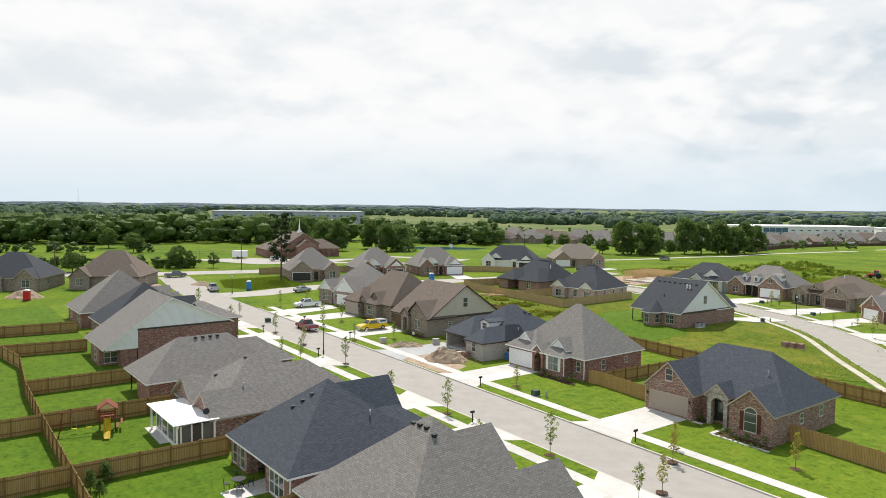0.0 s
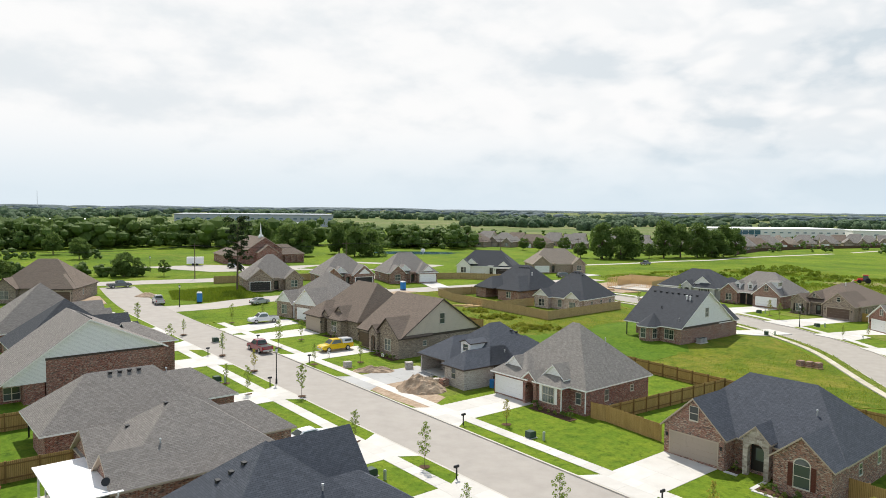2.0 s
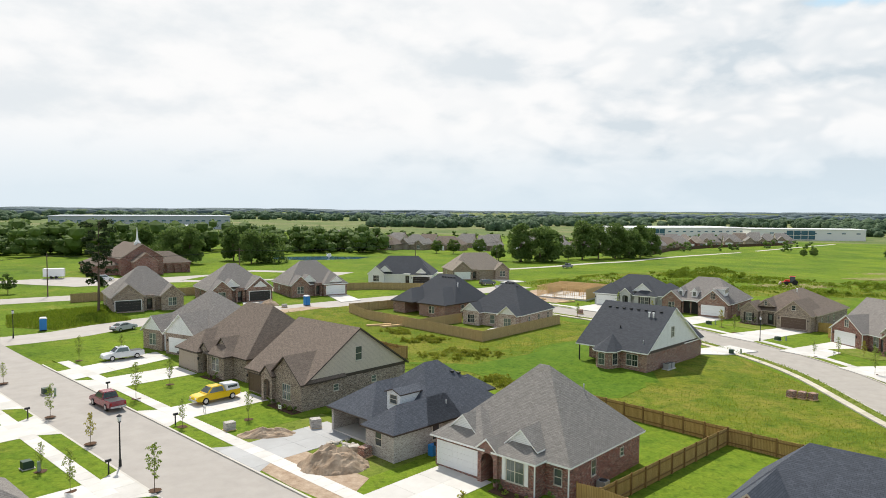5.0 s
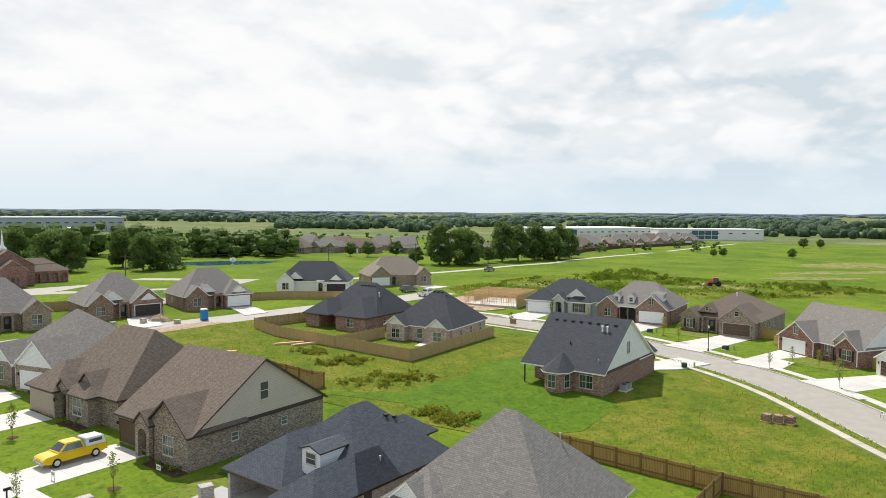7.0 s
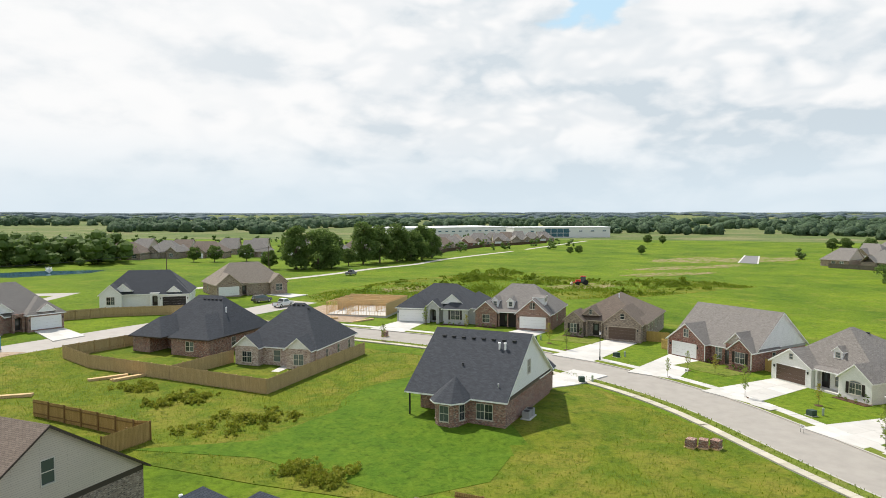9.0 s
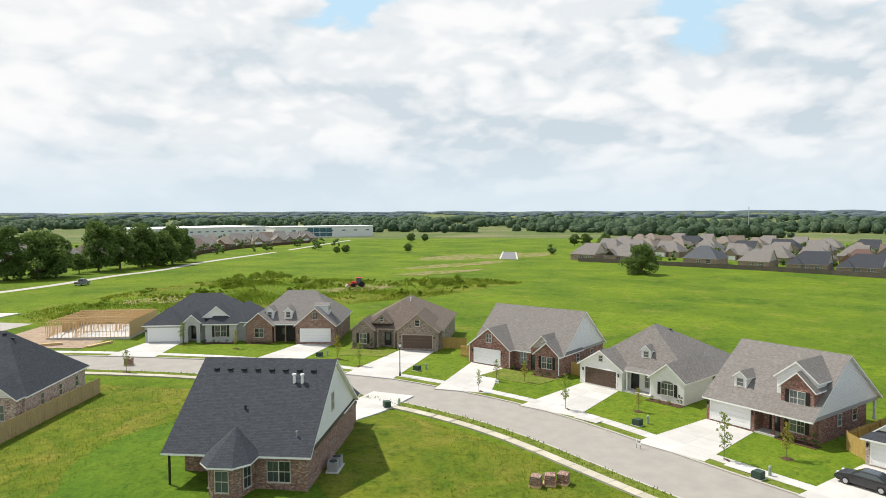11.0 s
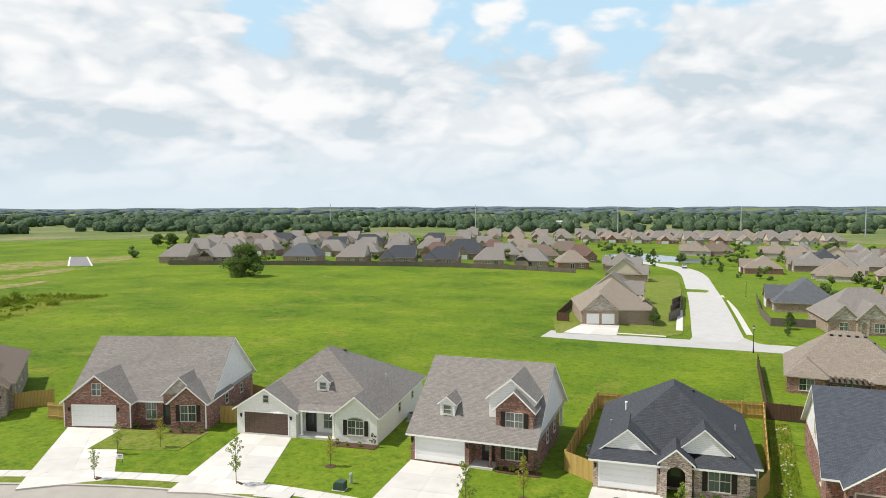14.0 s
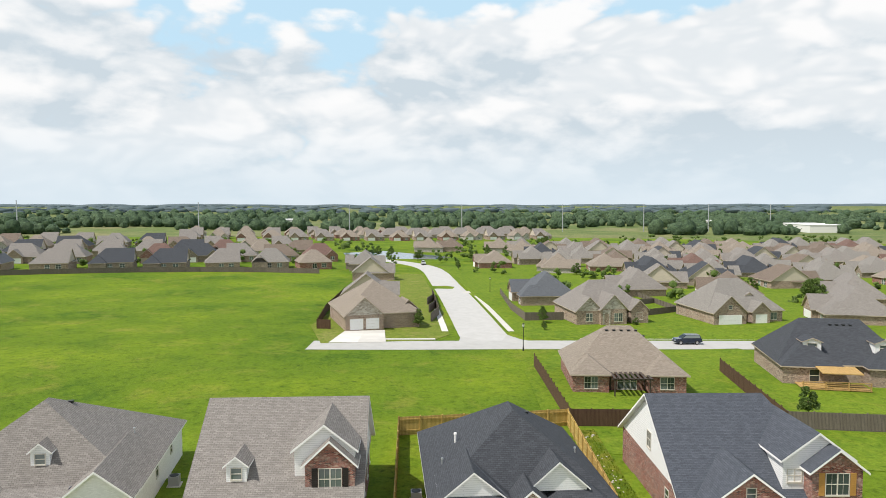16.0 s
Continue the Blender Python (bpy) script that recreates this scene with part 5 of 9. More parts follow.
def left_n():
    h = left_house("brick_house", 100.8, 41.0, "two-storey red brick house with wide grey roof and white gable", "brick_red", "roof_taupe", "trim_white")
    part("wall", box_bm(0, 11.5, 3.4, 16.4, -0.7, 5.2), "brick_red", h.root)
    lo, pk, hi = (2.9, 5.05), (11.8, 9.2), (20.95, 2.72)
    planes = [[(-0.35, *lo), (11.85, *lo), (11.85, *pk), (-0.35, *pk)], [(11.85, *hi), (-0.35, *hi), (-0.35, *pk), (11.85, *pk)]]
    part("roof", shell_roof(planes, 0.17, None), ["roof_taupe", "trim_white"], h.root)
    for x0, x1 in ((-0.03, 0.12), (11.38, 11.53)):
        ring = [(3.4, 5.15), (16.4, 5.15), (16.4, 2.45), (20.6, 2.45), (20.6, 2.8), (11.8, 8.98), (3.4, 5.2)]
        bm = bmesh.new()
        va, vb = [bm.verts.new((x0, *k)) for k in ring], [bm.verts.new((x1, *k)) for k in ring]
        bm.faces.new(va)
        bm.faces.new(vb[::-1])
        for i in range(7):
            bm.faces.new((va[i], vb[i], vb[(i + 1) % 7], va[(i + 1) % 7]))
        bmesh.ops.recalc_face_normals(bm, faces=bm.faces)
        part("gable", bm, "siding_white", h.root)
    part("wall", box_bm(0.2, 7.0, 16.5, 18.6, -0.7, 2.9), "brick_red", h.root)
    part("wall", box_bm(2.0, 7.0, 18.6, 21.0, -0.7, 2.6), "brick_red", h.root)
    h.window("b", 4.0, 21.0, 0.7, 1.1, 1.5)
    h.window("l", 19.5, 2.0, 0.5, 1.6, 1.4, "double")
    h.slab(0, 7.0, 16.5, 21.3, 0.06)
    h.vol(3.0, 11.0, 1.0, 6, 5.2, "y", "hg", 0.5)
    part("band", box_bm(-0.07, -0.035, 3.4, 16.45, 4.92, 5.17), "trim_brown", h.root)
    h.vents([(2.2 + k * 0.9, 11.2, 8.92) for k in range(8)])
    h.window("l", 9.0, 0, 1.3, 1.6, 0.5, "double_plain")
    return h


def generic(h, w, d, seed, garage="door_white", front=True):
    """A one-storey tract house: hipped body, front gables, arched entry, garage and windows."""
    r = random.Random(seed)
    gw = 6.0
    flip = r.random() < 0.5
    X = (lambda a: w - a) if flip else (lambda a: a)

    def span(a, b):
        return (min(X(a), X(b)), max(X(a), X(b)))
    h.vol(0, w, 1.8, d, 3.0, "x", "hh", r.uniform(0.78, 0.92), hs=r.uniform(0.85, 1.0))
    h.vol(*span(0, gw), 0, 6, 3.0, "y", r.choice(["gg", "hg"]), 0.85, 0.35)
    h.vol(*span(w - 4.6, w - 0.2), 0.3, 6, 3.0, "y", "gg", 0.9, 0.35)
    h.garage(X(3.0), 0, mat=garage)
    h.arch(X(7.2), 0.9, 2.0, 3.1, 1.2, 2.6, 0.4, None, 0.5)
    h.door(X(7.2), 1.78)
    h.window("f", X(w - 2.4), 0.3, 0.8, 1.6, 1.6, "double_grid")
    h.window("r", 6, w, 1.0, 0.8, 1.2)
    h.window("l", 9, 0, 1.0, 0.8, 1.2)
    for x in (2.5, w - 3.0):
        h.window("b", x, d, 0.9, 1.5, 1.3, "double")
    if h.trim == "trim_white" and seed > 40:
        h.false_gable(X(w - 4.8), 3.4, 1.2, 3.7, 1.45, 4.0, "siding_white")
        h.false_gable(X(3.0), 2.6, -0.36, 3.5, 1.1, 1.0, "siding_white")
    h.vents([(w * 0.4 + k * 0.8, d * 0.5 + 1.6, 3.0 + (d - 1.8) / 2 * 0.7) for k in range(4)])
    return h


house_arch_stone()
house_white_gables()
house_unfinished()
house_brown_gable()
house_brown_hip()
house_corner_grey()
left_c()
left_d1()
left_d2()
left_n()
L1 = left_house("brick_house", 33.0, 38.5, "brick house with weathered grey hipped roof", "brick_mix", "roof_taupe", "trim_white")
generic(L1, 13.5, 16, 4)
N2 = left_house("brick_house", 117.0, 40.0, "red brick house with dark grey hipped roof", "brick_red", "roof_dark", "trim_white")
generic(N2, 11.5, 16, 7)
N3 = left_house("brick_house", 131.5, 40.0, "red brick house with weathered grey hipped roof", "brick_red", "roof_taupe", "trim_white")
generic(N3, 12.0, 17, 9)

house_white_gable_rear()
house_grey_white()
house_three_dormers()
house_brown_gables()
house_red_side_gable()
house_white_painted()
house_two_storey()
house_twin_gables()
house_oak_shutters()


def house_rear_white_gables():
    h = House("brick_house", 48.4, 178.0, 134.4, "pale tumbled brick house with charcoal roof and white rear gables", "brick_tumbled", "roof_dark", "trim_white")
    h.vol(0, 12.3, 1.8, 15.4, 3.0, "x", "hh", 0.78, hs=0.8)
    h.vol(0.3, 4.0, 10, 16.8, 3.0, "y", "gg", 0.8, gable="siding_white")
    h.vol(8.6, 12.3, 10, 16.8, 3.0, "y", "gg", 0.8, gable="siding_white")
    h.vol(6.4, 12.3, 0, 7, 3.0, "y", "hg", 0.8)
    h.window("b", 2.1, 16.8, 0.7, 1.5, 1.5, "double_grid")
    h.window("b", 10.4, 16.8, 0.7, 1.5, 1.5, "double_grid")
    h.window("b", 6.3, 15.4, 0.7, 1.0, 1.6)
    h.slab(4.0, 8.2, 15.0, 19.0, 0.08)
    h.vents([(4.5 + k * 0.8, 9.0, 7.9) for k in range(5)])
    for y in (4.0, 8.0, 12.0):
        h.window("l", y, 0, 1.0, 0.7, 1.2)
    return h


def house_rear_dark():
    h = House("brick_house", 38.0, 191.2, 130, "red-brown brick house with charcoal hipped roof and covered patio", "brick_mix", "roof_dark", "trim_brown")
    h.vol(0, 14.2, 1.5, 13.5, 3.0, "x", "hh", 0.85, hs=0.8)
    h.vol(0, 7.0, 8.0, 17.0, 3.0, "y", "gh", 0.8)
    h.vol(8.5, 14.2, 8.0, 17.5, 3.0, "y", "gh", 0.8, walls=False)
    part("wall", box_bm(10.8, 14.2, 13, 17.4, -0.7, 2.9), "brick_mix", h.root)
    h.slab(7.2, 10.6, 13.5, 19.0, 0.08)
    h.window("l", 11.0, 0, 0.9, 1.0, 1.4)
    h.window("b", 3.5, 17.0, 0.9, 1.4, 1.4, "double")
    h.vents([(4.5 + k * 0.8, 8.2, 8.0) for k in range(5)])
    h.pipe(2.5, 9.5, 6.5, 0.8, 0.1, "trim_white")
    return h


house_rear_white_gables()
house_rear_dark()
generic(House("brick_house", 13.3, 239.2, -16, "white brick house with charcoal hipped roof and arched entry", "brick_white", "roof_dark", "trim_white"), 18.5, 13, 41, "door_dark")
generic(House("brick_house", 40.5, 250.5, 3, "tan brick house with pale brown hipped roof", "brick_tan", "roof_tan", "trim_tan"), 18.5, 14, 42)
generic(House("brick_house", -7.0, 211.2, 22, "red-brown brick house with grey hipped roof and white garage door", "brick_mix", "roof_taupe", "trim_white"), 14.5, 13.5, 43)
# on the two unfinished houses, dark-painted door panels stand for unlit open garages
generic(House("unfinished_house", -24.0, 200.5, 24, "unfinished red-brown brick house with grey roof and white gables", "brick_mix", "roof_taupe", "trim_white"), 14.0, 14, 44, "void")
generic(House("unfinished_house", -41.5, 188.8, 22, "unfinished tan brick house with pale trim and open porch", "brick_tan", "roof_taupe", "trim_tan"), 14.0, 15, 46, "void")
generic(House("brick_house", -88.5, 163.2, 6, "brown brick house with brown hipped roof", "brick_brown", "roof_brown", "trim_brown"), 16.0, 15, 47, "door_brown")
generic(House("brick_house", -108.5, 155.5, 6, "brown brick house with charcoal roof and pale arched porch", "brick_brown", "roof_dark", "trim_tan"), 16.0, 15, 48, "door_brown")

# ---- driveways and pavements ----
for u0, u1 in ((44.4, 50.0), (68.6, 74.4), (85.6, 91.4), (102.4, 107.4), (119.4, 125.0)):
    drive_S1(u0, u1, 57.6, 70.6, mat="concrete_grey" if 85 < u0 < 92 else "concrete")
drive([S1(132.5, 57.6), S1(126.8, 57.6), S1(130.2, 72.3), S1(135.6, 72.6)])
for u0, u1 in ((33.6, 39.0), (51.0, 56.4), (64.4, 69.6), (87.0, 92.0), (107.5, 113.0), (119.0, 124.5), (133.0, 138.5)):
    drive_S1(u0, u1, 49.0, 39.6)
slab_run(line_S1(-6, 160, 46.4), 0.75, -0.75, 1.5, "pale concrete pavement of square slabs")
slab_run(line_S1(-6, 138, 60.2), 0.75, -0.75, 1.5, "pale concrete pavement of square slabs")
slab_run(ST2[8:], 7.3, 5.8, 1.5, "pale concrete pavement of square slabs on the curved street")
slab_run(ST2[4:], -5.9, -7.0, 1.5, "weathered concrete pavement between tall verges", "concrete_worn")


def st2_drive(p, q, deg, w=5.6):
    """From the curved street's kerb to a garage: p at the kerb, q the middle of the garage door, with its facing."""
    p, q = Vector(p), Vector(q)
    d = (q - p).normalized()
    n = Vector((d.y, -d.x))
    u = Vector((math.cos(radians(deg)), math.sin(radians(deg))))
    drive([tuple(p - n * (w / 2 + 0.8)), tuple(p + n * (w / 2 + 0.8)), tuple(q + u * (w / 2)), tuple(q - u * (w / 2))])


for hx, hy, dg, a, kx, ky in ((66.2, 200.4, -44, 3.0, 59.6, 191.4), (77.9, 189.3, -50, 11.8, 71.0, 173.3), (88.0, 174.0, -57, 10.9, 76.2, 157.5), (93.41, 153.57, -87.2, 3.15, 79.2, 143.5),
                              (94.38, 135.30, -96.7, 3.25, 79.2, 131.0), (89.32, 116.49, -103.1, 2.8, 75.8, 115.2), (85.22, 100.41, -100.9, 2.7, 72.4, 99.6), (81.9, 83.3, -105.5, 4.2, 68.0, 82.2)):
    st2_drive((kx, ky), local(hx, hy, dg, a, -0.1), dg)
# drive of the house with the bay, on the inner side of the curve
a, b, c, d = [Vector(p) for p in ((71.2, 151.2), (73.2, 146.2), local(58.6, 140.8, 125.3, 0.4, -2.2), local(58.6, 140.8, 125.3, 6.0, -2.2))]
root = sheet("driveway", [tuple(a), tuple(b), tuple(b.lerp(c, 0.12)), tuple(a.lerp(d, 0.12))], LOT_Z + 0.016, "concrete", "pale concrete driveway rising to the garage", "driveway")
for i in range(8):
    for j in range(2):
        bm = bmesh.new()
        q = [a.lerp(d, t).lerp(b.lerp(c, t), w) for t, w in ((i / 8, j / 2), (i / 8, j / 2 + 0.498), ((i + 1) / 8 - 0.001, j / 2 + 0.498), ((i + 1) / 8 - 0.001, j / 2))]
        top = [bm.verts.new((p.x, p.y, gz(p.x, p.y) + rise(p.x, p.y) + LOT_Z + 0.04)) for p in q]
        bot = [bm.verts.new(v.co - Vector((0, 0, 0.3))) for v in top]
        bm.faces.new(top)
        for k in range(4):
            bm.faces.new((top[k], bot[k], bot[(k + 1) % 4], top[(k + 1) % 4]))
        bmesh.ops.recalc_face_normals(bm, faces=bm.faces)
        part("slab", bm, "concrete", root)
for pts in ([(4.6, 203.6), (9.5, 207.0), (6.2, 217.4), (1.6, 215.6)], [(-15.5, 190.6), (-10.4, 194.0), (-12.4, 205.0), (-17.6, 203.0)], [(57, 243.5), (63, 247.5), (58.6, 251.8), (53.2, 251.6)], [(26.5, 219.5), (32, 223), (31.5, 234.6), (26.4, 235.8)]):
    drive(pts)

# rough lots between the streets, and worked soil
ROUGH = [(44.6, 100.4), (60.5, 97.0), (62.6, 110), (65.6, 122), (67.2, 137), (64.5, 152), (57, 167), (47.5, 181), (38, 195), (30, 205), (14, 203), (-8, 190), (-18, 176), (-6, 160), (8.5, 142.2), (19, 130), (31.5, 117.5)]
sheet("rough_lot", ROUGH, 0.06, "rough_grass", "rough lots of tall green and yellow grass", "grass lot")
LAWN_A = [(10.5, 143.3), (20.6, 136.0), (29.0, 121.5), (37.0, 121.5), (43.0, 126.5), (55.0, 138.0), (66.5, 148.0), (62.0, 156.0), (52.0, 160.0), (44.6, 153.8), (22.0, 140.5)]
sheet("lawn", LAWN_A, 0.09, "lawn_deep", "mown lawn round the house with the bay", "lawn")
bm, rows = bmesh.new(), []
for k in range(25):
    q = k / 24
    rows.append([bm.verts.new((49.2 + 18 * q * math.cos(w), 141 + 17 * q * math.sin(w), gz(49.2 + 18 * q * math.cos(w), 141 + 17 * q * math.sin(w)) + 0.05 + rise(49.2 + 18 * q * math.cos(w), 141 + 17 * q * math.sin(w)) * 1.06)) for w in (2 * math.pi * j / 48 for j in range(48))])
for r0, r1 in zip(rows, rows[1:]):
    for j in range(48):
        bm.faces.new((r0[j], r1[j], r1[(j + 1) % 48], r0[(j + 1) % 48]))
bmesh.ops.remove_doubles(bm, verts=bm.verts, dist=0.002)
for f in bm.faces:
    cx, cy = f.calc_center_median().xy
    f.material_index = 0 if cx * 0.81 - cy * 0.58 < -38.5 + 0.9 * math.sin(cx) and cy > 121 else 1
tagged(part("lawn_rise", bm, ["lawn_deep", "rough_grass"], None), "low grassy swell of ground under the house with the bay", "lawn", kind="structure")
sheet("rough_lot", [(-60, 186), (-45, 199), (-40, 187), (-36, 181), (-46, 171.5), (-55, 174)], 0.06, "rough_grass", "vacant weedy corner lot", "grass lot")
sheet("bare_soil", [(3.6, 99.5), (-2.5, 107.5), (-4.0, 111), (-9.4, 107.6), (-3.0, 98.5), (1.0, 94.0)], 0.15, "soil", "churned bare soil of a building site", "soil")
sheet("bare_soil", [(-22, 181.5), (-16, 183), (-4, 191.5), (1, 196), (-3, 197.5), (-16, 187.5)], 0.075, "soil", "churned bare soil beside the street", "soil")
sheet("bare_soil", [(52, 208), (57, 203), (63, 201), (78, 213), (74, 224), (60, 228), (50, 219)], 0.065, "soil", "trampled soil round the timber frame", "soil")
sheet("bare_soil", [(-72, 176), (-66, 166), (-70, 158), (-82, 165), (-84, 176)], 0.15, "soil", "bare red soil of an unbuilt lot", "soil")
sheet("bare_soil", [(83.6, 86.6), (107, 79.2), (106.5, 77.2), (83.0, 84.4)], 0.13, "rough_grass", "rough strip of weeds and stones between two houses", "grass lot")
random.seed(3)
for i, (cx, cy, rx, ry) in enumerate(((150, 240, 16, 7), (250, 285, 40, 8), (210, 262, 26, 6), (290, 318, 34, 14), (106, 205, 7, 3), (322, 304, 34, 15), (96, 250, 13, 7))):
    pts = []
    for k in range(18):
        a = 2 * math.pi * k / 18
        q = random.uniform(0.7, 1.1)
        pts.append((cx + math.cos(a) * rx * q, cy + math.sin(a) * ry * q))
    sheet("bare_patch", pts, 0.02 + 0.006 * i, "worn_earth", "bare worn earth in the pasture", "soil", skirt=0.05)
sheet("brush_lot", [(60, 226), (72, 236), (100, 228), (120, 216), (150, 212), (205, 218), (198, 240), (168, 250), (160, 290), (128, 285), (98, 272), (84, 262), (62, 246)], 0.02, "rough_grass", "overgrown waste ground behind the houses", "grass lot", skirt=0.05)
FARROAD = smooth([(20, 262), (60, 286), (88.6, 304), (117, 326), (141.5, 341), (175, 371), (228, 410), (292, 454), (401, 525)], 8)
ribbon("far_track", FARROAD, 1.7, -1.7, 0.03, "kerb", "pale track across the fields", "track")
sheet("car_park", [(-88, 240), (-62, 231), (-42, 241), (0, 251), (11, 273), (-22, 279), (-33, 262), (-50, 250), (-70, 252)], 0.04, "road", "pale paved car park beside the church", "car park")
sheet("road_stub", [(294.5, 294.2), (296, 284.7), (345.3, 319.9), (344.1, 328.1)], 0.07, "asphalt_worn", "short stub of grey asphalt road in the field", "road")
for p, q in (((294.5, 294.2), (344.1, 328.1)), ((296, 284.7), (345.3, 319.9))):
    ribbon("kerb", [p, q], 0.35, -0.35, 0.16, "concrete", "pale kerb beside the road stub", "kerb")

# ---- the eastern streets ----
ST3 = smooth([(153, 71.5), (166, 69), (200, 61.6), (237, 53.8), (278, 45.8), (312, 39.8), (335, 39), (355, 43.5), (378, 54)], 5)
ST4 = smooth([(163.4, 102), (162.0, 97), (159.0, 84.5), (155.2, 66), (150.4, 46), (145.8, 27), (139, 0), (130, -32), (119, -70)], 4)
for nm, ln, w in (("road", ST3, 4.7), ("road", ST4, 4.1)):
    ribbon(nm, ln, w, -w, 0.05 if ln is ST3 else 0.054, "street_pale", "pale concrete street", "road")
# rounded corners of the junction
for pts in ([(158.6, 78.5), (161.0, 75.4), (166.0, 73.6), (160.0, 71.0)], [(157.0, 62.0), (160.0, 63.6), (165.5, 64.4), (158.0, 68.5)]):
    sheet("road_corner", pts, 0.058, "street_pale", "pale concrete corner of a street junction", "road")
near4 = [p for p in ST4 if p[1] < 56]
ribbon("pavement", near4, 5.4, 6.7, 0.11, "concrete", "pale concrete pavement", "pavement")
ribbon("pavement", [p for p in ST4 if 76 < p[1] < 98], 5.4, 6.6, 0.11, "concrete", "pale concrete pavement", "pavement")
ribbon("pavement", [p for p in ST3 if 166 < p[0] < 275], 6.4, 7.7, 0.11, "concrete", "pale concrete pavement", "pavement")
ribbon("pavement", [p for p in ST3 if 168 < p[0] < 236], -5.5, -6.7, 0.11, "concrete", "pale concrete pavement", "pavement")
ribbon("road", smooth([(238, 48), (250, 34), (262, 8), (262, -20)], 5), 3.6, -3.6, 0.055, "kerb", "pale concrete side street", "road")
sheet("lawn", [(164.4, 100), (162.8, 80), (168, 75.2), (200, 67.4), (237, 59.6), (300, 47.8), (300, 62), (185, 100)], 0.07, "lawn_new", "front lawns of the older houses", "lawn")
sheet("lawn", [(160, 61.5), (170, 62.4), (200, 55.9), (237, 48.1), (278, 40.1), (330, 33), (330, -200), (120, -200), (134.4, -40), (143.4, -3), (150.2, 26), (154.8, 46)], 0.045, "lawn", "lawns between the older houses", "lawn")
sheet("lawn", [(110, 81), (136, 73), (147, 62), (143, 30), (110, 20), (88, 55), (100, 80)], 0.06, "lawn", "back lawns inside dark fences", "lawn")

# ---- fences ----


def fence(pts, mat, label, h=1.85, rails=1, group="", step=2.4):
    """Boarded panels between posts with rails on one side; points are the corners of its line in plan."""
    x, y = pts[0]
    root = empty("wooden_fence", pose(x, y, gz(x, y) + 0.1), label, "fence", group)
    inv = root.matrix_world.inverted()
    for (x0, y0), (x1, y1) in zip(pts, pts[1:]):
        a, b = Vector((x0, y0)), Vector((x1, y1))
        L = (b - a).length
        n = max(1, round(L / step))
        ln = L / n
        deg = math.degrees(math.atan2(y1 - y0, x1 - x0))
        key = ("fence", mat, round(ln, 2), round(h, 2))
        if key not in CACHE:
            nb = max(2, int(ln / 0.3))
            xs = [ln * k / nb for k in range(nb + 1)]
            rr = random.Random(int(ln * 100))
            bm = bmesh.new()
            off = [rr.uniform(0, 0.012) for _ in range(nb)]
            relief(bm, xs, [-0.35, h], lambda i, j: off[i], 0.025)
            bm.faces.new([bm.verts.new(p) for p in ((ln, 0.025, -0.35), (0, 0.025, -0.35), (0, 0.025, h), (ln, 0.025, h))])
            bmesh.ops.remove_doubles(bm, verts=bm.verts, dist=1e-4)
            rl = box_bm(0, ln, 0.027, 0.085, -0.06, 0.06)
            ps = box_bm(-0.065, 0.065, 0.025, 0.155, -0.4, h + 0.08)
            post_mat = {"fence": "wood_post", "fence_tan": "fence_tan", "fence_new": "fence_new", "fence_old": "fence_old", "fence_dark": "fence_dark"}[mat]
            CACHE[key] = [mesh_of("panel", bm, mat), mesh_of("rail", rl, post_mat), mesh_of("post", ps, post_mat)]
        pm, rm, sm = CACHE[key]
        for k in range(n):
            p = a.lerp(b, k / n)
            base = inv @ pose(p.x, p.y, gz(p.x, p.y) + 0.1, 0, 0, deg)
            part("panel", pm, None, root).matrix_local = base
            if rails:
                for z in (0.4, h - 0.3):
                    part("rail", rm, None, root).matrix_local = base @ pose(0, 0, z)
            part("post", sm, None, root).matrix_local = base
    return root


CED = "brown cedar board fence round a garden"
fence([S1(47.4, 10.0), S1(62.6, 10.0), S1(78.3, 10.0), S1(92.5, 10.2)], "fence", CED)
fence([S1(62.4, 23.0), S1(62.4, 10.0)], "fence", CED)
fence([S1(78.3, 22.5), S1(78.3, 10.0)], "fence", CED)
fence([S1(92.5, 24.0), S1(92.5, 10.2)], "fence", CED)
fence([S1(92.5, 10.2), S1(106.5, 11.2), S1(116, 9.5), S1(130, 9.0)], "fence", CED)
fence([S1(113.5, 20.5), S1(114.5, 9.5)], "fence", CED)
fence([S1(129, 22), S1(130, 9)], "fence", CED)
fence([S1(62.4, 9.9), S1(62.4, 3.0), S1(20, 3.0)], "fence", CED)
fence([S1(78.0, 9.9), S1(78.0, 2.0)], "fence", CED)
fence([S1(47.4, 22.6), S1(47.4, 10.0), S1(36, 10.0)], "fence", CED)
# behind and beside the houses on the near side of the rough lots
fence([(19.8, 92.3), (21.2, 91.0), (25.2, 84.7)], "fence", "brown cedar fence with a gate between two houses")
fence([(40.6, 104.0), (21.2, 91.0)], "fence", CED)
fence([(57.5, 82.2), (52.5, 89.0), (40.6, 104.0), (31.0, 117.3)], "fence", CED)
fence([(36.0, 72.0), (42.5, 62.0)], "fence", CED)
fence([(8.3, 142.2), (12.8, 145.3), (11.4, 146.4), (2.6, 158.9)], "fence", CED)
TANF = "weathered tan board fence round a garden"
fence([(16.8, 195.5), (5.8, 189.2), (8.8, 181.0), (27.4, 156.9), (47.7, 173.9)], "fence_tan", TANF)
fence([(17.9, 169.2), (27.8, 176.2)], "fence_tan", TANF)
fence([(-54, 203.5), (-38, 213.5), (-24, 217.5)], "fence_tan", TANF)
fence([(31, 226), (14, 228), (6, 226)], "fence_tan", TANF)
NEWF = "new pale yellow pine fence between houses"
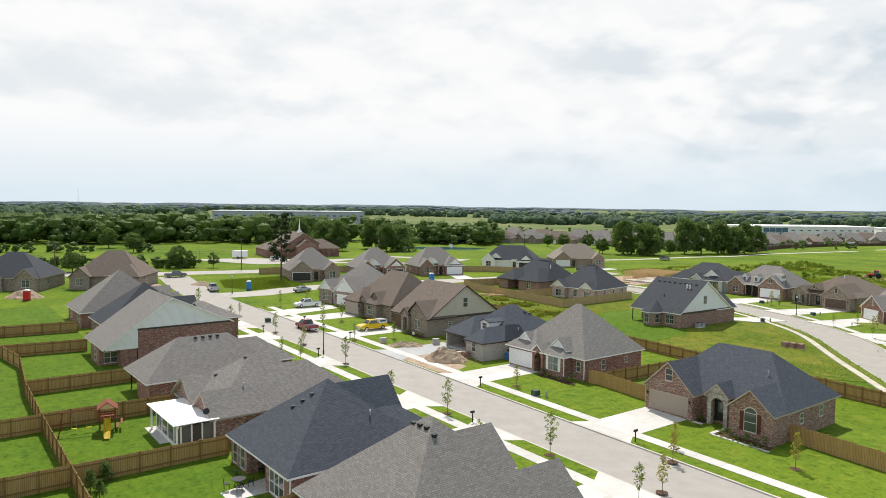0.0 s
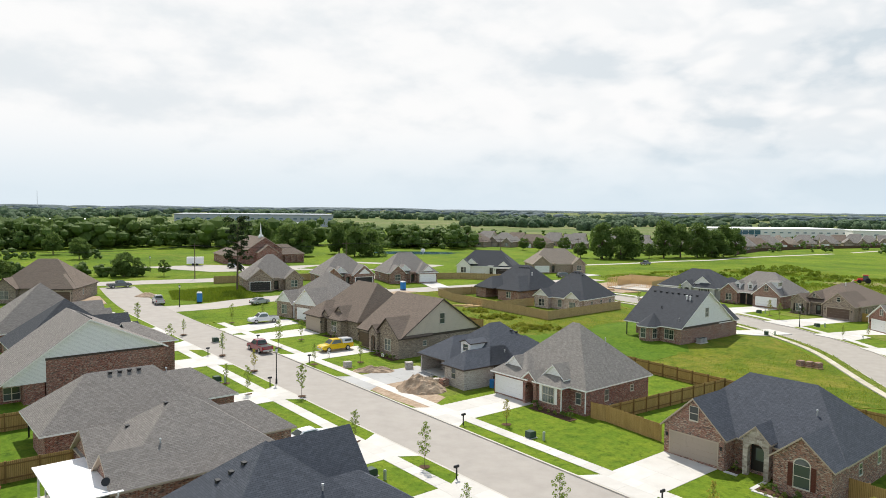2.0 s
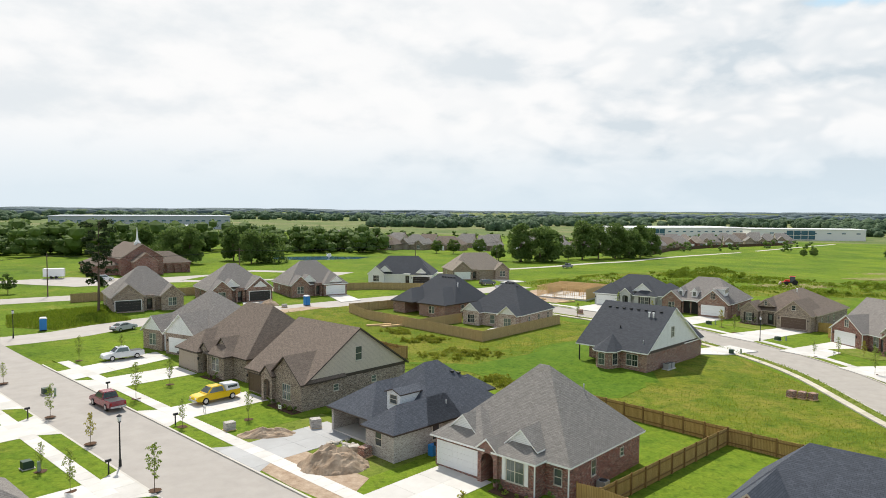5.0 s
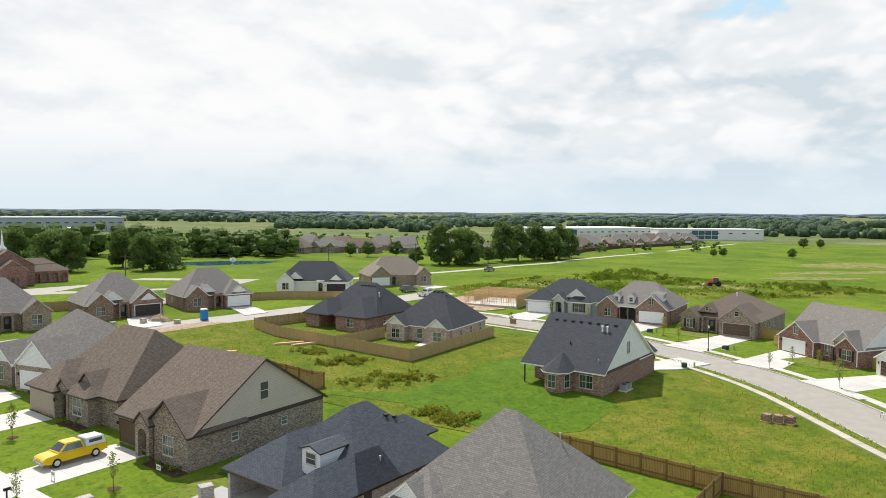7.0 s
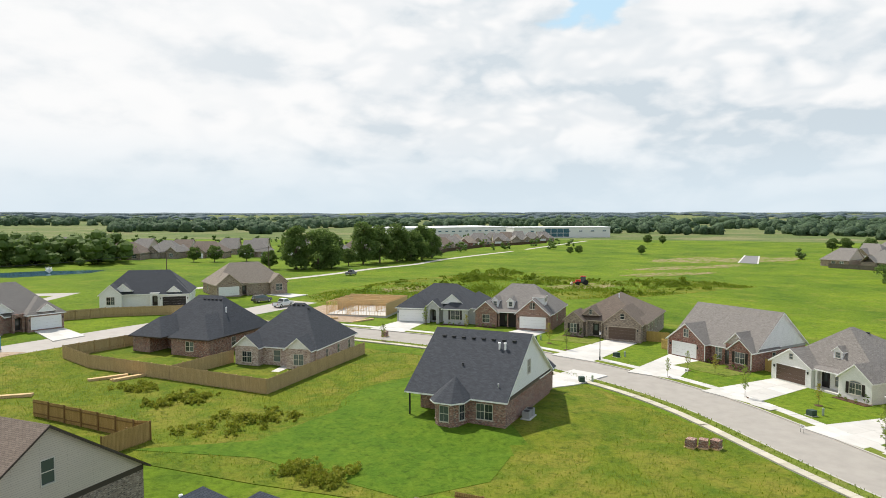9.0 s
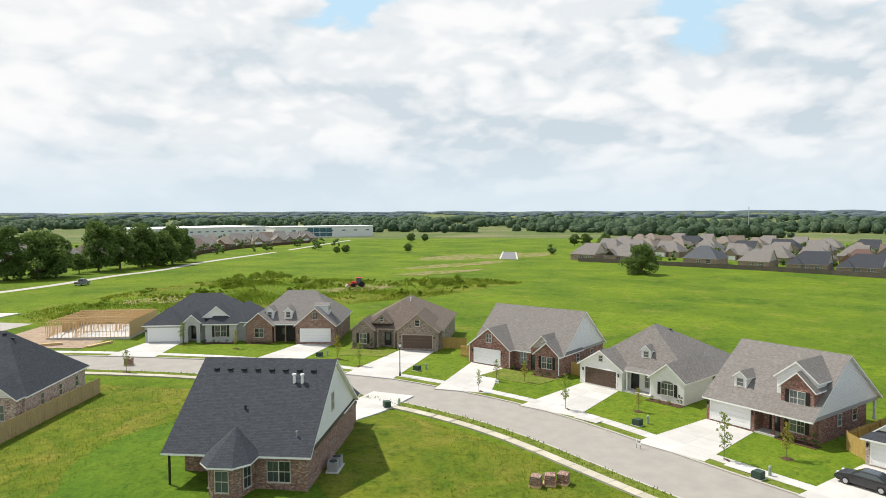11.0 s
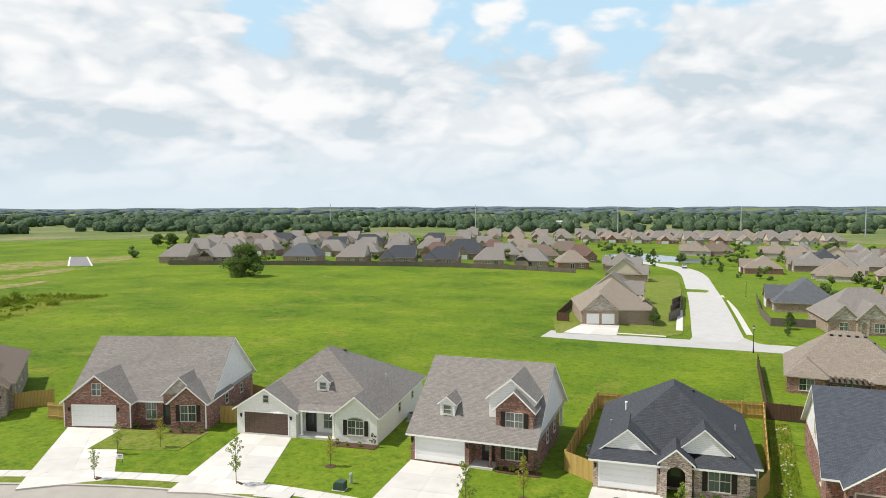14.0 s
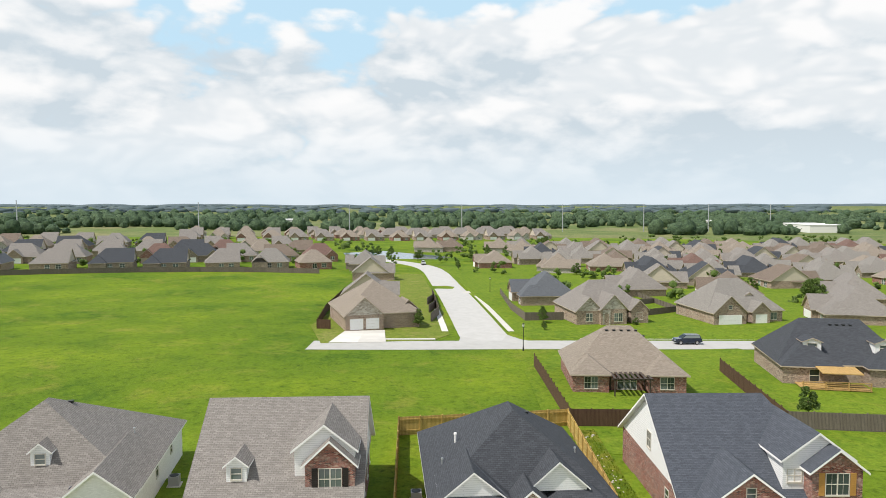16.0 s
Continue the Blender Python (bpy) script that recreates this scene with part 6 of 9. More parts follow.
fence([local(93.41, 153.57, -87.2, -0.2, 2.0), local(93.41, 153.57, -87.2, -3.6, 2.6)], "fence_new", NEWF)
fence([local(88.0, 174.0, -57, 14.7, 3.0), local(88.0, 174.0, -57, 18.6, 3.4)], "fence_new", NEWF)
fence([local(93.41, 153.57, -87.2, 15.3, 3.2), local(93.41, 153.57, -87.2, 18.4, 3.4)], "fence_new", NEWF)
fence([local(93.41, 153.57, -87.2, 15.4, 13.0), local(94.38, 135.30, -96.7, 0.0, 10.0)], "fence_new", NEWF)
fence([local(85.22, 100.41, -100.9, 12.8, 1.2), (86.4, 86.0), (108.7, 79.2), (110.2, 97.6), (88.6, 102.6), local(85.22, 100.41, -100.9, -0.1, 0.9)], "fence_new", NEWF)
fence([(138.0, 70.6), (108.6, 78.9), (106.7, 72.4), (102.0, 56.5)], "fence_dark", "dark stained board fence round a garden")
fence([(128.4, 44.9), (102.0, 56.5)], "fence_dark", "dark stained board fence round a garden")
fence([(102.0, 56.5), (98.0, 46.5), (93, 34)], "fence_old", "weathered grey board fence")
fence([(308, 86), (316, 106), (321, 130), (322, 152), (319, 182), (314, 210), (305, 256)], "fence_old", "long weathered fence along the pasture", rails=0, step=6.0)
fence([(168, 384), (181, 396), (214, 438), (266, 482), (348, 512)], "fence_dark", "long brown fence round the far estate", rails=0, step=12.0)
fence([(180, 96.5), (181, 99), (205, 94.5), (245, 84.5)], "fence_dark", "dark board fence beside the corner house", rails=0)
for x, y in ((195, 69.8), (209, 66.6), (223, 63.4)):
    fence([(x - 10, y + 4.5), (x, y), (x + 13, y - 2.8)], "fence_old", "weathered grey fence of a side garden", rails=0)
for x, y in ((196, 22), (180, 26)):
    fence([(x, y), (x + 4, y - 12), (x + 20, y - 16)], "fence_old", "weathered grey fence of a side garden", rails=0)

fence([(232, 41), (199, 50.5), (181.5, 54), (180, 45.5)], "fence_old", "weathered grey fence round a corner garden", rails=0)

# ---- houses of the eastern streets and far rows ----


def house_rear_pergola():
    h = House("brick_house", 128.8, 54.4, 71, "red brick house with pale brown hipped roof and garden pergola", "brick_red", "roof_tan", "trim_tan")
    h.vol(0, 14.4, -2.0, 10.5, 2.8, "x", "hh", 0.76, hs=0.9)
    h.vol(0, 4.8, 5, 12.0, 2.8, "y", "gh", 0.72)
    h.vol(9.8, 14.4, 5, 12.0, 2.8, "y", "gh", 0.72)
    h.window("b", 2.4, 12.0, 0.8, 1.7, 1.5, "double_grid")
    h.window("b", 12.1, 12.0, 0.8, 1.7, 1.5, "double_grid")
    h.window("b", 7.2, 10.5, 0.4, 2.4, 2.0, "triple")
    h.vents([(4.0 + k * 1.0, 5.0, 6.7) for k in range(6)])
    return h


def house_rear_deck():
    h = House("brick_house", 125.6, 19.6, 64, "brown brick house with charcoal roof, dormers and timber deck", "brick_tan", "roof_dark", "trim_tan")
    h.vol(0, 17.0, 0, 13.0, 3.0, "x", "hh", 0.78, hs=0.7)
    h.vol(9.5, 17.0, 6, 15.0, 3.0, "y", "gh", 0.74)
    h.vol(0, 6.0, 6, 15.0, 3.0, "y", "gh", 0.74)
    h.dormer(3.2, 12.2, 4.4, 2.4, 1.3, 0.5, 3, "siding_white", face="b")
    h.dormer(12.5, 12.2, 4.4, 2.4, 1.3, 0.5, 3, "siding_white", face="b")
    h.window("b", 3, 15.0, 0.8, 1.6, 1.5, "double_grid")
    h.window("b", 13, 15.0, 0.8, 1.2, 1.6)
    h.vents([(6.0 + k * 0.9, 7.5, 7.6) for k in range(4)])
    deck = box_bm(7.0, 15.5, 15.0, 18.4, 0.5, 0.62)
    part("deck", deck, "fence", h.root)
    for x in (7.1, 9.8, 12.6, 15.4):
        part("deck_post", box_bm(x - 0.07, x + 0.07, 18.2, 18.34, -0.3, 1.55), "fence", h.root)
    for z in (0.85, 1.1, 1.35, 1.55):
        part("deck_rail", box_bm(7.0, 15.5, 18.24, 18.3, z - 0.04, z + 0.04), "fence", h.root)
    part("deck_roof", shell_roof([[(8.0, 18.2, 2.7), (8.0, 15.0, 3.0), (13.0, 15.0, 3.0), (13.0, 18.2, 2.7)]], 0.12, None), ["fence", "fence"], h.root)
    return h


house_rear_pergola()
house_rear_deck()


def corner_gables():
    h = House("brick_house", 176.2, 94.0, -88, "tan brick house with pale brown roof and stone garage gable", "brick_tan", "roof_tan", "trim_tan")
    h.vol(0, 15.6, 2, 20, 3.0, "y", "hh", 0.72)
    h.vol(0, 7.6, 0, 8, 3.0, "y", "gg", 0.9, gable="stone")
    h.vol(11.6, 16.0, 4, 9, 3.0, "y", "gg", 0.9)
    h.garage(2.2, 0, 2.6, mat="door_white")
    h.garage(5.4, 0, 2.6, mat="door_white")
    h.door(9.0, 3.9)
    h.window("f", 13.8, 4, 0.8, 1.5, 1.5, "double_grid")
    return h


corner_gables()
drive([(164.6, 98.6), (162.8, 88.6), (175.8, 86.3), (176.2, 94.2)])


def street_corner_house(name, x, y, deg, label, wall, roof):
    """Front with a double gable of stone and brick and a small side gable."""
    h = House(name, x, y, deg, label, wall, roof, "trim_tan")
    h.vol(0, 16.0, 2.4, 16.0, 3.0, "x", "hh", 0.80, hs=0.85)
    h.vol(0, 5.6, 0.4, 8, 3.0, "y", "gg", 1.0, 0.35, gable="stone")
    h.vol(5.0, 10.6, -0.6, 8, 3.4, "y", "gg", 1.05, 0.35, gable="stone")
    h.vol(12.2, 16.0, 0.8, 6, 3.0, "y", "gg", 1.0, 0.3)
    h.arch(6.2, -0.7, 1.6, 3.2, 1.0, 2.6, 0.4, "stone", 0.5)
    h.window("f", 2.8, 0.4, 0.8, 1.4, 1.6, "double_grid")
    h.window("f", 8.8, -0.6, 0.8, 1.8, 1.7, "double_grid")
    h.window("f", 14.1, 0.8, 0.8, 1.3, 1.5)
    h.door(11.4, 2.38)
    return h


street_corner_house("brick_house", 172.6, 46.0, -98, "tan brick house with stone gables and grey-brown roof", "brick_tan", "roof_taupe")
h = House("brick_house", 164.6, 18.5, -98, "brick house with wide grey roof and garage gable", "brick_tan", "roof_grey", "trim_tan")
h.vol(0, 17.0, 2.4, 17.0, 3.0, "x", "hh", 0.82, hs=0.85)
h.vol(0, 7.2, 0, 8, 3.0, "y", "gg", 0.92, 0.35)
h.vol(9.0, 13.0, 0.6, 8, 3.0, "y", "gg", 0.92, 0.35)
h.garage(3.6, 0)
h.garage(11.0, 0.6, 2.6)
h.window("f", 3.6, 0, 3.7, 0.8, 0.7)
h.window("f", 15.0, 2.4, 0.8, 1.4, 1.5, "double")
h.dormer(11.0, 5.4, 4.9, 1.5, 0.9, 0.5, 2.6, "siding_tan")


def far_template(k):
    """One of several simpler houses for the far rows."""
    r = random.Random(100 + k)
    roof = ["roof_taupe", "roof_grey", "roof_tan", "roof_dark", "roof_slate", "roof_red", "roof_brown", "roof_tan"][k]
    wall = ["brick_tan", "brick_brown", "brick_red", "brick_brown", "brick_tan", "brick_red", "brick_tan", "brick_grey"][k]
    words = ["grey-brown roof", "weathered grey hipped roof", "tan roof and front gable", "charcoal roof", "blue-grey roof", "red-brown roof", "brown roof and front gable", "tan hipped roof"][k]
    h = House("suburban_house", 0, -5000 - 40 * k, 0, "far brick house with " + words, wall, roof, "trim_tan", group="far rows of suburban houses")
    w, d = r.uniform(12.5, 15.5), r.uniform(11.5, 13.5)
    h.vol(-w / 2, w / 2, -d / 2, d / 2, 3.0, "x", "hh" if k % 3 else "gh", r.uniform(0.68, 0.85), hs=0.85, gable="siding_tan")
    h.vol(-w / 2, -w / 2 + 6.2, -d / 2 - 2, 0, 3.0, "y", "gg", 0.9)
    h.vol(w / 2 - 5, w / 2, -d / 2 - 1.2, 0, 3.0, "y", "gg" if k % 2 else "hg", 0.9)
    if k % 2:
        h.vol(w / 2 - 6, w / 2, 5.0, d / 2 + 2, 3.0, "y", "gg" if k in (1, 5) else "gh", 0.9, gable="siding_tan")
    gd = relief(bmesh.new(), [-2.5, -1.25, 0, 1.25, 2.5], [0.1, 0.6, 1.15, 1.7, 2.25], lambda i, j: 0.03 + 0.02 * ((i + j) % 2), 0.02)
    part("garage_door", gd, ["door_white", "door_tan", "door_white", "door_white"][k % 4], h.root).location = (-w / 2 + 3.1, -d / 2 - 2, 0)

    def simple_window(face, a_, c, z, ww, hh):
        fr, pn, nx = window_meshes(ww, hh, "double", "trim_white")
        key = ("far", ww, hh)
        if key not in CACHE:
            bm = bmesh.new()
            bm.from_mesh(fr)
            for f in bm.faces:
                f.material_index = 0
            for v in add_box(bm, -ww / 2, ww / 2, -0.02, 0.03, 0, hh, 1):
                pass
            CACHE[key] = mesh_of("window", bm, ["trim_white", "glass"])
        part("window", CACHE[key], None, h.root).matrix_local = h.at(face, a_, c, z)
    simple_window("f", w / 2 - 2.5, -d / 2 - 1.2, 0.8, 1.6, 1.5)
    simple_window("b", -w / 4, d / 2, 0.8, 1.8, 1.5)
    simple_window("b", 0.5, d / 2, 0.4, 1.6, 1.9)
    return h


FAR = [far_template(k).root for k in range(8)]
random.seed(11)
PLACES = []


def far_house(x, y, deg, k=None):
    for px, py in PLACES:
        if (px - x) ** 2 + (py - y) ** 2 < 14.5 ** 2:
            return
    PLACES.append((x, y))
    k = random.choice((0, 0, 1, 2, 3, 3, 6, 6, 7, 0, 1, 5)) if k is None else k
    copy_thing(FAR[k], pose(x, y, gz(x, y) + 0.1, 0, 0, deg))


for p in ((118, 62), (122, 30), (184, 86), (181, 38), (174, 9), (262, 22), (245, 40), (262, 0), (275, 30)):
    PLACES.append(p)
# row behind the pasture: their gardens face it
for i, y in enumerate((258, 240, 207, 184, 163, 143, 122, 103, 86)):
    far_house((319, 321, 336, 338, 338, 337, 336, 334, 330)[i] + random.uniform(-1.5, 1.5), y, 90 + random.uniform(-4, 4), (0, 1, 4, 0, 3, 3, 0, 1, 2)[i])
for i in range(12):
    far_house(372 + random.uniform(-2, 2), 272 - i * 17.5, -90)
    far_house(408 + random.uniform(-2, 2), 285 - i * 18, 90)
    far_house(448 + random.uniform(-2, 2), 290 - i * 18, -90)
for i in range(9):
    far_house(486 + random.uniform(-3, 3), 300 - i * 19, 90)
# corner and north side of the far street
for x, y, dg in ((222, 82, -12), (285, 70, -12), (322, 66, -12)):
    far_house(x, y, dg, 0 if x < 300 else 1)
# older houses: the nearest set one by one, then in rows
for x, y, dg, k in ((211, 36, 168, 4), (220, 3, 168, 0), (161, -14, 152, 0), (278, -57, 160, 5), (322, 10, 170, 2), (338, -14, 170, 1), (203, -16, 150, 6), (184, -38, 150, 0), (150, -42, 155, 3), (170, -62, 150, 0)):
    far_house(x, y, dg, k)
for r in range(8):
    for c in range(14):
        x = 238 + r * 27 - c * 6 + (8 if c % 2 else 0)
        y = -14 + r * 4 - c * 19 + random.uniform(-2.5, 2.5)
        if math.hypot(x - 370, y - 40) < 62 or y > 20:
            continue
        far_house(x + random.uniform(-2, 2), y, (160 if r % 2 else -20) + random.uniform(-6, 6))
# long uniform rows in front of the woods
for r in range(3):
    for c in range(15):
        far_house(560 + r * 34 + random.uniform(-3, 3) - abs(c - 6) * 2, 150 - c * 18.5, 90 if r % 2 else -90, random.choice((0, 0, 2, 7)))
# the estate beyond the trees to the north, behind its fence
for r in range(4):
    for c in range(19):
        x = 16 + c * 19.5 + (9 if r % 2 else 0)
        edge = 402 if x < 178 else 402 + (x - 178) * 0.98 if x < 262 else 484 + (x - 262) * 0.36
        if x > 372 or len(PLACES) > 262:
            continue
        far_house(x + random.uniform(-3, 3), edge + 16 + r * 29 + random.uniform(-3, 3), (150 if r % 2 else -30) + random.uniform(-8, 8), random.choice((0, 1, 0, 6, 2, 0)))
for ob in FAR:
    for o in (*ob.children_recursive, ob):
        bpy.data.objects.remove(o)

# ---- plants ----


def quads_mesh(name, v, mats, per=4):
    """A mesh of separate quads from an array of corners."""
    n = len(v) // per
    me = bpy.data.meshes.new(name)
    me.vertices.add(len(v))
    me.vertices.foreach_set("co", np.asarray(v, np.float32).ravel())
    me.loops.add(len(v))
    me.loops.foreach_set("vertex_index", np.arange(len(v), dtype=np.int32))
    me.polygons.add(n)
    me.polygons.foreach_set("loop_start", np.arange(0, len(v), per, dtype=np.int32))
    me.polygons.foreach_set("loop_total", np.full(n, per, np.int32))
    me.update()
    me.validate()
    for m_ in mats:
        me.materials.append(MAT[m_])
    return me


RNG = np.random.default_rng(5)


def leaf_quads(pos, size, flat=0.0):
    """Leaf quads at given places with random turns."""
    n = len(pos)
    a = RNG.normal(size=(n, 3))
    a /= np.linalg.norm(a, axis=1)[:, None]
    b = np.cross(a, RNG.normal(size=(n, 3)))
    b /= np.linalg.norm(b, axis=1)[:, None]
    s = (size * RNG.uniform(0.6, 1.3, n))[:, None]
    a, b = a * s * 0.5, b * s * 0.36
    return np.stack([pos - a, pos + b * 0.9, pos + a, pos - b * 0.9], 1).reshape(-1, 3)


def crown_points(n, blobs):
    """Points near the outsides of many blobs: (x, y, z, radius)."""
    blobs = np.array(blobs)
    w = blobs[:, 3] ** 2
    k = RNG.choice(len(blobs), n, p=w / w.sum())
    d = RNG.normal(size=(n, 3))
    d /= np.linalg.norm(d, axis=1)[:, None]
    d[:, 2] = np.where(d[:, 2] < -0.7, -d[:, 2] * 0.5, d[:, 2])
    r = blobs[k, 3] * RNG.uniform(0.62, 1.05, n)
    return blobs[k, :3] + d * r[:, None] * np.array([1, 1, 0.82])


def blobs_for(h, r, base, n, seed):
    g_ = np.random.default_rng(seed)
    out = []
    for _ in range(n):
        a, q = g_.uniform(0, 2 * math.pi), math.sqrt(g_.uniform(0, 1))
        z = g_.uniform(base, h)
        f = math.sin(math.pi * (0.24 + 0.66 * (z - base) / (h - base)))
        out.append((math.cos(a) * q * r * f, math.sin(a) * q * r * f, z, g_.uniform(0.2, 0.4) * r))
    return out


def tree(name, h, r, base, leaves, size, seed, mat, label, category="tree", trunk_r=None, nb=26, group=""):
    root = empty(name, Matrix(), label, category, group)
    bl = blobs_for(h - r * 0.25, r * 0.8, base + r * 0.2, nb, seed)
    tr = bmesh.new()
    tr_r = trunk_r or h * 0.022
    rr = random.Random(seed)
    add_cyl(tr, (0, 0, -0.3), (rr.uniform(-0.1, 0.1), 0, base + (h - base) * 0.45), tr_r, tr_r * 0.55, 8)
    for bx, by, bz, br in bl[: 7 if h > 5 else 4]:
        z0 = base + (bz - base) * 0.35
        add_cyl(tr, (0, 0, z0), (bx * 0.85, by * 0.85, bz), tr_r * 0.45, tr_r * 0.14, 5)
    part("trunk", tr, "bark", root)
    ob = new("crown", quads_mesh("crown", leaf_quads(crown_points(leaves, bl), size), [mat]))
    ob.parent = root
    return root


def set_tree(t, x, y, rot=0.0, s=1.0, lift=0.1):
    t.matrix_basis = pose(x, y, gz(x, y) + lift, 0, 0, rot) @ Matrix.Diagonal((s, s, s, 1))
    return t


def again(t, x, y, rot=0.0, s=1.0, lift=0.1):
    o = copy_thing(t, pose(x, y, gz(x, y) + lift, 0, 0, rot))
    o.scale = (s, s, s)
    return o


def slender(h, r, base, leaves, seed, mat, label):
    """A young upright tree: thin stem, rising twigs and a loose narrow crown."""
    root = empty("sapling", Matrix(), label, "tree", "young street trees")
    rr = random.Random(seed)
    bm, bl = bmesh.new(), []
    add_cyl(bm, (0, 0, -0.3), (0.03, 0.02, h * 0.93), 0.032, 0.008, 6)
    n_ = 22
    for k in range(n_):
        t = k / (n_ - 1)
        z = base + (h - base) * t * 0.93
        q = r * (0.35 + 0.65 * math.sin(math.pi * min(1, 0.22 + 0.8 * t))) * rr.uniform(0.45, 1.0)
        a = k * 2.4 + rr.uniform(-0.4, 0.4)
        tip = (math.cos(a) * q, math.sin(a) * q, z + q * 0.9)
        add_cyl(bm, (0, 0, z - 0.1), tip, 0.009, 0.004, 4)
        bl += [(tip[0], tip[1], tip[2], rr.uniform(0.10, 0.2) * (r / 0.5)), (tip[0] * 0.5, tip[1] * 0.5, z + q * 0.4, 0.12)]
    part("trunk", bm, "bark", root)
    new("crown", quads_mesh("crown", leaf_quads(crown_points(leaves, bl), 0.13), [mat])).parent = root
    return root


# street saplings, staked young trees on the verges and lawns
random.seed(21)
sap = [slender(3.5, 0.55, 0.9, 760, 31, "leaf_young", "slender young street tree with pale green leaves"),
       slender(4.0, 0.62, 1.0, 820, 32, "leaf_young", "slender young street tree with bright green leaves"),
       slender(3.2, 0.5, 0.8, 560, 33, "leaf_yellow", "slender young street tree with yellowing leaves"),
       slender(2.8, 0.45, 0.8, 300, 34, "leaf_young", "sparse young street tree with few leaves")]
SAPS = [(9.8, 89.5, 2), (23.4, 68.2, 2), (10.5, 65.4, 1), (3.7, 67.0, 3), (22.0, 64.5, 2), (33.2, 63.6, 2), (18.8, 57.5, 2), (0.7, 77.3, 1), (-39.5, 134.4, 3), (-29.0, 119.8, 1), (-22.3, 110.9, 2), (-13.9, 99.0, 0),
        (-24.3, 104.2, 3), (-20.5, 99.7, 1), (-37.1, 120.7, 1), (-51.0, 144.1, 0), (-6.2, 83.7, 0), (-14.7, 115.2, 3), (-8.2, 117.0, 3), (-19.3, 132.3, 0), (-21.9, 126.2, 1), (-29.0, 147.5, 1), (-34.5, 146.5, 1),
        (80.6, 141.9, 3), (88.9, 140.6, 2), (81.3, 129.8, 1), (86.5, 123.3, 2), (77.0, 110.4, 1), (81.6, 106.2, 2), (80.5, 168.8, 2), (54.6, 182.0, 0), (69.8, 194.9, 1), (74.0, 186.0, 2), (79.6, 163.0, 1), (77.5, 95, 1), (72.6, 92, 2), (16.4, 56.0, 0), (86.5, 143.5, 3)]
seen_k = set()
for x, y, k in SAPS:
    s, rot = random.uniform(0.85, 1.15), random.uniform(0, 360)
    if k in seen_k:
        again(sap[k], x, y, rot, s)
    else:
        seen_k.add(k)
        set_tree(sap[k], x, y, rot, s)
    bm = bmesh.new()
    bmesh.ops.create_circle(bm, cap_ends=True, radius=0.55, segments=10)
    for v in bm.verts:
        v.co.x *= random.uniform(0.8, 1.15)
        v.co.y *= random.uniform(0.8, 1.15)
    o = tagged(part("mulch_ring", bm, "mulch", None), "dark mulch ring round a young tree", "mulch bed", "mulch rings")
    o.location = (x, y, gz(x, y) + LOT_Z + 0.03)

# shrubs in the front beds
shr = [tree("shrub", 0.9, 0.5, 0.05, 260, 0.12, 41, "leaf", "low rounded dark green shrub in a front bed", "shrub", 0.02, 10, "front bed shrubs"),
       tree("shrub", 1.5, 0.42, 0.05, 320, 0.12, 42, "leaf", "upright conical evergreen shrub in a front bed", "shrub", 0.02, 12, "front bed shrubs"),
       tree("shrub", 0.6, 0.42, 0.03, 200, 0.11, 43, "leaf_young", "low pale green shrub in a front bed", "shrub", 0.015, 10, "front bed shrubs")]
used = set()


def shrub(x, y, k, s=1.0):
    if k in used:
        again(shr[k], x, y, random.uniform(0, 360), s, 0.14)
    else:
        used.add(k)
        set_tree(shr[k], x, y, 0, s, 0.14)


def front_bed(x, y, deg, spans):
    """Mulch and shrubs along a house front: spans of local x at local y."""
    for a0, a1, b in spans:
        q = [local(x, y, deg, a, c) for a, c in ((a0, b), (a0, b - 1.3), (a1, b - 1.3), (a1, b))]
        sheet("planting_bed", q, LOT_Z + 0.05, "mulch", "dark mulch planting bed along a house front", "planting bed", kind="thing", skirt=0.1)
        n = max(2, int((a1 - a0) / 0.95))
        for k in range(n):
            px, py = local(x, y, deg, a0 + 0.4 + (a1 - a0 - 0.8) * k / max(1, n - 1), b - random.uniform(0.5, 0.9))
            shrub(px, py, 1 if k == n - 1 and random.random() < 0.7 else random.choice((0, 2, 2)), random.uniform(0.75, 1.2))


for (x, y), dg, sp in ((S1(50.0, 69.4), RIGHT, [(6.4, 7.4, 1.6), (10.0, 15.9, -0.7)]), (S1(74.9, 70.2), RIGHT, [(7.2, 13.4, -0.1)]), (S1(107.6, 70.6), RIGHT, [(6.8, 11.8, -0.1)]), (S1(125, 70.9), RIGHT, [(7.2, 11.2, 0.5)]),
                       ((66.2, 200.4), -44, [(9.4, 14.8, 0.2)]), ((77.9, 189.3), -50, [(0.2, 4.4, 0.5)]), ((88.0, 174.0), -57, [(0, 3.8, 0.3)]), ((93.41, 153.57), -87.2, [(7.2, 9.6, 1.3), (11.2, 15.0, 0.2)]),
                       ((94.38, 135.30), -96.7, [(10.6, 15.2, 0.0)]), ((89.32, 116.49), -103.1, [(8.0, 12.0, 1.1)]), ((85.22, 100.41), -100.9, [(7.9, 12.4, 0.2)])):
    front_bed(x, y, dg, sp)

# white gravel edging before the arched entry
gx, gy = S1(50.0, 69.4)
for a0, a1, b0, b1 in ((9.9, 16.2, -2.3, -1.95), (6.3, 7.5, -0.2, 0.2), (9.6, 10.0, -2.0, 0.6)):
    sheet("gravel_strip", [local(gx, gy, RIGHT, a, b) for a, b in ((a0, b0), (a1, b0), (a1, b1), (a0, b1))], LOT_Z + 0.07, "gravel_white", "white gravel strip edging a planting bed", "gravel", kind="thing", skirt=0.1)
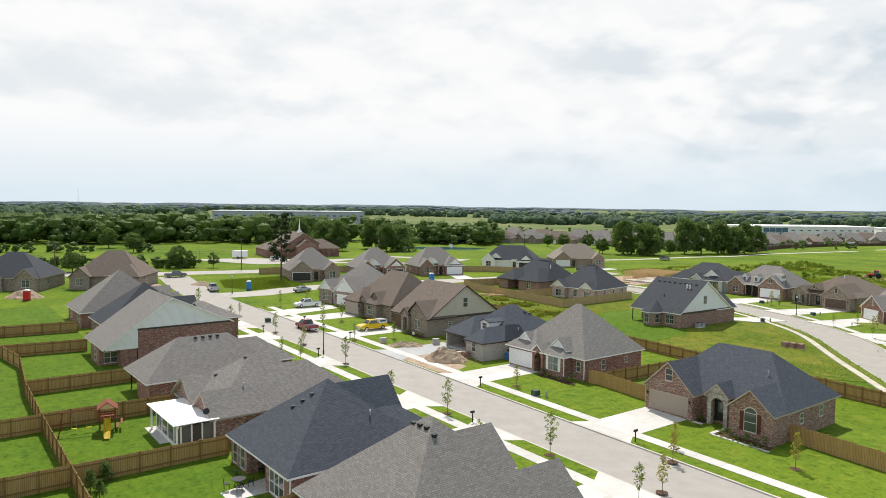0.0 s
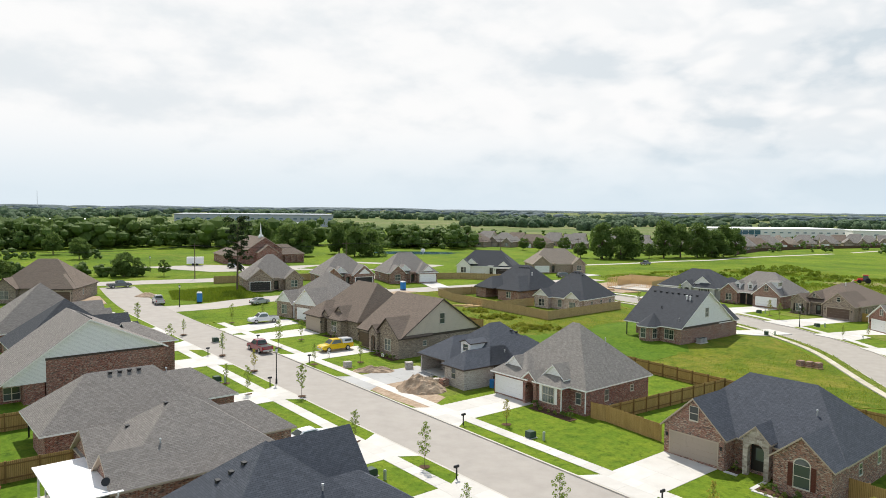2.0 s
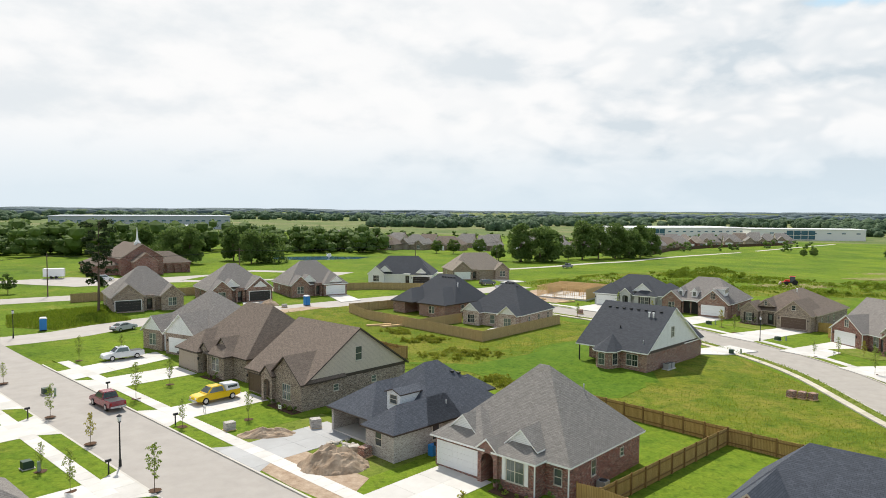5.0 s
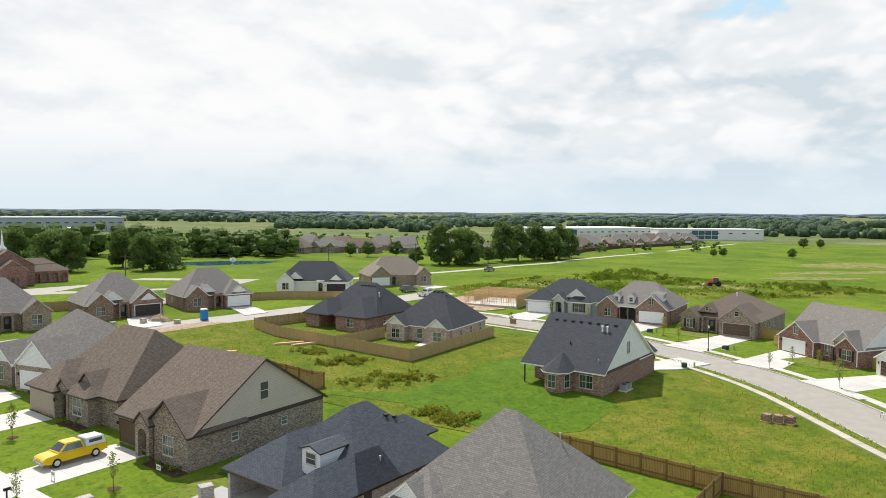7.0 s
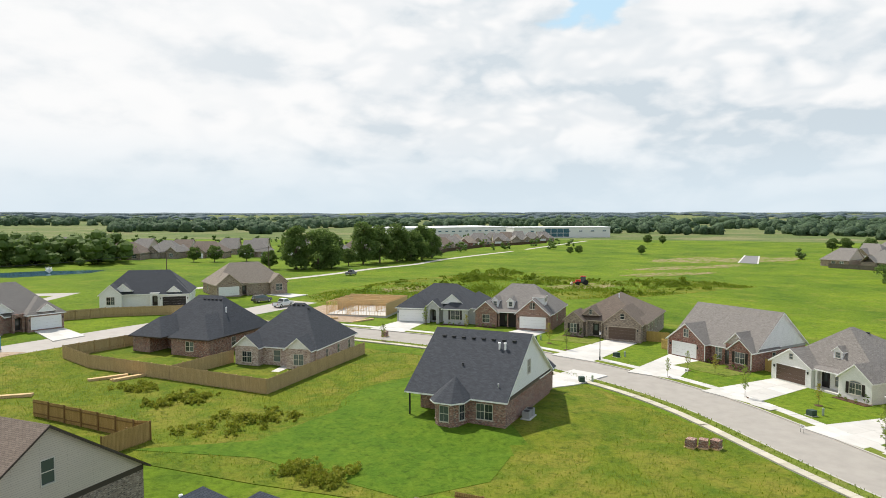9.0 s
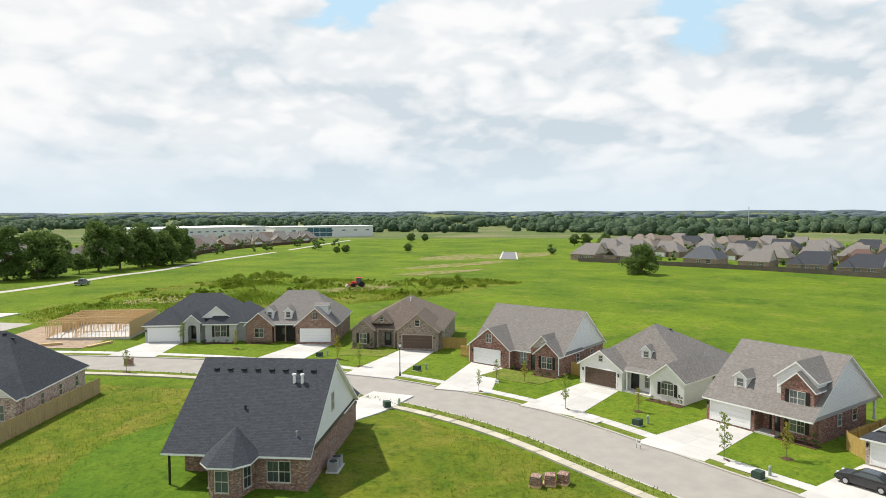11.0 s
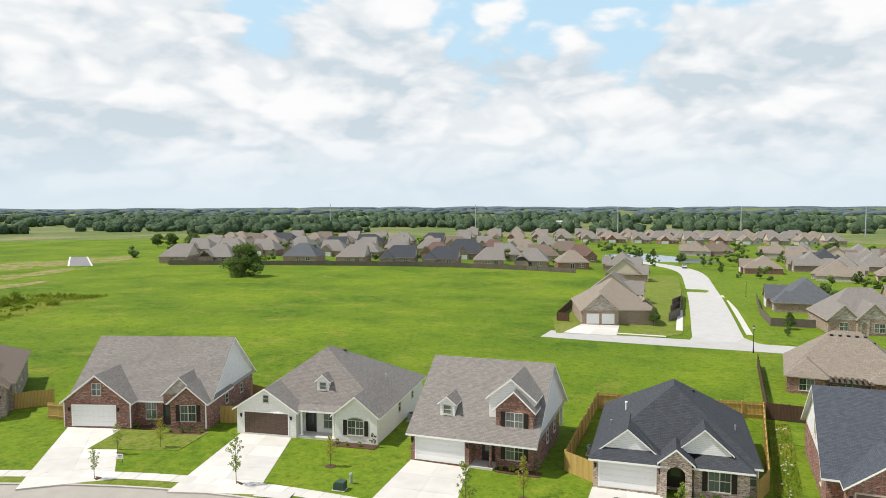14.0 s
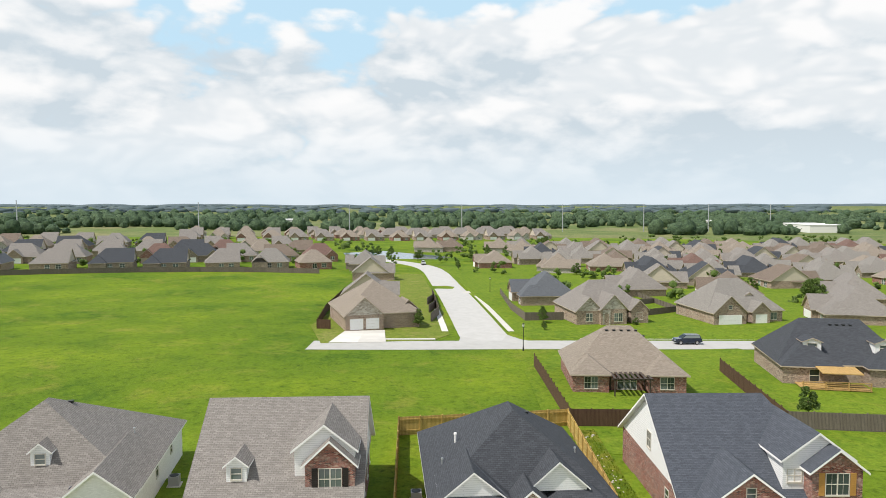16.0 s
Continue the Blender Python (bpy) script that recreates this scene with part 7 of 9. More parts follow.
for k in range(9):
    px, py = local(gx, gy, RIGHT, 10.4 + k * 0.65, -2.1 + random.uniform(-0.15, 0.15))
    shrub(px, py, 2, random.uniform(0.45, 0.7))
rr = random.Random(77)
rx, ry = S1(84.5, 66.5)
for k in range(16):
    bm = bmesh.new()
    bmesh.ops.create_icosphere(bm, subdivisions=1, radius=rr.uniform(0.15, 0.4))
    for v in bm.verts:
        v.co *= rr.uniform(0.7, 1.2)
        v.co.z *= 0.7
    qx, qy = S1(84.0 + rr.uniform(-1.6, 1.8), 67.2 + rr.uniform(-1.4, 1.6))
    tagged(part("rubble_stone", bm, "stone", None), "pale broken stone on a building plot", "stone", "building rubble").location = (qx, qy, gz(qx, qy) + LOT_Z + 0.08)

# young evergreens on a back lawn


def young_pine(x, y, h, seed):
    root = empty("young_pine", pose(x, y, gz(x, y) + LOT_Z), "small young pine with whorled branches on a back lawn", "tree", "young pines")
    rr, bm, pts = random.Random(seed), bmesh.new(), []
    add_cyl(bm, (0, 0, -0.2), (0, 0, h), 0.05, 0.015, 6)
    for k in range(26):
        z = h * (0.12 + 0.86 * k / 25)
        a, q = k * 2.4 + rr.uniform(-0.3, 0.3), (1 - z / h) * h * 0.34 + 0.1
        tip = (math.cos(a) * q, math.sin(a) * q, z + q * 0.35)
        add_cyl(bm, (0, 0, z), tip, 0.014, 0.006, 4)
        pts += [(*tip, 0.16), (tip[0] * 0.55, tip[1] * 0.55, z + q * 0.2, 0.15)]
    part("trunk", bm, "bark", root)
    new("crown", quads_mesh("crown", leaf_quads(crown_points(700, pts), 0.16), ["leaf"])).parent = root


for k, (x, y, h) in enumerate(((-27.9, 56.6, 1.6), (-28.3, 54.8, 1.7), (-26.8, 53.3, 1.5))):
    young_pine(x, y, h, k)

for k in range(26):
    bm = bmesh.new()
    bmesh.ops.create_icosphere(bm, subdivisions=1, radius=rr.uniform(0.07, 0.17))
    for v in bm.verts:
        v.co *= rr.uniform(0.7, 1.2)
        v.co.z *= 0.6
    t = rr.uniform(0.05, 0.95)
    qx, qy = 83.3 + 23.5 * t + rr.uniform(-0.3, 0.3), 85.5 - 7.3 * t + rr.uniform(-0.6, 0.6)
    tagged(part("field_stone", bm, "stone", None), "pale loose stone in the weeds between two houses", "stone", "loose stones").location = (qx, qy, gz(qx, qy) + LOT_Z + 0.02)

# larger single trees
big = [tree("oak", 11.2, 8.0, -1.6, 9000, 0.62, 51, "leaf", "broad dark green oak with dense crown", "tree", 0.38, 60),
       tree("broadleaf_tree", 17.5, 7.4, 0.2, 9000, 0.75, 52, "leaf", "tall dark green tree with uneven crown", "tree", 0.4, 60),
       tree("broadleaf_tree", 8.0, 3.8, 0.9, 4200, 0.5, 53, "leaf", "medium green tree with rounded crown", "tree", 0.2, 40),
       tree("broadleaf_tree", 5.0, 2.0, 0.9, 2000, 0.34, 54, "leaf", "small green garden tree", "tree", 0.1, 26)]
BIG = [(268, 207, 0, 1.12), (86, 330, 1, 1.0), (95, 331, 0, 1.45), (102, 335, 1, 0.85), (122, 350, 1, 1.1), (133, 357, 1, 1.0), (143, 360, 1, 1.05), (152, 364, 0, 1.35), (160, 368, 1, 1.0), (172, 380, 1, 0.9), (112, 342, 2, 1.0), (77, 334, 2, 1.0),
       (-46, 302, 1, 0.80), (-53, 308, 0, 1.2), (-33, 320, 1, 0.82), (-25, 306, 1, 0.76), (-19, 312, 0, 1.1), (-66, 322, 1, 0.8), (-117, 262, 2, 1.0), (66, 381, 2, 1.0), (80, 382, 2, 1.05), (58, 384, 2, 0.9), (-105, 196, 2, 0.8), (-82, 214, 2, 0.95), (-79, 216, 3, 1.1), (-72, 217, 3, 1.0),
       (-136, 282, 2, 1.1), (-127, 283, 2, 0.9), (178, 79.0, 3, 0.8), (183, 77.5, 3, 0.5), (177.5, 51.5, 3, 0.8), (169, 55, 3, 0.4), (240.8, 33.8, 3, 0.8), (316, 28, 3, 0.8), (363, 34, 3, 1.1), (361, 8, 3, 1.0), (169.5, 34, 3, 0.4), (105, 51, 3, 0.75), (189, -30, 2, 0.95), (281, -8, 3, 1.1), (391, 48, 3, 1.2), (396, 40, 3, 1.1),
       (370, 31, 3, 1.0), (403, -15, 3, 1.1), (400, -25, 3, 1.0), (437, -65, 2, 1.0), (275, 388, 2, 0.7), (270, 390, 2, 0.6), (303, 366, 2, 0.75), (400, 455, 2, 1.0), (410, 450, 2, 0.9), (240, 20, 3, 1.0), (212, -30, 3, 1.1),
       (160, -30, 2, 0.8), (250, -40, 3, 1.0), (330, 58, 3, 0.8), (352, 56, 3, 0.9), (352, 26, 3, 0.8), (300, -60, 3, 1.1), (330, -110, 3, 1.2), (280, -100, 3, 1.0), (226, -70, 3, 1.1), (430, 330, 2, 1.1), (424, 318, 2, 1.2), (436, 310, 0, 0.8), (416, 300, 2, 1.0), (445, 296, 2, 1.1)]
seen_k = set()
for x, y, k, s in BIG:
    if k in seen_k:
        again(big[k], x, y, random.uniform(0, 360), s, 0.0)
    else:
        seen_k.add(k)
        set_tree(big[k], x, y, 30, s, 0.0)


def pine(x, y, h):
    root = empty("pine", pose(x, y, gz(x, y)), "tall lone pine with ragged dark crown", "tree")
    bm = bmesh.new()
    add_cyl(bm, (0, 0, -0.3), (0.3, 0.1, h * 0.92), 0.28, 0.08, 8)
    rr, pts = random.Random(8), []
    for k in range(34):
        z = h * (0.30 + 0.68 * k / 33)
        a, q = rr.uniform(0, 6.28), rr.uniform(1.4, 3.6) * (1.25 - 1.5 * abs(z / h - 0.68))
        tip = (0.3 * z / h + math.cos(a) * q, math.sin(a) * q, z + rr.uniform(-0.4, 0.5))
        add_cyl(bm, (0.3 * z / h, 0, z), tip, 0.06, 0.02, 5)
        pts += [(*tip, rr.uniform(0.5, 0.95)), (tip[0] * 0.6, tip[1] * 0.6, tip[2], rr.uniform(0.4, 0.7))]
    part("trunk", bm, "bark", root)
    ob = new("crown", quads_mesh("crown", leaf_quads(crown_points(4600, pts), 0.42), ["needle"]))
    ob.parent = root


pine(-44.6, 190.6, 18.6)


def woods(name, centres, h, r, leaves, size, mat, label, core=7):
    """One wood: many uneven crowns, each of several rounded masses with leaf clumps on them."""
    b_ = bmesh.new()
    bmesh.ops.create_icosphere(b_, subdivisions=1, radius=1.0)
    bv, bf = np.array([v.co[:] for v in b_.verts]), np.array([[v.index for v in f.verts] for f in b_.faces])
    b_.free()
    allv, cv, cf = [], [], []
    for x, y in centres:
        s = RNG.uniform(0.7, 1.3)
        hh, rr = h * s, r * s * RNG.uniform(0.8, 1.2)
        a = RNG.uniform(0, 6.283, core)
        q = np.sqrt(RNG.uniform(0, 1, core)) * rr * 0.7
        z = RNG.uniform(0.15, 0.84, core) * hh
        bl = np.stack([np.cos(a) * q, np.sin(a) * q, z, RNG.uniform(0.34, 0.52, core) * rr], 1)
        at = np.array([x, y, gz(x, y)])
        allv.append(leaf_quads(crown_points(leaves, bl) + at, size))
        for k in range(core):
            v = bv * RNG.uniform(0.72, 1.02, (len(bv), 1)) * bl[k, 3] * np.array([1, 1, 0.85]) * 0.92 + bl[k, :3] + at
            cf.append(bf + len(bv) * len(cv))
            cv.append(v)
    v, f = np.concatenate(cv), np.concatenate(cf)
    q = np.concatenate(allv)
    o = np.arange(len(q)).reshape(-1, 4) + len(v)
    f = np.concatenate([f, o[:, [0, 1, 2]], o[:, [0, 2, 3]]])
    me = bpy.data.meshes.new(name)
    me.from_pydata(np.concatenate([v, q]).tolist(), [], f.tolist())
    me.materials.append(MAT[mat])
    me.update()
    return tagged(new(name, me), label, "woods", kind="stuff")


def band(x0, y0, x1, y1, depth, n):
    t = RNG.uniform(0, 1, n)
    d = RNG.uniform(0, 1, n) * depth
    L = math.hypot(x1 - x0, y1 - y0)
    nx, ny = -(y1 - y0) / L, (x1 - x0) / L
    return np.stack([x0 + (x1 - x0) * t + nx * d, y0 + (y1 - y0) * t + ny * d], 1)


woods("woodland", np.concatenate([band(-330, 268, -150, 304, 70, 210), band(-160, 304, -60, 348, 60, 130), band(-75, 352, 36, 378, 40, 95)]), 11.5, 6.4, 170, 0.95, "leaf", "dense broadleaf wood along the fields")
woods("hedge", np.concatenate([band(-150, 200, -75, 214, 5, 60), band(-12, 372, 14, 400, 12, 26), band(-250, 235, -110, 262, 6, 60)]), 3.2, 2.2, 60, 0.5, "leaf", "ragged hedge and scrub beside the field")


def lumps(name, centres, h, r, jitter, mat, label, leaves=0, size=1.0, sub=1):
    """Far canopy: one uneven rounded mass a tree, with some loose leaf clumps on it."""
    b_ = bmesh.new()
    bmesh.ops.create_icosphere(b_, subdivisions=sub, radius=1.0)
    bv, bf = np.array([v.co[:] for v in b_.verts]), np.array([[v.index for v in f.verts] for f in b_.faces])
    b_.free()
    n, nv = len(centres), len(bv)
    s = RNG.uniform(0.5, 1.3, n) ** 1.2
    rr, hh = r * (0.4 + 0.6 * s) * RNG.uniform(0.7, 1.4, n), h * s
    z0 = np.array([gz(x, y) for x, y in centres])
    v = bv[None] * RNG.uniform(1 - jitter, 1 + jitter, (n, nv, 1))
    v = v * np.stack([rr, rr * RNG.uniform(0.8, 1.2, n), hh * 0.58], 1)[:, None]
    v = v + np.stack([centres[:, 0], centres[:, 1], z0 + hh * 0.42], 1)[:, None]
    v = v.reshape(-1, 3)
    f = (bf[None] + (np.arange(n) * nv)[:, None, None]).reshape(-1, 3)
    if leaves:
        k = RNG.integers(0, len(v), n * leaves)
        c = np.repeat(np.stack([centres[:, 0], centres[:, 1], z0], 1), 1, 0)[k // nv]
        p = v[k] * 0.96 + (c + np.array([0, 0, h * 0.4])) * 0.04 + RNG.normal(0, size * 0.35, (len(k), 3))
        q = leaf_quads(p[p[:, 2] > c[:, 2] + 1.0], size)
        o = np.arange(len(q)).reshape(-1, 4) + len(v)
        f = np.concatenate([f, o[:, [0, 1, 2]], o[:, [0, 2, 3]]])
        v = np.concatenate([v, q])
    me = bpy.data.meshes.new(name)
    me.from_pydata(v.tolist(), [], f.tolist())
    me.materials.append(MAT[mat])
    me.polygons.foreach_set("use_smooth", np.arange(len(f)) < n * len(bf))
    me.update()
    return tagged(new(name, me), label, "woods", kind="stuff")


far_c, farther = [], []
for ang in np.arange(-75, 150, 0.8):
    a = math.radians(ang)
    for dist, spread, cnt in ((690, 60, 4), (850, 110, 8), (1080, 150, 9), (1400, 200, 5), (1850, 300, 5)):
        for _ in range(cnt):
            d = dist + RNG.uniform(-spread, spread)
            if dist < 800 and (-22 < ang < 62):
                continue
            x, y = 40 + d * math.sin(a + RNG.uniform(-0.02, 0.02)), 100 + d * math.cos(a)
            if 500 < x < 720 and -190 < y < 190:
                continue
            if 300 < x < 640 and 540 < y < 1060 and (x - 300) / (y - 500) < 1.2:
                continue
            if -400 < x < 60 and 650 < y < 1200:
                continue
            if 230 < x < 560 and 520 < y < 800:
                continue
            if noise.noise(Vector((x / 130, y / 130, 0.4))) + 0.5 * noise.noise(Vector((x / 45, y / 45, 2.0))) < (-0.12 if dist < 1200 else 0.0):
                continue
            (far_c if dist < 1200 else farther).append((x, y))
lumps("far_woods", np.array(far_c), 10.0, 5.6, 0.3, "leaf_far_hazed", "distant woods across the plain", 44, 1.5, 2)
lumps("farther_woods", np.array(farther), 11, 11, 0.28, "leaf_far_hazed", "distant woods across the plain", 18, 2.4)
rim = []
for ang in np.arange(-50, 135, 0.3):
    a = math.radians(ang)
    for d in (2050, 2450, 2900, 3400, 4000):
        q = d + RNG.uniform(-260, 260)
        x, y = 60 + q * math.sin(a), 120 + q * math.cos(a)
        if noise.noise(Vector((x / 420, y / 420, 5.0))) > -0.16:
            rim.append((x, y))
# the blue-grey of these two woods is haze painted into the leaf colour
lumps("far_ridge_woods", np.array(rim), 12, 24, 0.22, "leaf_ridge_hazed", "wooded plain towards the horizon")
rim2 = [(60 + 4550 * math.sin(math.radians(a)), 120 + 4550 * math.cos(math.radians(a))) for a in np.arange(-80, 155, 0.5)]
lumps("horizon_ridge", np.array(rim2), 17, 130, 0.06, "leaf_ridge_hazed", "low wooded ridge on the horizon, coloured blue for haze", sub=2)
# scattered trees among the far houses
sc = [(RNG.uniform(180, 480), RNG.uniform(-300, 30)) for _ in range(260)] + [(RNG.uniform(330, 520), RNG.uniform(40, 320)) for _ in range(150)] + [(RNG.uniform(0, 330), RNG.uniform(430, 600)) for _ in range(150)]
sc = [p for p in sc if all((p[0] - q[0]) ** 2 + (p[1] - q[1]) ** 2 > 60 for q in PLACES) and math.hypot(p[0] - 178, p[1] - 60) > 26]
woods("garden_trees", np.array(sc), 5.4, 2.5, 70, 0.6, "leaf", "small trees between the far houses", 5)

# weeds and tall grass


def inside(poly, p):
    x, y = p[:, 0], p[:, 1]
    r = np.zeros(len(p), bool)
    for (x0, y0), (x1, y1) in zip(poly, poly[1:] + poly[:1]):
        c = ((y0 > y) != (y1 > y)) & (x < (x1 - x0) * (y - y0) / ((y1 - y0) or 1e-9) + x0)
        r ^= c
    return r


def tufts(name, poly, n, h, w, mat, label, off=0.05, avoid=(), patch=0.0):
    P = np.array(poly)
    lo, hi = P.min(0), P.max(0)
    p = RNG.uniform(lo, hi, (n, 2))
    ok = inside(list(poly), p)
    for a in avoid:
        ok &= ~inside(list(a), p)
    if patch:
        f = np.array([noise.noise(Vector((x / patch, y / patch, 1.3))) for x, y in p])
        ok &= f + RNG.uniform(-0.25, 0.25, n) > 0.02
    p = p[ok]
    z = np.array([gz(x, y) for x, y in p]) + off
    a = RNG.uniform(0, 6.283, len(p))
    hh = h * RNG.uniform(0.45, 1.3, len(p))
    ww = w * RNG.uniform(0.6, 1.4, len(p))
    lean = RNG.normal(0, 0.3, (len(p), 2)) * hh[:, None]
    b = np.stack([p[:, 0], p[:, 1], z - 0.03], 1)
    d = np.stack([np.cos(a) * ww, np.sin(a) * ww, 0 * a], 1) * 0.5
    t = b + np.stack([lean[:, 0], lean[:, 1], hh], 1)
    v = np.stack([b - d, b + d, t + d * 0.7, t - d * 0.7], 1).reshape(-1, 3)
    return tagged(new(name, quads_mesh(name, v, [mat])), label, "grass", kind="stuff")


GARD_M = [(16.8, 195.5), (5.8, 189.2), (8.8, 181.0), (27.4, 156.9), (47.7, 173.9), (36, 197)]
tufts("tall_grass", ROUGH, 40000, 0.24, 0.05, "straw", "tall green and yellowing grass", 0.05, (LAWN_A, GARD_M), 9.0)
tufts("weeds", ROUGH, 40000, 0.16, 0.08, "weed", "leafy green weeds in the rough grass", 0.05, (LAWN_A, GARD_M))
tufts("verge_weeds", ribbon_pts(ST2[8:60], -4.4, -5.9)[0] + ribbon_pts(ST2[8:60], -4.4, -5.9)[1][::-1], 26000, 0.2, 0.08, "weed", "unmown weeds on the verge", LOT_Z)
tufts("verge_weeds", [(83.6, 86.6), (107, 79.2), (106.5, 77.2), (83.0, 84.4)], 5000, 0.16, 0.10, "weed", "weeds between two houses", LOT_Z)
BRUSH = [(60, 226), (72, 236), (100, 228), (120, 216), (150, 212), (205, 218), (198, 240), (168, 250), (160, 290), (128, 285), (98, 272), (84, 262), (62, 246)]
tufts("brush", BRUSH, 60000, 0.32, 0.24, "weed", "overgrown weeds and brush", 0.0, (), 14.0)
tufts("brush", BRUSH, 16000, 0.4, 0.16, "straw", "dry stalks among the brush", 0.0, (), 8.0)
tufts("corner_weeds", [(-60, 186), (-45, 199), (-40, 187), (-36, 181), (-46, 171.5), (-55, 174)], 16000, 0.45, 0.14, "weed", "weeds on the vacant corner lot", 0.05)
FIELD = [(112, 210), (205, 215), (300, 190), (300, 90), (185, 104), (150, 102), (118, 96), (113, 150)]
tufts("pasture_tufts", FIELD, 40000, 0.07, 0.10, "weed", "low tufts of grass in the pasture", 0.0, (), 12.0)


def thickets(pts, label, mat="weed"):
    v = []
    for x, y, r, h in pts:
        bl = [(RNG.normal(0, r * 0.5), RNG.normal(0, r * 0.5), RNG.uniform(0.1, h), RNG.uniform(0.3, 0.55) * min(r, h * 1.3)) for _ in range(8)]
        p = crown_points(int(220 * max(1, r)), bl) + np.array([x, y, gz(x, y)])
        p[:, 2] = np.maximum(p[:, 2], gz(x, y) + 0.05)
        v.append(leaf_quads(p, 0.42 if h > 1.0 else 0.26))
    tagged(new("thicket", quads_mesh("thicket", np.concatenate(v), [mat])), label, "bushes", kind="stuff")


thickets([(x, y, RNG.uniform(1.6, 3.4), RNG.uniform(0.35, 0.9)) for x, y in [p for p in RNG.uniform((62, 216), (205, 285), (260, 2)) if inside(BRUSH, p[None])[0]][:70]], "low bushes over waste ground")
thickets([(134, 276, 5, 2.4), (139, 272, 4, 2.6), (128, 268, 4, 2.0), (146, 262, 4, 1.5), (153, 288, 5, 1.8), (118, 262, 4, 1.4), (172, 233, 5, 2.2), (178, 230, 4, 2.2), (184, 232, 4, 1.6), (164, 226, 3, 1.0), (150, 222, 4, 1.1), (108, 257, 3, 1.2), (196, 226, 4, 1.0), (104, 240, 3, 1.0), (127, 240, 4, 1.2), (140, 250, 4, 1.0)], "thick green brush on waste ground")
mounds = [(17, 157.6, 2.6), (19.5, 159.5, 2.2), (20.5, 146.6, 3.0), (24, 147.2, 2.6), (14.5, 166, 1.8), (23, 131, 1.8), (25, 128, 1.4)]
thickets([(x + RNG.normal(0, r * 0.6), y + RNG.normal(0, r * 0.5), RNG.uniform(0.6, 1.3), RNG.uniform(0.25, 0.75)) for x, y, r in mounds for _ in range(12)], "low bushes in the rough grass", "straw")

# ---- vehicles ----


def paint(name, col, rough=0.25):
    m_ = Nodes(name, rough, 0.0, 0.6)
    m_.color(m_.mix(m_.noise(1.5, 3.0, 0.5, "obj"), tuple(0.92 * c for c in col), col))
    m_.bsdf.inputs["Coat Weight"].default_value = 0.6
    MAT[name] = m_.mat
    return name


for nm, c in (("car_red", (0.22, 0.008, 0.022)), ("car_yellow", (0.78, 0.52, 0.01)), ("car_white", (0.78, 0.78, 0.78)), ("car_black", (0.014, 0.014, 0.017)), ("car_silver", (0.45, 0.46, 0.47)), ("car_navy", (0.02, 0.028, 0.05)), ("car_grey", (0.10, 0.105, 0.11))):
    paint(nm, c)
MAT["tyre"] = plain("tyre_rubber", (0.018, 0.018, 0.018), 0.8, var=0.2)
MAT["rim"] = plain("alloy", (0.5, 0.5, 0.52), 0.3, 0.8, 0.05)
MAT["lamp_red"] = plain("tail_lamp", (0.4, 0.01, 0.01), 0.2, var=0.05)
MAT["lamp_clear"] = plain("head_lamp", (0.7, 0.7, 0.72), 0.15, var=0.05)


def side_profile(outline, w, taper=0.0, top=None):
    """A body from a side outline (x along the car, z up) across its width; taper narrows it towards its top."""
    bm = bmesh.new()
    zs = [z for _, z in outline]
    z0, z1 = min(zs), max(zs)
    rows = []
    for s in (-1, 1):
        rows.append([bm.verts.new((x, s * (w / 2 - taper * (z - z0) / (z1 - z0)), z)) for x, z in outline])
    n = len(outline)
    bm.faces.new(rows[0])
    bm.faces.new(rows[1][::-1])
    for i in range(n):
        j = (i + 1) % n
        bm.faces.new((rows[0][j], rows[0][i], rows[1][i], rows[1][j]))
    bmesh.ops.recalc_face_normals(bm, faces=bm.faces)
    bmesh.ops.bevel(bm, geom=[e for e in bm.edges], offset=0.05, segments=2, affect="EDGES", clamp_overlap=True)
    return bm


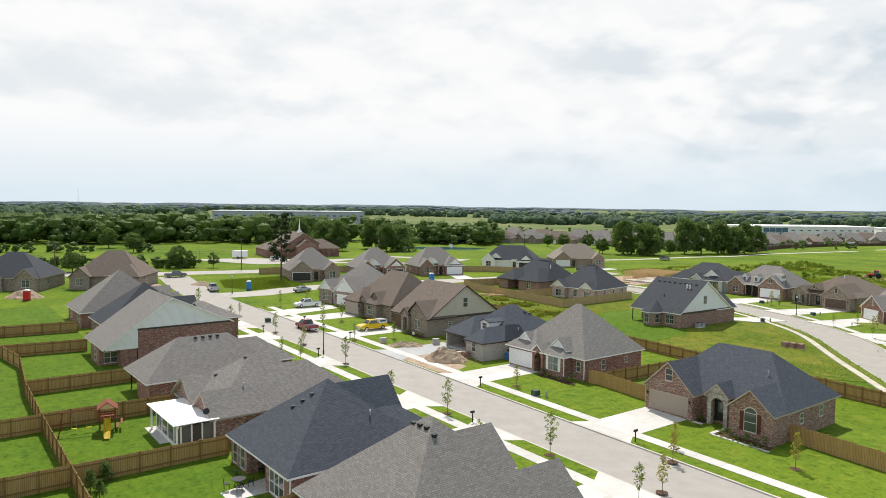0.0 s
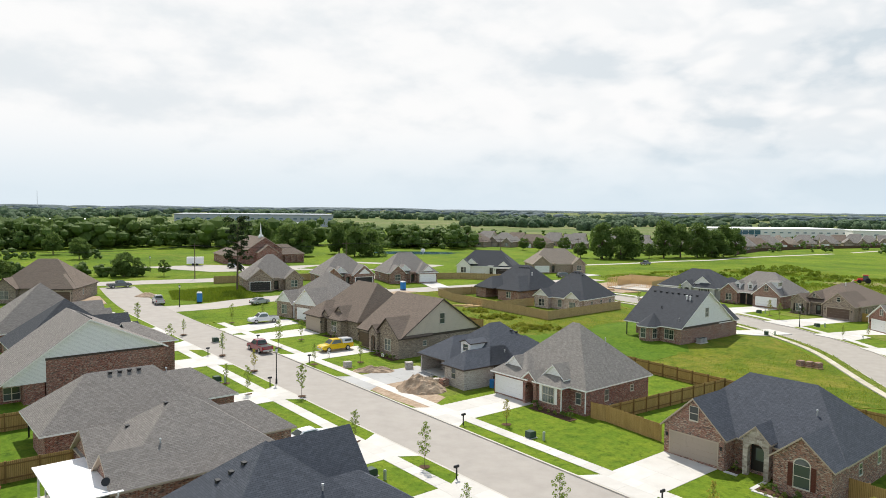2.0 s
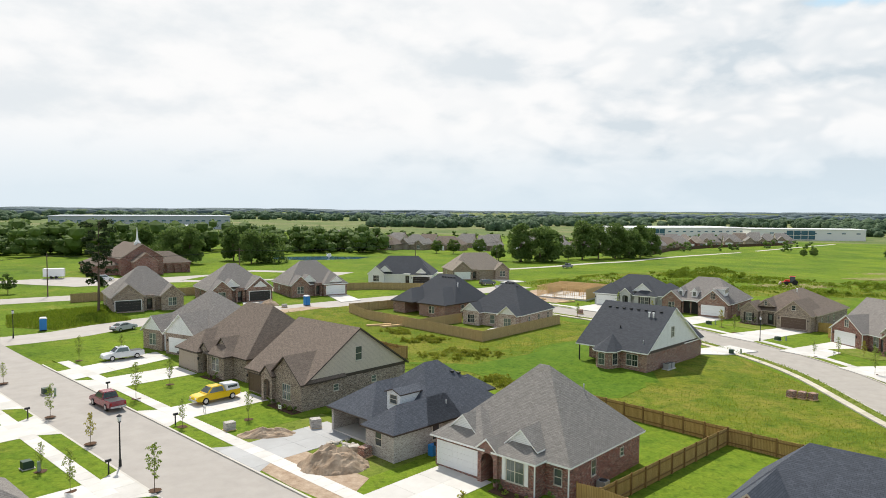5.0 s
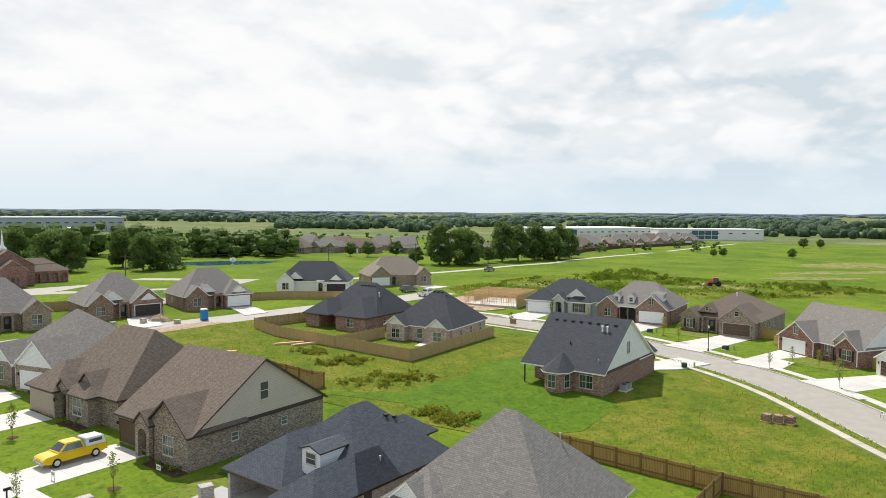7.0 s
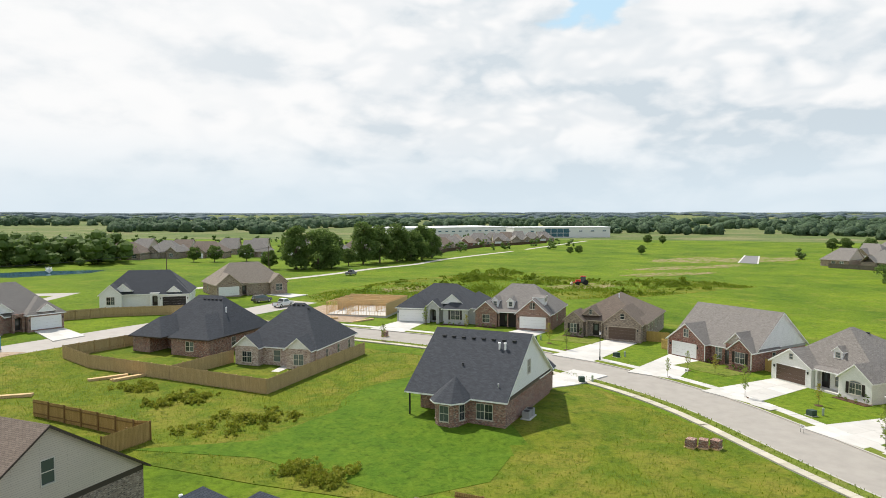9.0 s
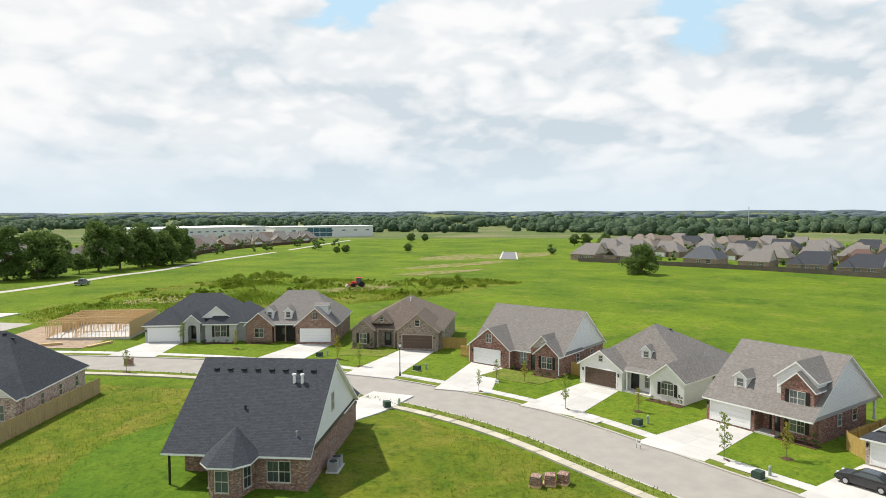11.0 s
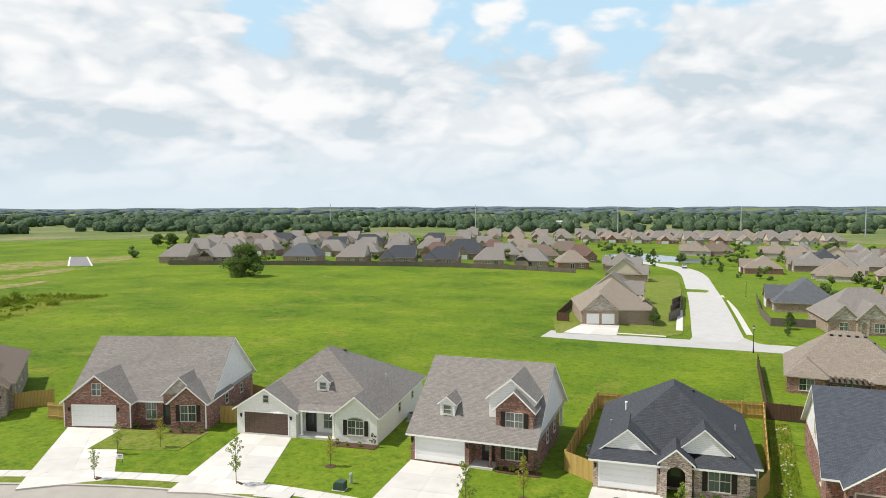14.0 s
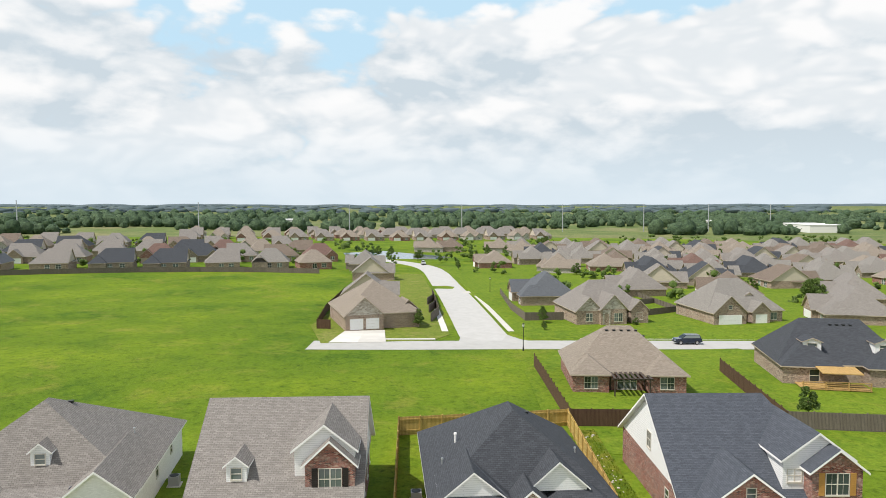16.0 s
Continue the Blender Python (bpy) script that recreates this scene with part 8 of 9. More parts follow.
def vehicle(name, x, y, deg, col, label, kind="pickup", cap=None, lift=0.05, category="car"):
    root = empty(name, pose(x, y, gz(x, y) + lift, 0, 0, deg), label, category)
    if kind == "pickup":
        L, w, r = 5.7, 1.95, 0.39
        low = [(-2.8, 0.5), (-2.8, 0.95), (-2.75, 1.12), (-0.85, 1.12), (1.25, 1.12), (2.55, 1.02), (2.8, 0.85), (2.82, 0.5), (2.4, 0.38), (-2.4, 0.38)]
        cab = [(-0.85, 1.1), (-0.6, 1.82), (0.75, 1.85), (1.55, 1.12)]
    elif kind == "suv":
        L, w, r = 4.9, 1.92, 0.38
        low = [(-2.4, 0.5), (-2.42, 1.0), (-2.3, 1.1), (1.2, 1.1), (2.25, 1.0), (2.42, 0.8), (2.42, 0.45), (2.1, 0.34), (-2.1, 0.34)]
        cab = [(-2.3, 1.08), (-2.05, 1.72), (0.5, 1.76), (1.3, 1.1)]
    else:
        L, w, r = 4.6, 1.8, 0.33
        low = [(-2.3, 0.45), (-2.32, 0.85), (-2.1, 0.95), (1.2, 0.95), (2.15, 0.82), (2.3, 0.62), (2.3, 0.36), (2.0, 0.25), (-2.0, 0.25)]
        cab = [(-1.75, 0.93), (-1.0, 1.42), (0.3, 1.45), (1.15, 0.95)]
    part("body", side_profile(low, w, 0.08), col, root)
    cb = part("cabin", side_profile(cab, w - 0.12, 0.22), col, root)
    # glass all round, a little proud of the cabin
    zc0, zc1 = cab[0][1] + 0.1, cab[1][1] - 0.08
    gx0, gx1 = cab[0][0] * 0.86, (cab[3][0] + cab[2][0]) / 2 - 0.05
    for s in (-1, 1):
        bm = bmesh.new()
        a = [(cab[0][0] + 0.22, zc0), (cab[1][0] + 0.12, zc1), (cab[2][0] - 0.05, zc1), (cab[3][0] - 0.28, zc0)]
        hw = lambda z: (w - 0.12) / 2 - 0.22 * (z - cab[0][1]) / (cab[1][1] - cab[0][1])
        vs = [bm.verts.new((px, s * (hw(pz) + 0.012), pz)) for px, pz in a] + [bm.verts.new((px, s * (hw(pz) - 0.03), pz)) for px, pz in a]
        bm.faces.new(vs[:4])
        bm.faces.new(vs[4:][::-1])
        for i in range(4):
            bm.faces.new((vs[i], vs[(i + 1) % 4], vs[4 + (i + 1) % 4], vs[4 + i]))
        bmesh.ops.recalc_face_normals(bm, faces=bm.faces)
        part("side_window", bm, "glass", cb)
    for nm, (p, q), sgn in (("windscreen", (cab[3], cab[2]), 1), ("rear_window", (cab[0], cab[1]), -1)):
        bm = bmesh.new()
        pts = []
        for t in (0.16, 0.9):
            px, pz = p[0] + (q[0] - p[0]) * t, p[1] + (q[1] - p[1]) * t
            hw_ = (w - 0.12) / 2 - 0.22 * (pz - cab[0][1]) / (cab[1][1] - cab[0][1]) - 0.1
            pts.append((px + sgn * 0.015, hw_, pz + 0.012))
        (ax, ah, az), (bx, bh, bz) = pts
        f = bm.faces.new([bm.verts.new(k) for k in ((ax, -ah, az), (ax, ah, az), (bx, bh, bz), (bx, -bh, bz))])
        bmesh.ops.solidify(bm, geom=[f], thickness=0.02)
        part(nm, bm, "glass", cb)
    if kind == "pickup":
        part("bed_liner", box_bm(-2.68, -0.95, -w / 2 + 0.16, w / 2 - 0.16, 1.06, 1.125), "black" if not cap else cap, root)
        if cap:
            cp = part("bed_cap", side_profile([(-2.76, 1.1), (-2.62, 1.78), (-0.95, 1.84), (-0.9, 1.1)], w - 0.1, 0.16), cap, root, "white truck bed cap")
            for s in (-1, 1):
                part("cap_window", box_bm(-2.4, -1.2, s * (w / 2 - 0.14) - 0.03, s * (w / 2 - 0.14) + 0.03, 1.35, 1.65), "glass", cp)
    wb = L * 0.3
    if "wheel" not in CACHE:
        bt = bmesh.new()
        add_cyl(bt, (0, -0.12, 0), (0, 0.12, 0), 1.0, 1.0, 16)
        for v in bt.verts:
            v.co.y *= 1.0
        bmesh.ops.bevel(bt, geom=[e for e in bt.edges], offset=0.04, segments=1, affect="EDGES", clamp_overlap=True)
        br = bmesh.new()
        add_cyl(br, (0, -0.13, 0), (0, 0.13, 0), 0.62, 0.62, 12)
        CACHE["wheel"] = (mesh_of("wheel", bt, "tyre"), mesh_of("rim", br, "rim"))
    for sx in (-1, 1):
        for sy in (-1, 1):
            wh = part("wheel", CACHE["wheel"][0], None, root)
            wh.location, wh.scale = (sx * wb, sy * (w / 2 - 0.1), r), (r, 1, r)
            part("rim", CACHE["wheel"][1], None, wh)
    for s in (-1, 1):
        part("headlight", box_bm(L / 2 - 0.2, L / 2 - 0.02, s * (w / 2 - 0.38) - 0.14, s * (w / 2 - 0.38) + 0.14, 0.68, 0.84), "lamp_clear", root)
        part("tail_light", box_bm(-L / 2 + 0.01, -L / 2 + 0.12, s * (w / 2 - 0.2) - 0.07, s * (w / 2 - 0.2) + 0.07, 0.72, 1.0), "lamp_red", root)
    part("bumper", box_bm(L / 2 - 0.1, L / 2 + 0.06, -w / 2 + 0.15, w / 2 - 0.15, 0.42, 0.6), "galv" if kind == "pickup" else "black", root)
    part("bumper", box_bm(-L / 2 - 0.06, -L / 2 + 0.1, -w / 2 + 0.15, w / 2 - 0.15, 0.42, 0.6), "galv" if kind == "pickup" else "black", root)
    return root


DV = math.degrees(math.atan2(N1.y, N1.x))
vehicle("pickup_truck", -24.3, 123.6, 127.6, "car_red", "dark red crew-cab pickup parked by the kerb", lift=0.06)
vehicle("pickup_truck", -12.7, 124.6, DV + 180, "car_yellow", "yellow crew-cab pickup with a white bed cap on a driveway", cap="car_white", lift=0.18)
vehicle("pickup_truck", -28.8, 147.2, DV + 175, "car_white", "white crew-cab pickup on a driveway", lift=0.18)
vehicle("pickup_truck", -55.8, 167.8, 118, "car_silver", "silver pickup parked in the street", lift=0.06)
vehicle("pickup_truck", -74.0, 191.5, 40, "car_grey", "dark grey pickup on the cross road", lift=0.06)
vehicle("sedan", -34.6, 170.3, 55, "car_silver", "silver sedan on the side street", "sedan", lift=0.06)
vehicle("sedan", -10.6, 83.2, DV, "car_white", "white sedan on a driveway", "sedan", lift=0.18)
vehicle("sedan", 78.9, 99.2, 77, "car_black", "black sedan on a driveway", "sedan", lift=0.18)
vehicle("suv", 149.0, 36.0, 76, "car_navy", "dark blue sport utility parked in the street", "suv", lift=0.08)
vehicle("pickup_truck", 51.0, 229.5, 35, "car_white", "white pickup at the building site", lift=0.06)
vehicle("suv", 48.5, 238.5, 20, "car_grey", "dark sport utility at the building site", "suv", lift=0.06)
vehicle("suv", 342.0, 36.5, 170, "car_silver", "silver car on the far street", "suv", lift=0.08)
vehicle("pickup_truck", 96.0, 299.5, 40, "car_grey", "dark pickup on the field track", lift=0.05)
vehicle("van", -58.5, 243.5, 20, "car_white", "white van in the church car park", "suv", lift=0.05, category="van")

# ---- street furniture ----


def street_lamp(x, y, h=4.6):
    root = empty("street_lamp", pose(x, y, gz(x, y) + LOT_Z), "black post-top street lamp with a lantern head", "street lamp", "street lamps")
    bm = bmesh.new()
    add_cyl(bm, (0, 0, -0.2), (0, 0, 0.55), 0.14, 0.11, 12)
    add_cyl(bm, (0, 0, 0.5), (0, 0, h - 0.7), 0.075, 0.055, 10)
    add_cyl(bm, (0, 0, h - 0.72), (0, 0, h - 0.62), 0.13, 0.15, 10)
    part("pole", bm, "black", root)
    gl = bmesh.new()
    add_cyl(gl, (0, 0, h - 0.62), (0, 0, h - 0.18), 0.13, 0.2, 8)
    part("lantern", gl, "lamp_clear", root)
    cp = bmesh.new()
    add_cyl(cp, (0, 0, h - 0.18), (0, 0, h), 0.26, 0.04, 8)
    part("cap", cp, "black", root)
    return root


for x, y in ((-18.1, 105.0), (79.4, 154.6), (150.0, 67.4), (-50, 164), (-4, 226), (48, 262), (238, 42), (-80, 228)):
    street_lamp(x, y)
MAT["util_green"] = plain("utility_green", (0.035, 0.065, 0.045), 0.5, var=0.15)
MAT["util_pale"] = plain("utility_pale", (0.30, 0.36, 0.27), 0.5, var=0.1)


def utility_box(x, y, deg=0):
    root = empty("utility_box", pose(x, y, gz(x, y) + LOT_Z, 0, 0, deg), "dark green utility cabinet on a lawn", "utility box", "utility boxes")
    bm = bmesh.new()
    pts = [(-0.45, 0), (0.45, 0), (0.45, 0.55), (0.3, 0.72), (-0.45, 0.72)]
    add_prism(bm, pts, Matrix(), 0.75)
    bmesh.ops.recalc_face_normals(bm, faces=bm.faces)
    part("cabinet", bm, "util_green", root)
    part("plinth", box_bm(-0.55, 0.55, -0.1, 0.85, -0.1, 0.06), "kerb", root)
    return root


def pedestal(x, y):
    root = empty("utility_pedestal", pose(x, y, gz(x, y) + LOT_Z), "small pale green utility pedestal", "utility box", "utility pedestals")
    bm = bmesh.new()
    add_cyl(bm, (0, 0, -0.1), (0, 0, 0.8), 0.14, 0.14, 8)
    add_cyl(bm, (0, 0, 0.78), (0, 0, 0.9), 0.17, 0.1, 8)
    part("body", bm, "util_pale", root)


for x, y, dg in ((12.0, 85.2, 38), (81.9, 121.0, 80), (-25.5, 104.8, 38), (-3.8, 74.8, 38), (83.9, 155.3, 95), (80.0, 172.3, 120), (74.9, 106.6, 75), (67.8, 144.9, 60), (-32.5, 129.0, 38), (-46, 135, 38)):
    utility_box(x, y, dg)
    pedestal(x + 1.0, y - 0.5)


def mailbox(x, y, deg):
    root = empty("mailbox", pose(x, y, gz(x, y) + LOT_Z, 0, 0, deg), "black post-mounted mailbox beside the kerb", "mailbox", "mailboxes")
    part("post", box_bm(-0.05, 0.05, -0.05, 0.05, -0.2, 1.05), "black", root)
    bm = bmesh.new()
    arc = [(-0.1, 1.05), (0.1, 1.05), (0.1, 1.18)] + [(0.1 * math.cos(a), 1.18 + 0.1 * math.sin(a)) for a in (math.pi * k / 6 for k in range(1, 6))] + [(-0.1, 1.18)]
    add_prism(bm, arc, pose(0, -0.28, 0), 0.5)
    bmesh.ops.recalc_face_normals(bm, faces=bm.faces)
    part("box", bm, "black", root)


for u, n in ((43.2, 58.4), (67.6, 58.4), (101.3, 58.4), (118.3, 58.4), (57.0, 48.2), (93.0, 48.2), (113.5, 48.2)):
    mailbox(*S1(u, n), DV + (90 if n > 50 else -90))


def sign_board(x, y, deg, w=0.6, h=0.45, label="small white yard sign on two stakes"):
    root = empty("yard_sign", pose(x, y, gz(x, y) + LOT_Z, 0, 0, deg), label, "sign", "yard signs")
    bd = part("board", box_bm(-w / 2, w / 2, -0.015, 0.015, 0.35, 0.35 + h), "trim_white", root)
    for k, (a, b) in enumerate(((0.6, 0.72), (0.35, 0.45))):
        part("text_bar", box_bm(-w * 0.36, w * (0.36 - 0.1 * k), -0.02, -0.016, 0.35 + h * a - 0.01, 0.35 + h * b), "door_dark", bd)
    for s in (-1, 1):
        part("stake", box_bm(s * w * 0.35 - 0.012, s * w * 0.35 + 0.012, -0.012, 0.012, -0.1, 0.36), "black", root)


for x, y, d in ((84.5, 142.0, -90), (74.8, 117.8, -100), (-13.2, 120.0, -50), (-5.0, 119.4, -50)):
    sign_board(x, y, d)


def blue_toilet(x, y, deg, col, label):
    root = empty("portable_toilet", pose(x, y, gz(x, y) + 0.08, 0, 0, deg), label, "portable toilet")
    part("cabin", box_bm(-0.55, 0.55, -0.55, 0.55, 0.08, 2.05), col, root)
    part("skid", box_bm(-0.6, 0.6, -0.6, 0.6, 0, 0.1), "black", root)
    bm = bmesh.new()
    add_prism(bm, [(-0.58, 2.03), (0.58, 2.03), (0.45, 2.25), (-0.45, 2.25)], pose(0, -0.58, 0), 1.16)
    bmesh.ops.recalc_face_normals(bm, faces=bm.faces)
    part("roof", bm, "trim_white", root)
    part("door", box_bm(-0.38, 0.38, -0.58, -0.545, 0.15, 1.95), col, root)


MAT["blue_plastic"] = plain("blue_plastic", (0.03, 0.20, 0.50), 0.4, var=0.08)
MAT["red_plastic"] = plain("red_plastic", (0.55, 0.02, 0.02), 0.4, var=0.08)
MAT["yellow_plastic"] = plain("yellow_plastic", (0.75, 0.55, 0.02), 0.35, var=0.06)
MAT["timber"] = plain("raw_timber", (0.62, 0.43, 0.22), 0.8, var=0.2, scale=5)
MAT["osb"] = plain("sheathing_board", (0.56, 0.39, 0.19), 0.8, var=0.25, scale=9)
MAT["play_wood"] = plain("stained_cedar", (0.20, 0.052, 0.022), 0.7, var=0.25, scale=6)
blue_toilet(-47.9, 170.8, 20, "blue_plastic", "blue portable toilet on the corner lot")
blue_toilet(-3.2, 199.4, 30, "blue_plastic", "blue portable toilet beside the building site")
blue_toilet(-88, 146, 10, "red_plastic", "red portable toilet beside a building site")
bin_ = tagged(part("wheeled_bin", box_bm(-0.3, 0.3, -0.35, 0.35, 0, 1.05), "blue_plastic", None), "blue wheeled bin beside the garage", "bin")
bin_.matrix_world = pose(*S1(76.6, 71.6), gz(*S1(76.6, 71.6)) + 0.14, 0, 0, RIGHT)


def heap(x, y, rx, ry, h, mat, label, seed):
    bm = bmesh.new()
    bmesh.ops.create_grid(bm, x_segments=26, y_segments=26, size=1)
    for v in bm.verts:
        r = math.hypot(v.co.x, v.co.y)
        n_ = noise.fractal(Vector((v.co.x * 2.2, v.co.y * 2.2, seed)), 1.0, 2.0, 4)
        z = max(0.0, math.cos(min(1, r) * math.pi / 2)) * h * (1 + 0.35 * n_) + 0.12 * h * n_ - 0.08
        v.co = Vector((v.co.x * rx, v.co.y * ry, z if r < 1 else -0.25))
    o = tagged(part("earth_mound", bm, mat, None), label, "soil heap")
    o.location = (x, y, gz(x, y) + 0.12)


heap(0.6, 102.8, 3.4, 2.5, 1.9, "soil", "heap of brown soil on a building site", 1.0)
heap(-6.0, 111.8, 3.2, 1.3, 0.8, "soil", "low heap of soil beside a driveway", 2.0)
heap(-11.5, 199.6, 2.2, 1.6, 1.2, "soil", "heap of brown soil beside the street", 3.0)
heap(-91, 150, 4.0, 3.0, 1.5, "soil", "heap of reddish soil on a lot", 4.0)
heap(-62, 178, 3, 2, 0.8, "soil", "heap of reddish soil on the corner lot", 5.0)


def pallet_stack(x, y, deg, label, mat="brick_mix", w=1.0, h=0.8):
    root = empty("brick_pallet", pose(x, y, gz(x, y) + 0.06, 0, 0, deg), label, "brick pallet", "brick pallets")
    part("pallet", box_bm(-w / 2 - 0.05, w / 2 + 0.05, -0.5, 0.5, 0, 0.13), "timber", root)
    rr = random.Random(int(x * 7))
    for k in range(3):
        zz = 0.13 + k * h / 3
        part("brick_layer", box_bm(-w / 2 + rr.uniform(0, 0.06), w / 2 - rr.uniform(0, 0.06), -0.45, 0.45 - rr.uniform(0, 0.08), zz, zz + h / 3 - 0.015), mat, root)


for x, y, d in ((59.9, 119.9, 20), (60.9, 119.2, 35), (61.9, 118.5, 15)):
    pallet_stack(x, y, d, "stack of leftover bricks in the grass")
for x, y, d in ((2.6, 106.0, 10), (3.6, 104.8, 40), (-9.8, 113.8, 30), (-8, 196.2, 20), (-14, 197.0, 60), (-19, 195, 30), (-1.0, 113.6, 15), (57, 186.5, 40)):
    pallet_stack(x, y, d, "pallet of bricks on a building site", random.choice(("brick_mix", "stone", "brick_grey")), 1.1, random.uniform(0.6, 1.0))


def lumber(x, y, deg, n, L=4.8, label="stack of raw timber boards"):
    root = empty("timber_stack", pose(x, y, gz(x, y) + 0.06, 0, 0, deg), label, "timber stack", "timber stacks")
    for k in range(n):
        part("board", box_bm(-L / 2, L / 2, (k % 4) * 0.3 - 0.6, (k % 4) * 0.3 - 0.33, (k // 4) * 0.12, (k // 4) * 0.12 + 0.1), "timber", root)


for x, y, d in ((10.8, 173.4, 8), (13.4, 172.4, 20), (0.0, 168.4, -12), (49, 213, 30), (54, 209, -20), (60, 203.5, 20)):
    lumber(x, y, d, 10)


def framed_house(x, y, deg):
    """A house in bare timber framing on its slab."""
    root = empty("timber_framed_house", pose(x, y, gz(x, y) + 0.1, 0, 0, deg), "half-built house of raw timber framing on a slab", "house")
    w, d, h = 13.5, 15.0, 2.75
    part("slab", box_bm(0, w, 0, d, -0.4, 0.15), "concrete", root)
    stud = mesh_of("stud", box_bm(-0.022, 0.022, -0.045, 0.045, 0.19, h), "timber")
    lines = [((0, 0), (w, 0)), ((0, 6), (w, 6)), ((4.5, 0), (4.5, d)), ((9, 6), (9, d)), ((0, 0), (0, 6))]
    for (x0, y0), (x1, y1) in lines:
        L = math.hypot(x1 - x0, y1 - y0)
        dg = math.degrees(math.atan2(y1 - y0, x1 - x0))
        for z in (0.15, h):
            o = part("plate", box_bm(0, L, -0.045, 0.045, z, z + 0.045), "timber", root)
            o.matrix_local = pose(x0, y0, 0, 0, 0, dg)
        for k in range(int(L / 0.61) + 1):
            o = part("stud", stud, None, root)
            o.matrix_local = pose(x0 + (x1 - x0) * k * 0.61 / L, y0 + (y1 - y0) * k * 0.61 / L, 0, 0, 0, dg)
    for (x0, y0), (x1, y1) in (((w, 0), (w, d)), ((0, d), (w, d)), ((0, 6), (0, d))):
        L = math.hypot(x1 - x0, y1 - y0)
        n = round(L / 2.44)
        dg = math.degrees(math.atan2(y1 - y0, x1 - x0))
        for k in range(n):
            o = part("sheathing", box_bm(0.006, L / n - 0.006, -0.012, 0.012, 0.15, h), "osb", root)
            o.matrix_local = pose(x0 + (x1 - x0) * k / n, y0 + (y1 - y0) * k / n, 0, 0, 0, dg)
    for k in range(5):
        part("joist", box_bm(0.2, w - 0.2, 1 + k * 3 - 0.03, 1 + k * 3 + 0.03, h + 0.05, h + 0.25), "timber", root)
    for k in range(3):
        bm = bmesh.new()
        add_cyl(bm, (0.3 + k * 2, 0.1, 0.2), (2.4 + k * 2, -0.1 + k, h), 0.05, 0.05, 4)
        part("brace", bm, "timber", root)


framed_house(56.0, 214.2, -44)


def pergola(m, w, d, h, mat, roof_mat, label, slats=14, closed=False):
    root = empty("pergola", m, label, "pergola")
    for x in (0.1, w - 0.1):
        for y in (0.1, d - 0.1):
            part("post", box_bm(x - 0.08, x + 0.08, y - 0.08, y + 0.08, -0.2, h), mat, root)
    for y in (0.1, d - 0.1):
        part("beam", box_bm(-0.3, w + 0.3, y - 0.05, y + 0.05, h - 0.22, h), mat, root)
    for k in range(slats):
        x, e = -0.25 + (w + 0.5) * (k + 0.5) / slats, (0.48 * (w + 0.5) / slats if closed else 0.16)
        part("slat", box_bm(x - e, x + e, -0.3, d + 0.3, h + 0.002, h + 0.07), roof_mat, root)


px, py = S1(64.5, 22.6)
pergola(pose(px, py, gz(px, py) + 0.14, 0, 0, LEFT), 8.6, 3.7, 2.8, "trim_white", "trim_white", "white patio cover on posts behind a house", 18, True)
sheet("patio", [S1(64.6, 23.4), S1(73.8, 23.4), S1(73.8, 18.5), S1(68.3, 18.5), S1(68.3, 19.4), S1(64.6, 19.4)], LOT_Z + 0.04, "concrete", "pale concrete patio behind a house", "patio", kind="thing")
# glazed porch under the patio cover
root = empty("glazed_porch", pose(px, py, gz(px, py) + 0.14, 0, 0, LEFT), "white glazed porch under the patio cover", "porch")
part("wall", box_bm(0.28, 0.36, 0.2, 3.2, -0.1, 0.8), "trim_white", root)
part("wall", box_bm(0.37, 8.3, 3.12, 3.2, -0.1, 0.5), "trim_white", root)
for k in range(3):
    part("window", box_bm(0.30, 0.34, 0.3 + k * 0.98, 1.12 + k * 0.98, 0.81, 2.5), "glass", root)
    part("post", box_bm(0.26, 0.38, 1.13 + k * 0.98, 1.27 + k * 0.98, 0.81, 2.56), "trim_white", root)
for k in range(4):
    part("window", box_bm(0.5 + k * 1.96, 2.2 + k * 1.96, 3.14, 3.18, 0.51, 2.5), "glass", root)
    part("post", box_bm(2.21 + k * 1.96, 2.45 + k * 1.96, 3.10, 3.22, 0.51, 2.56), "trim_white", root)
qx, qy = local(128.8, 54.4, 71, 4.9, 10.6)
pergola(pose(qx, qy, gz(qx, qy) + 0.1, 0, 0, 71), 4.6, 3.4, 2.4, "trim_brown", "trim_brown", "dark garden pergola behind a brick house", 8)


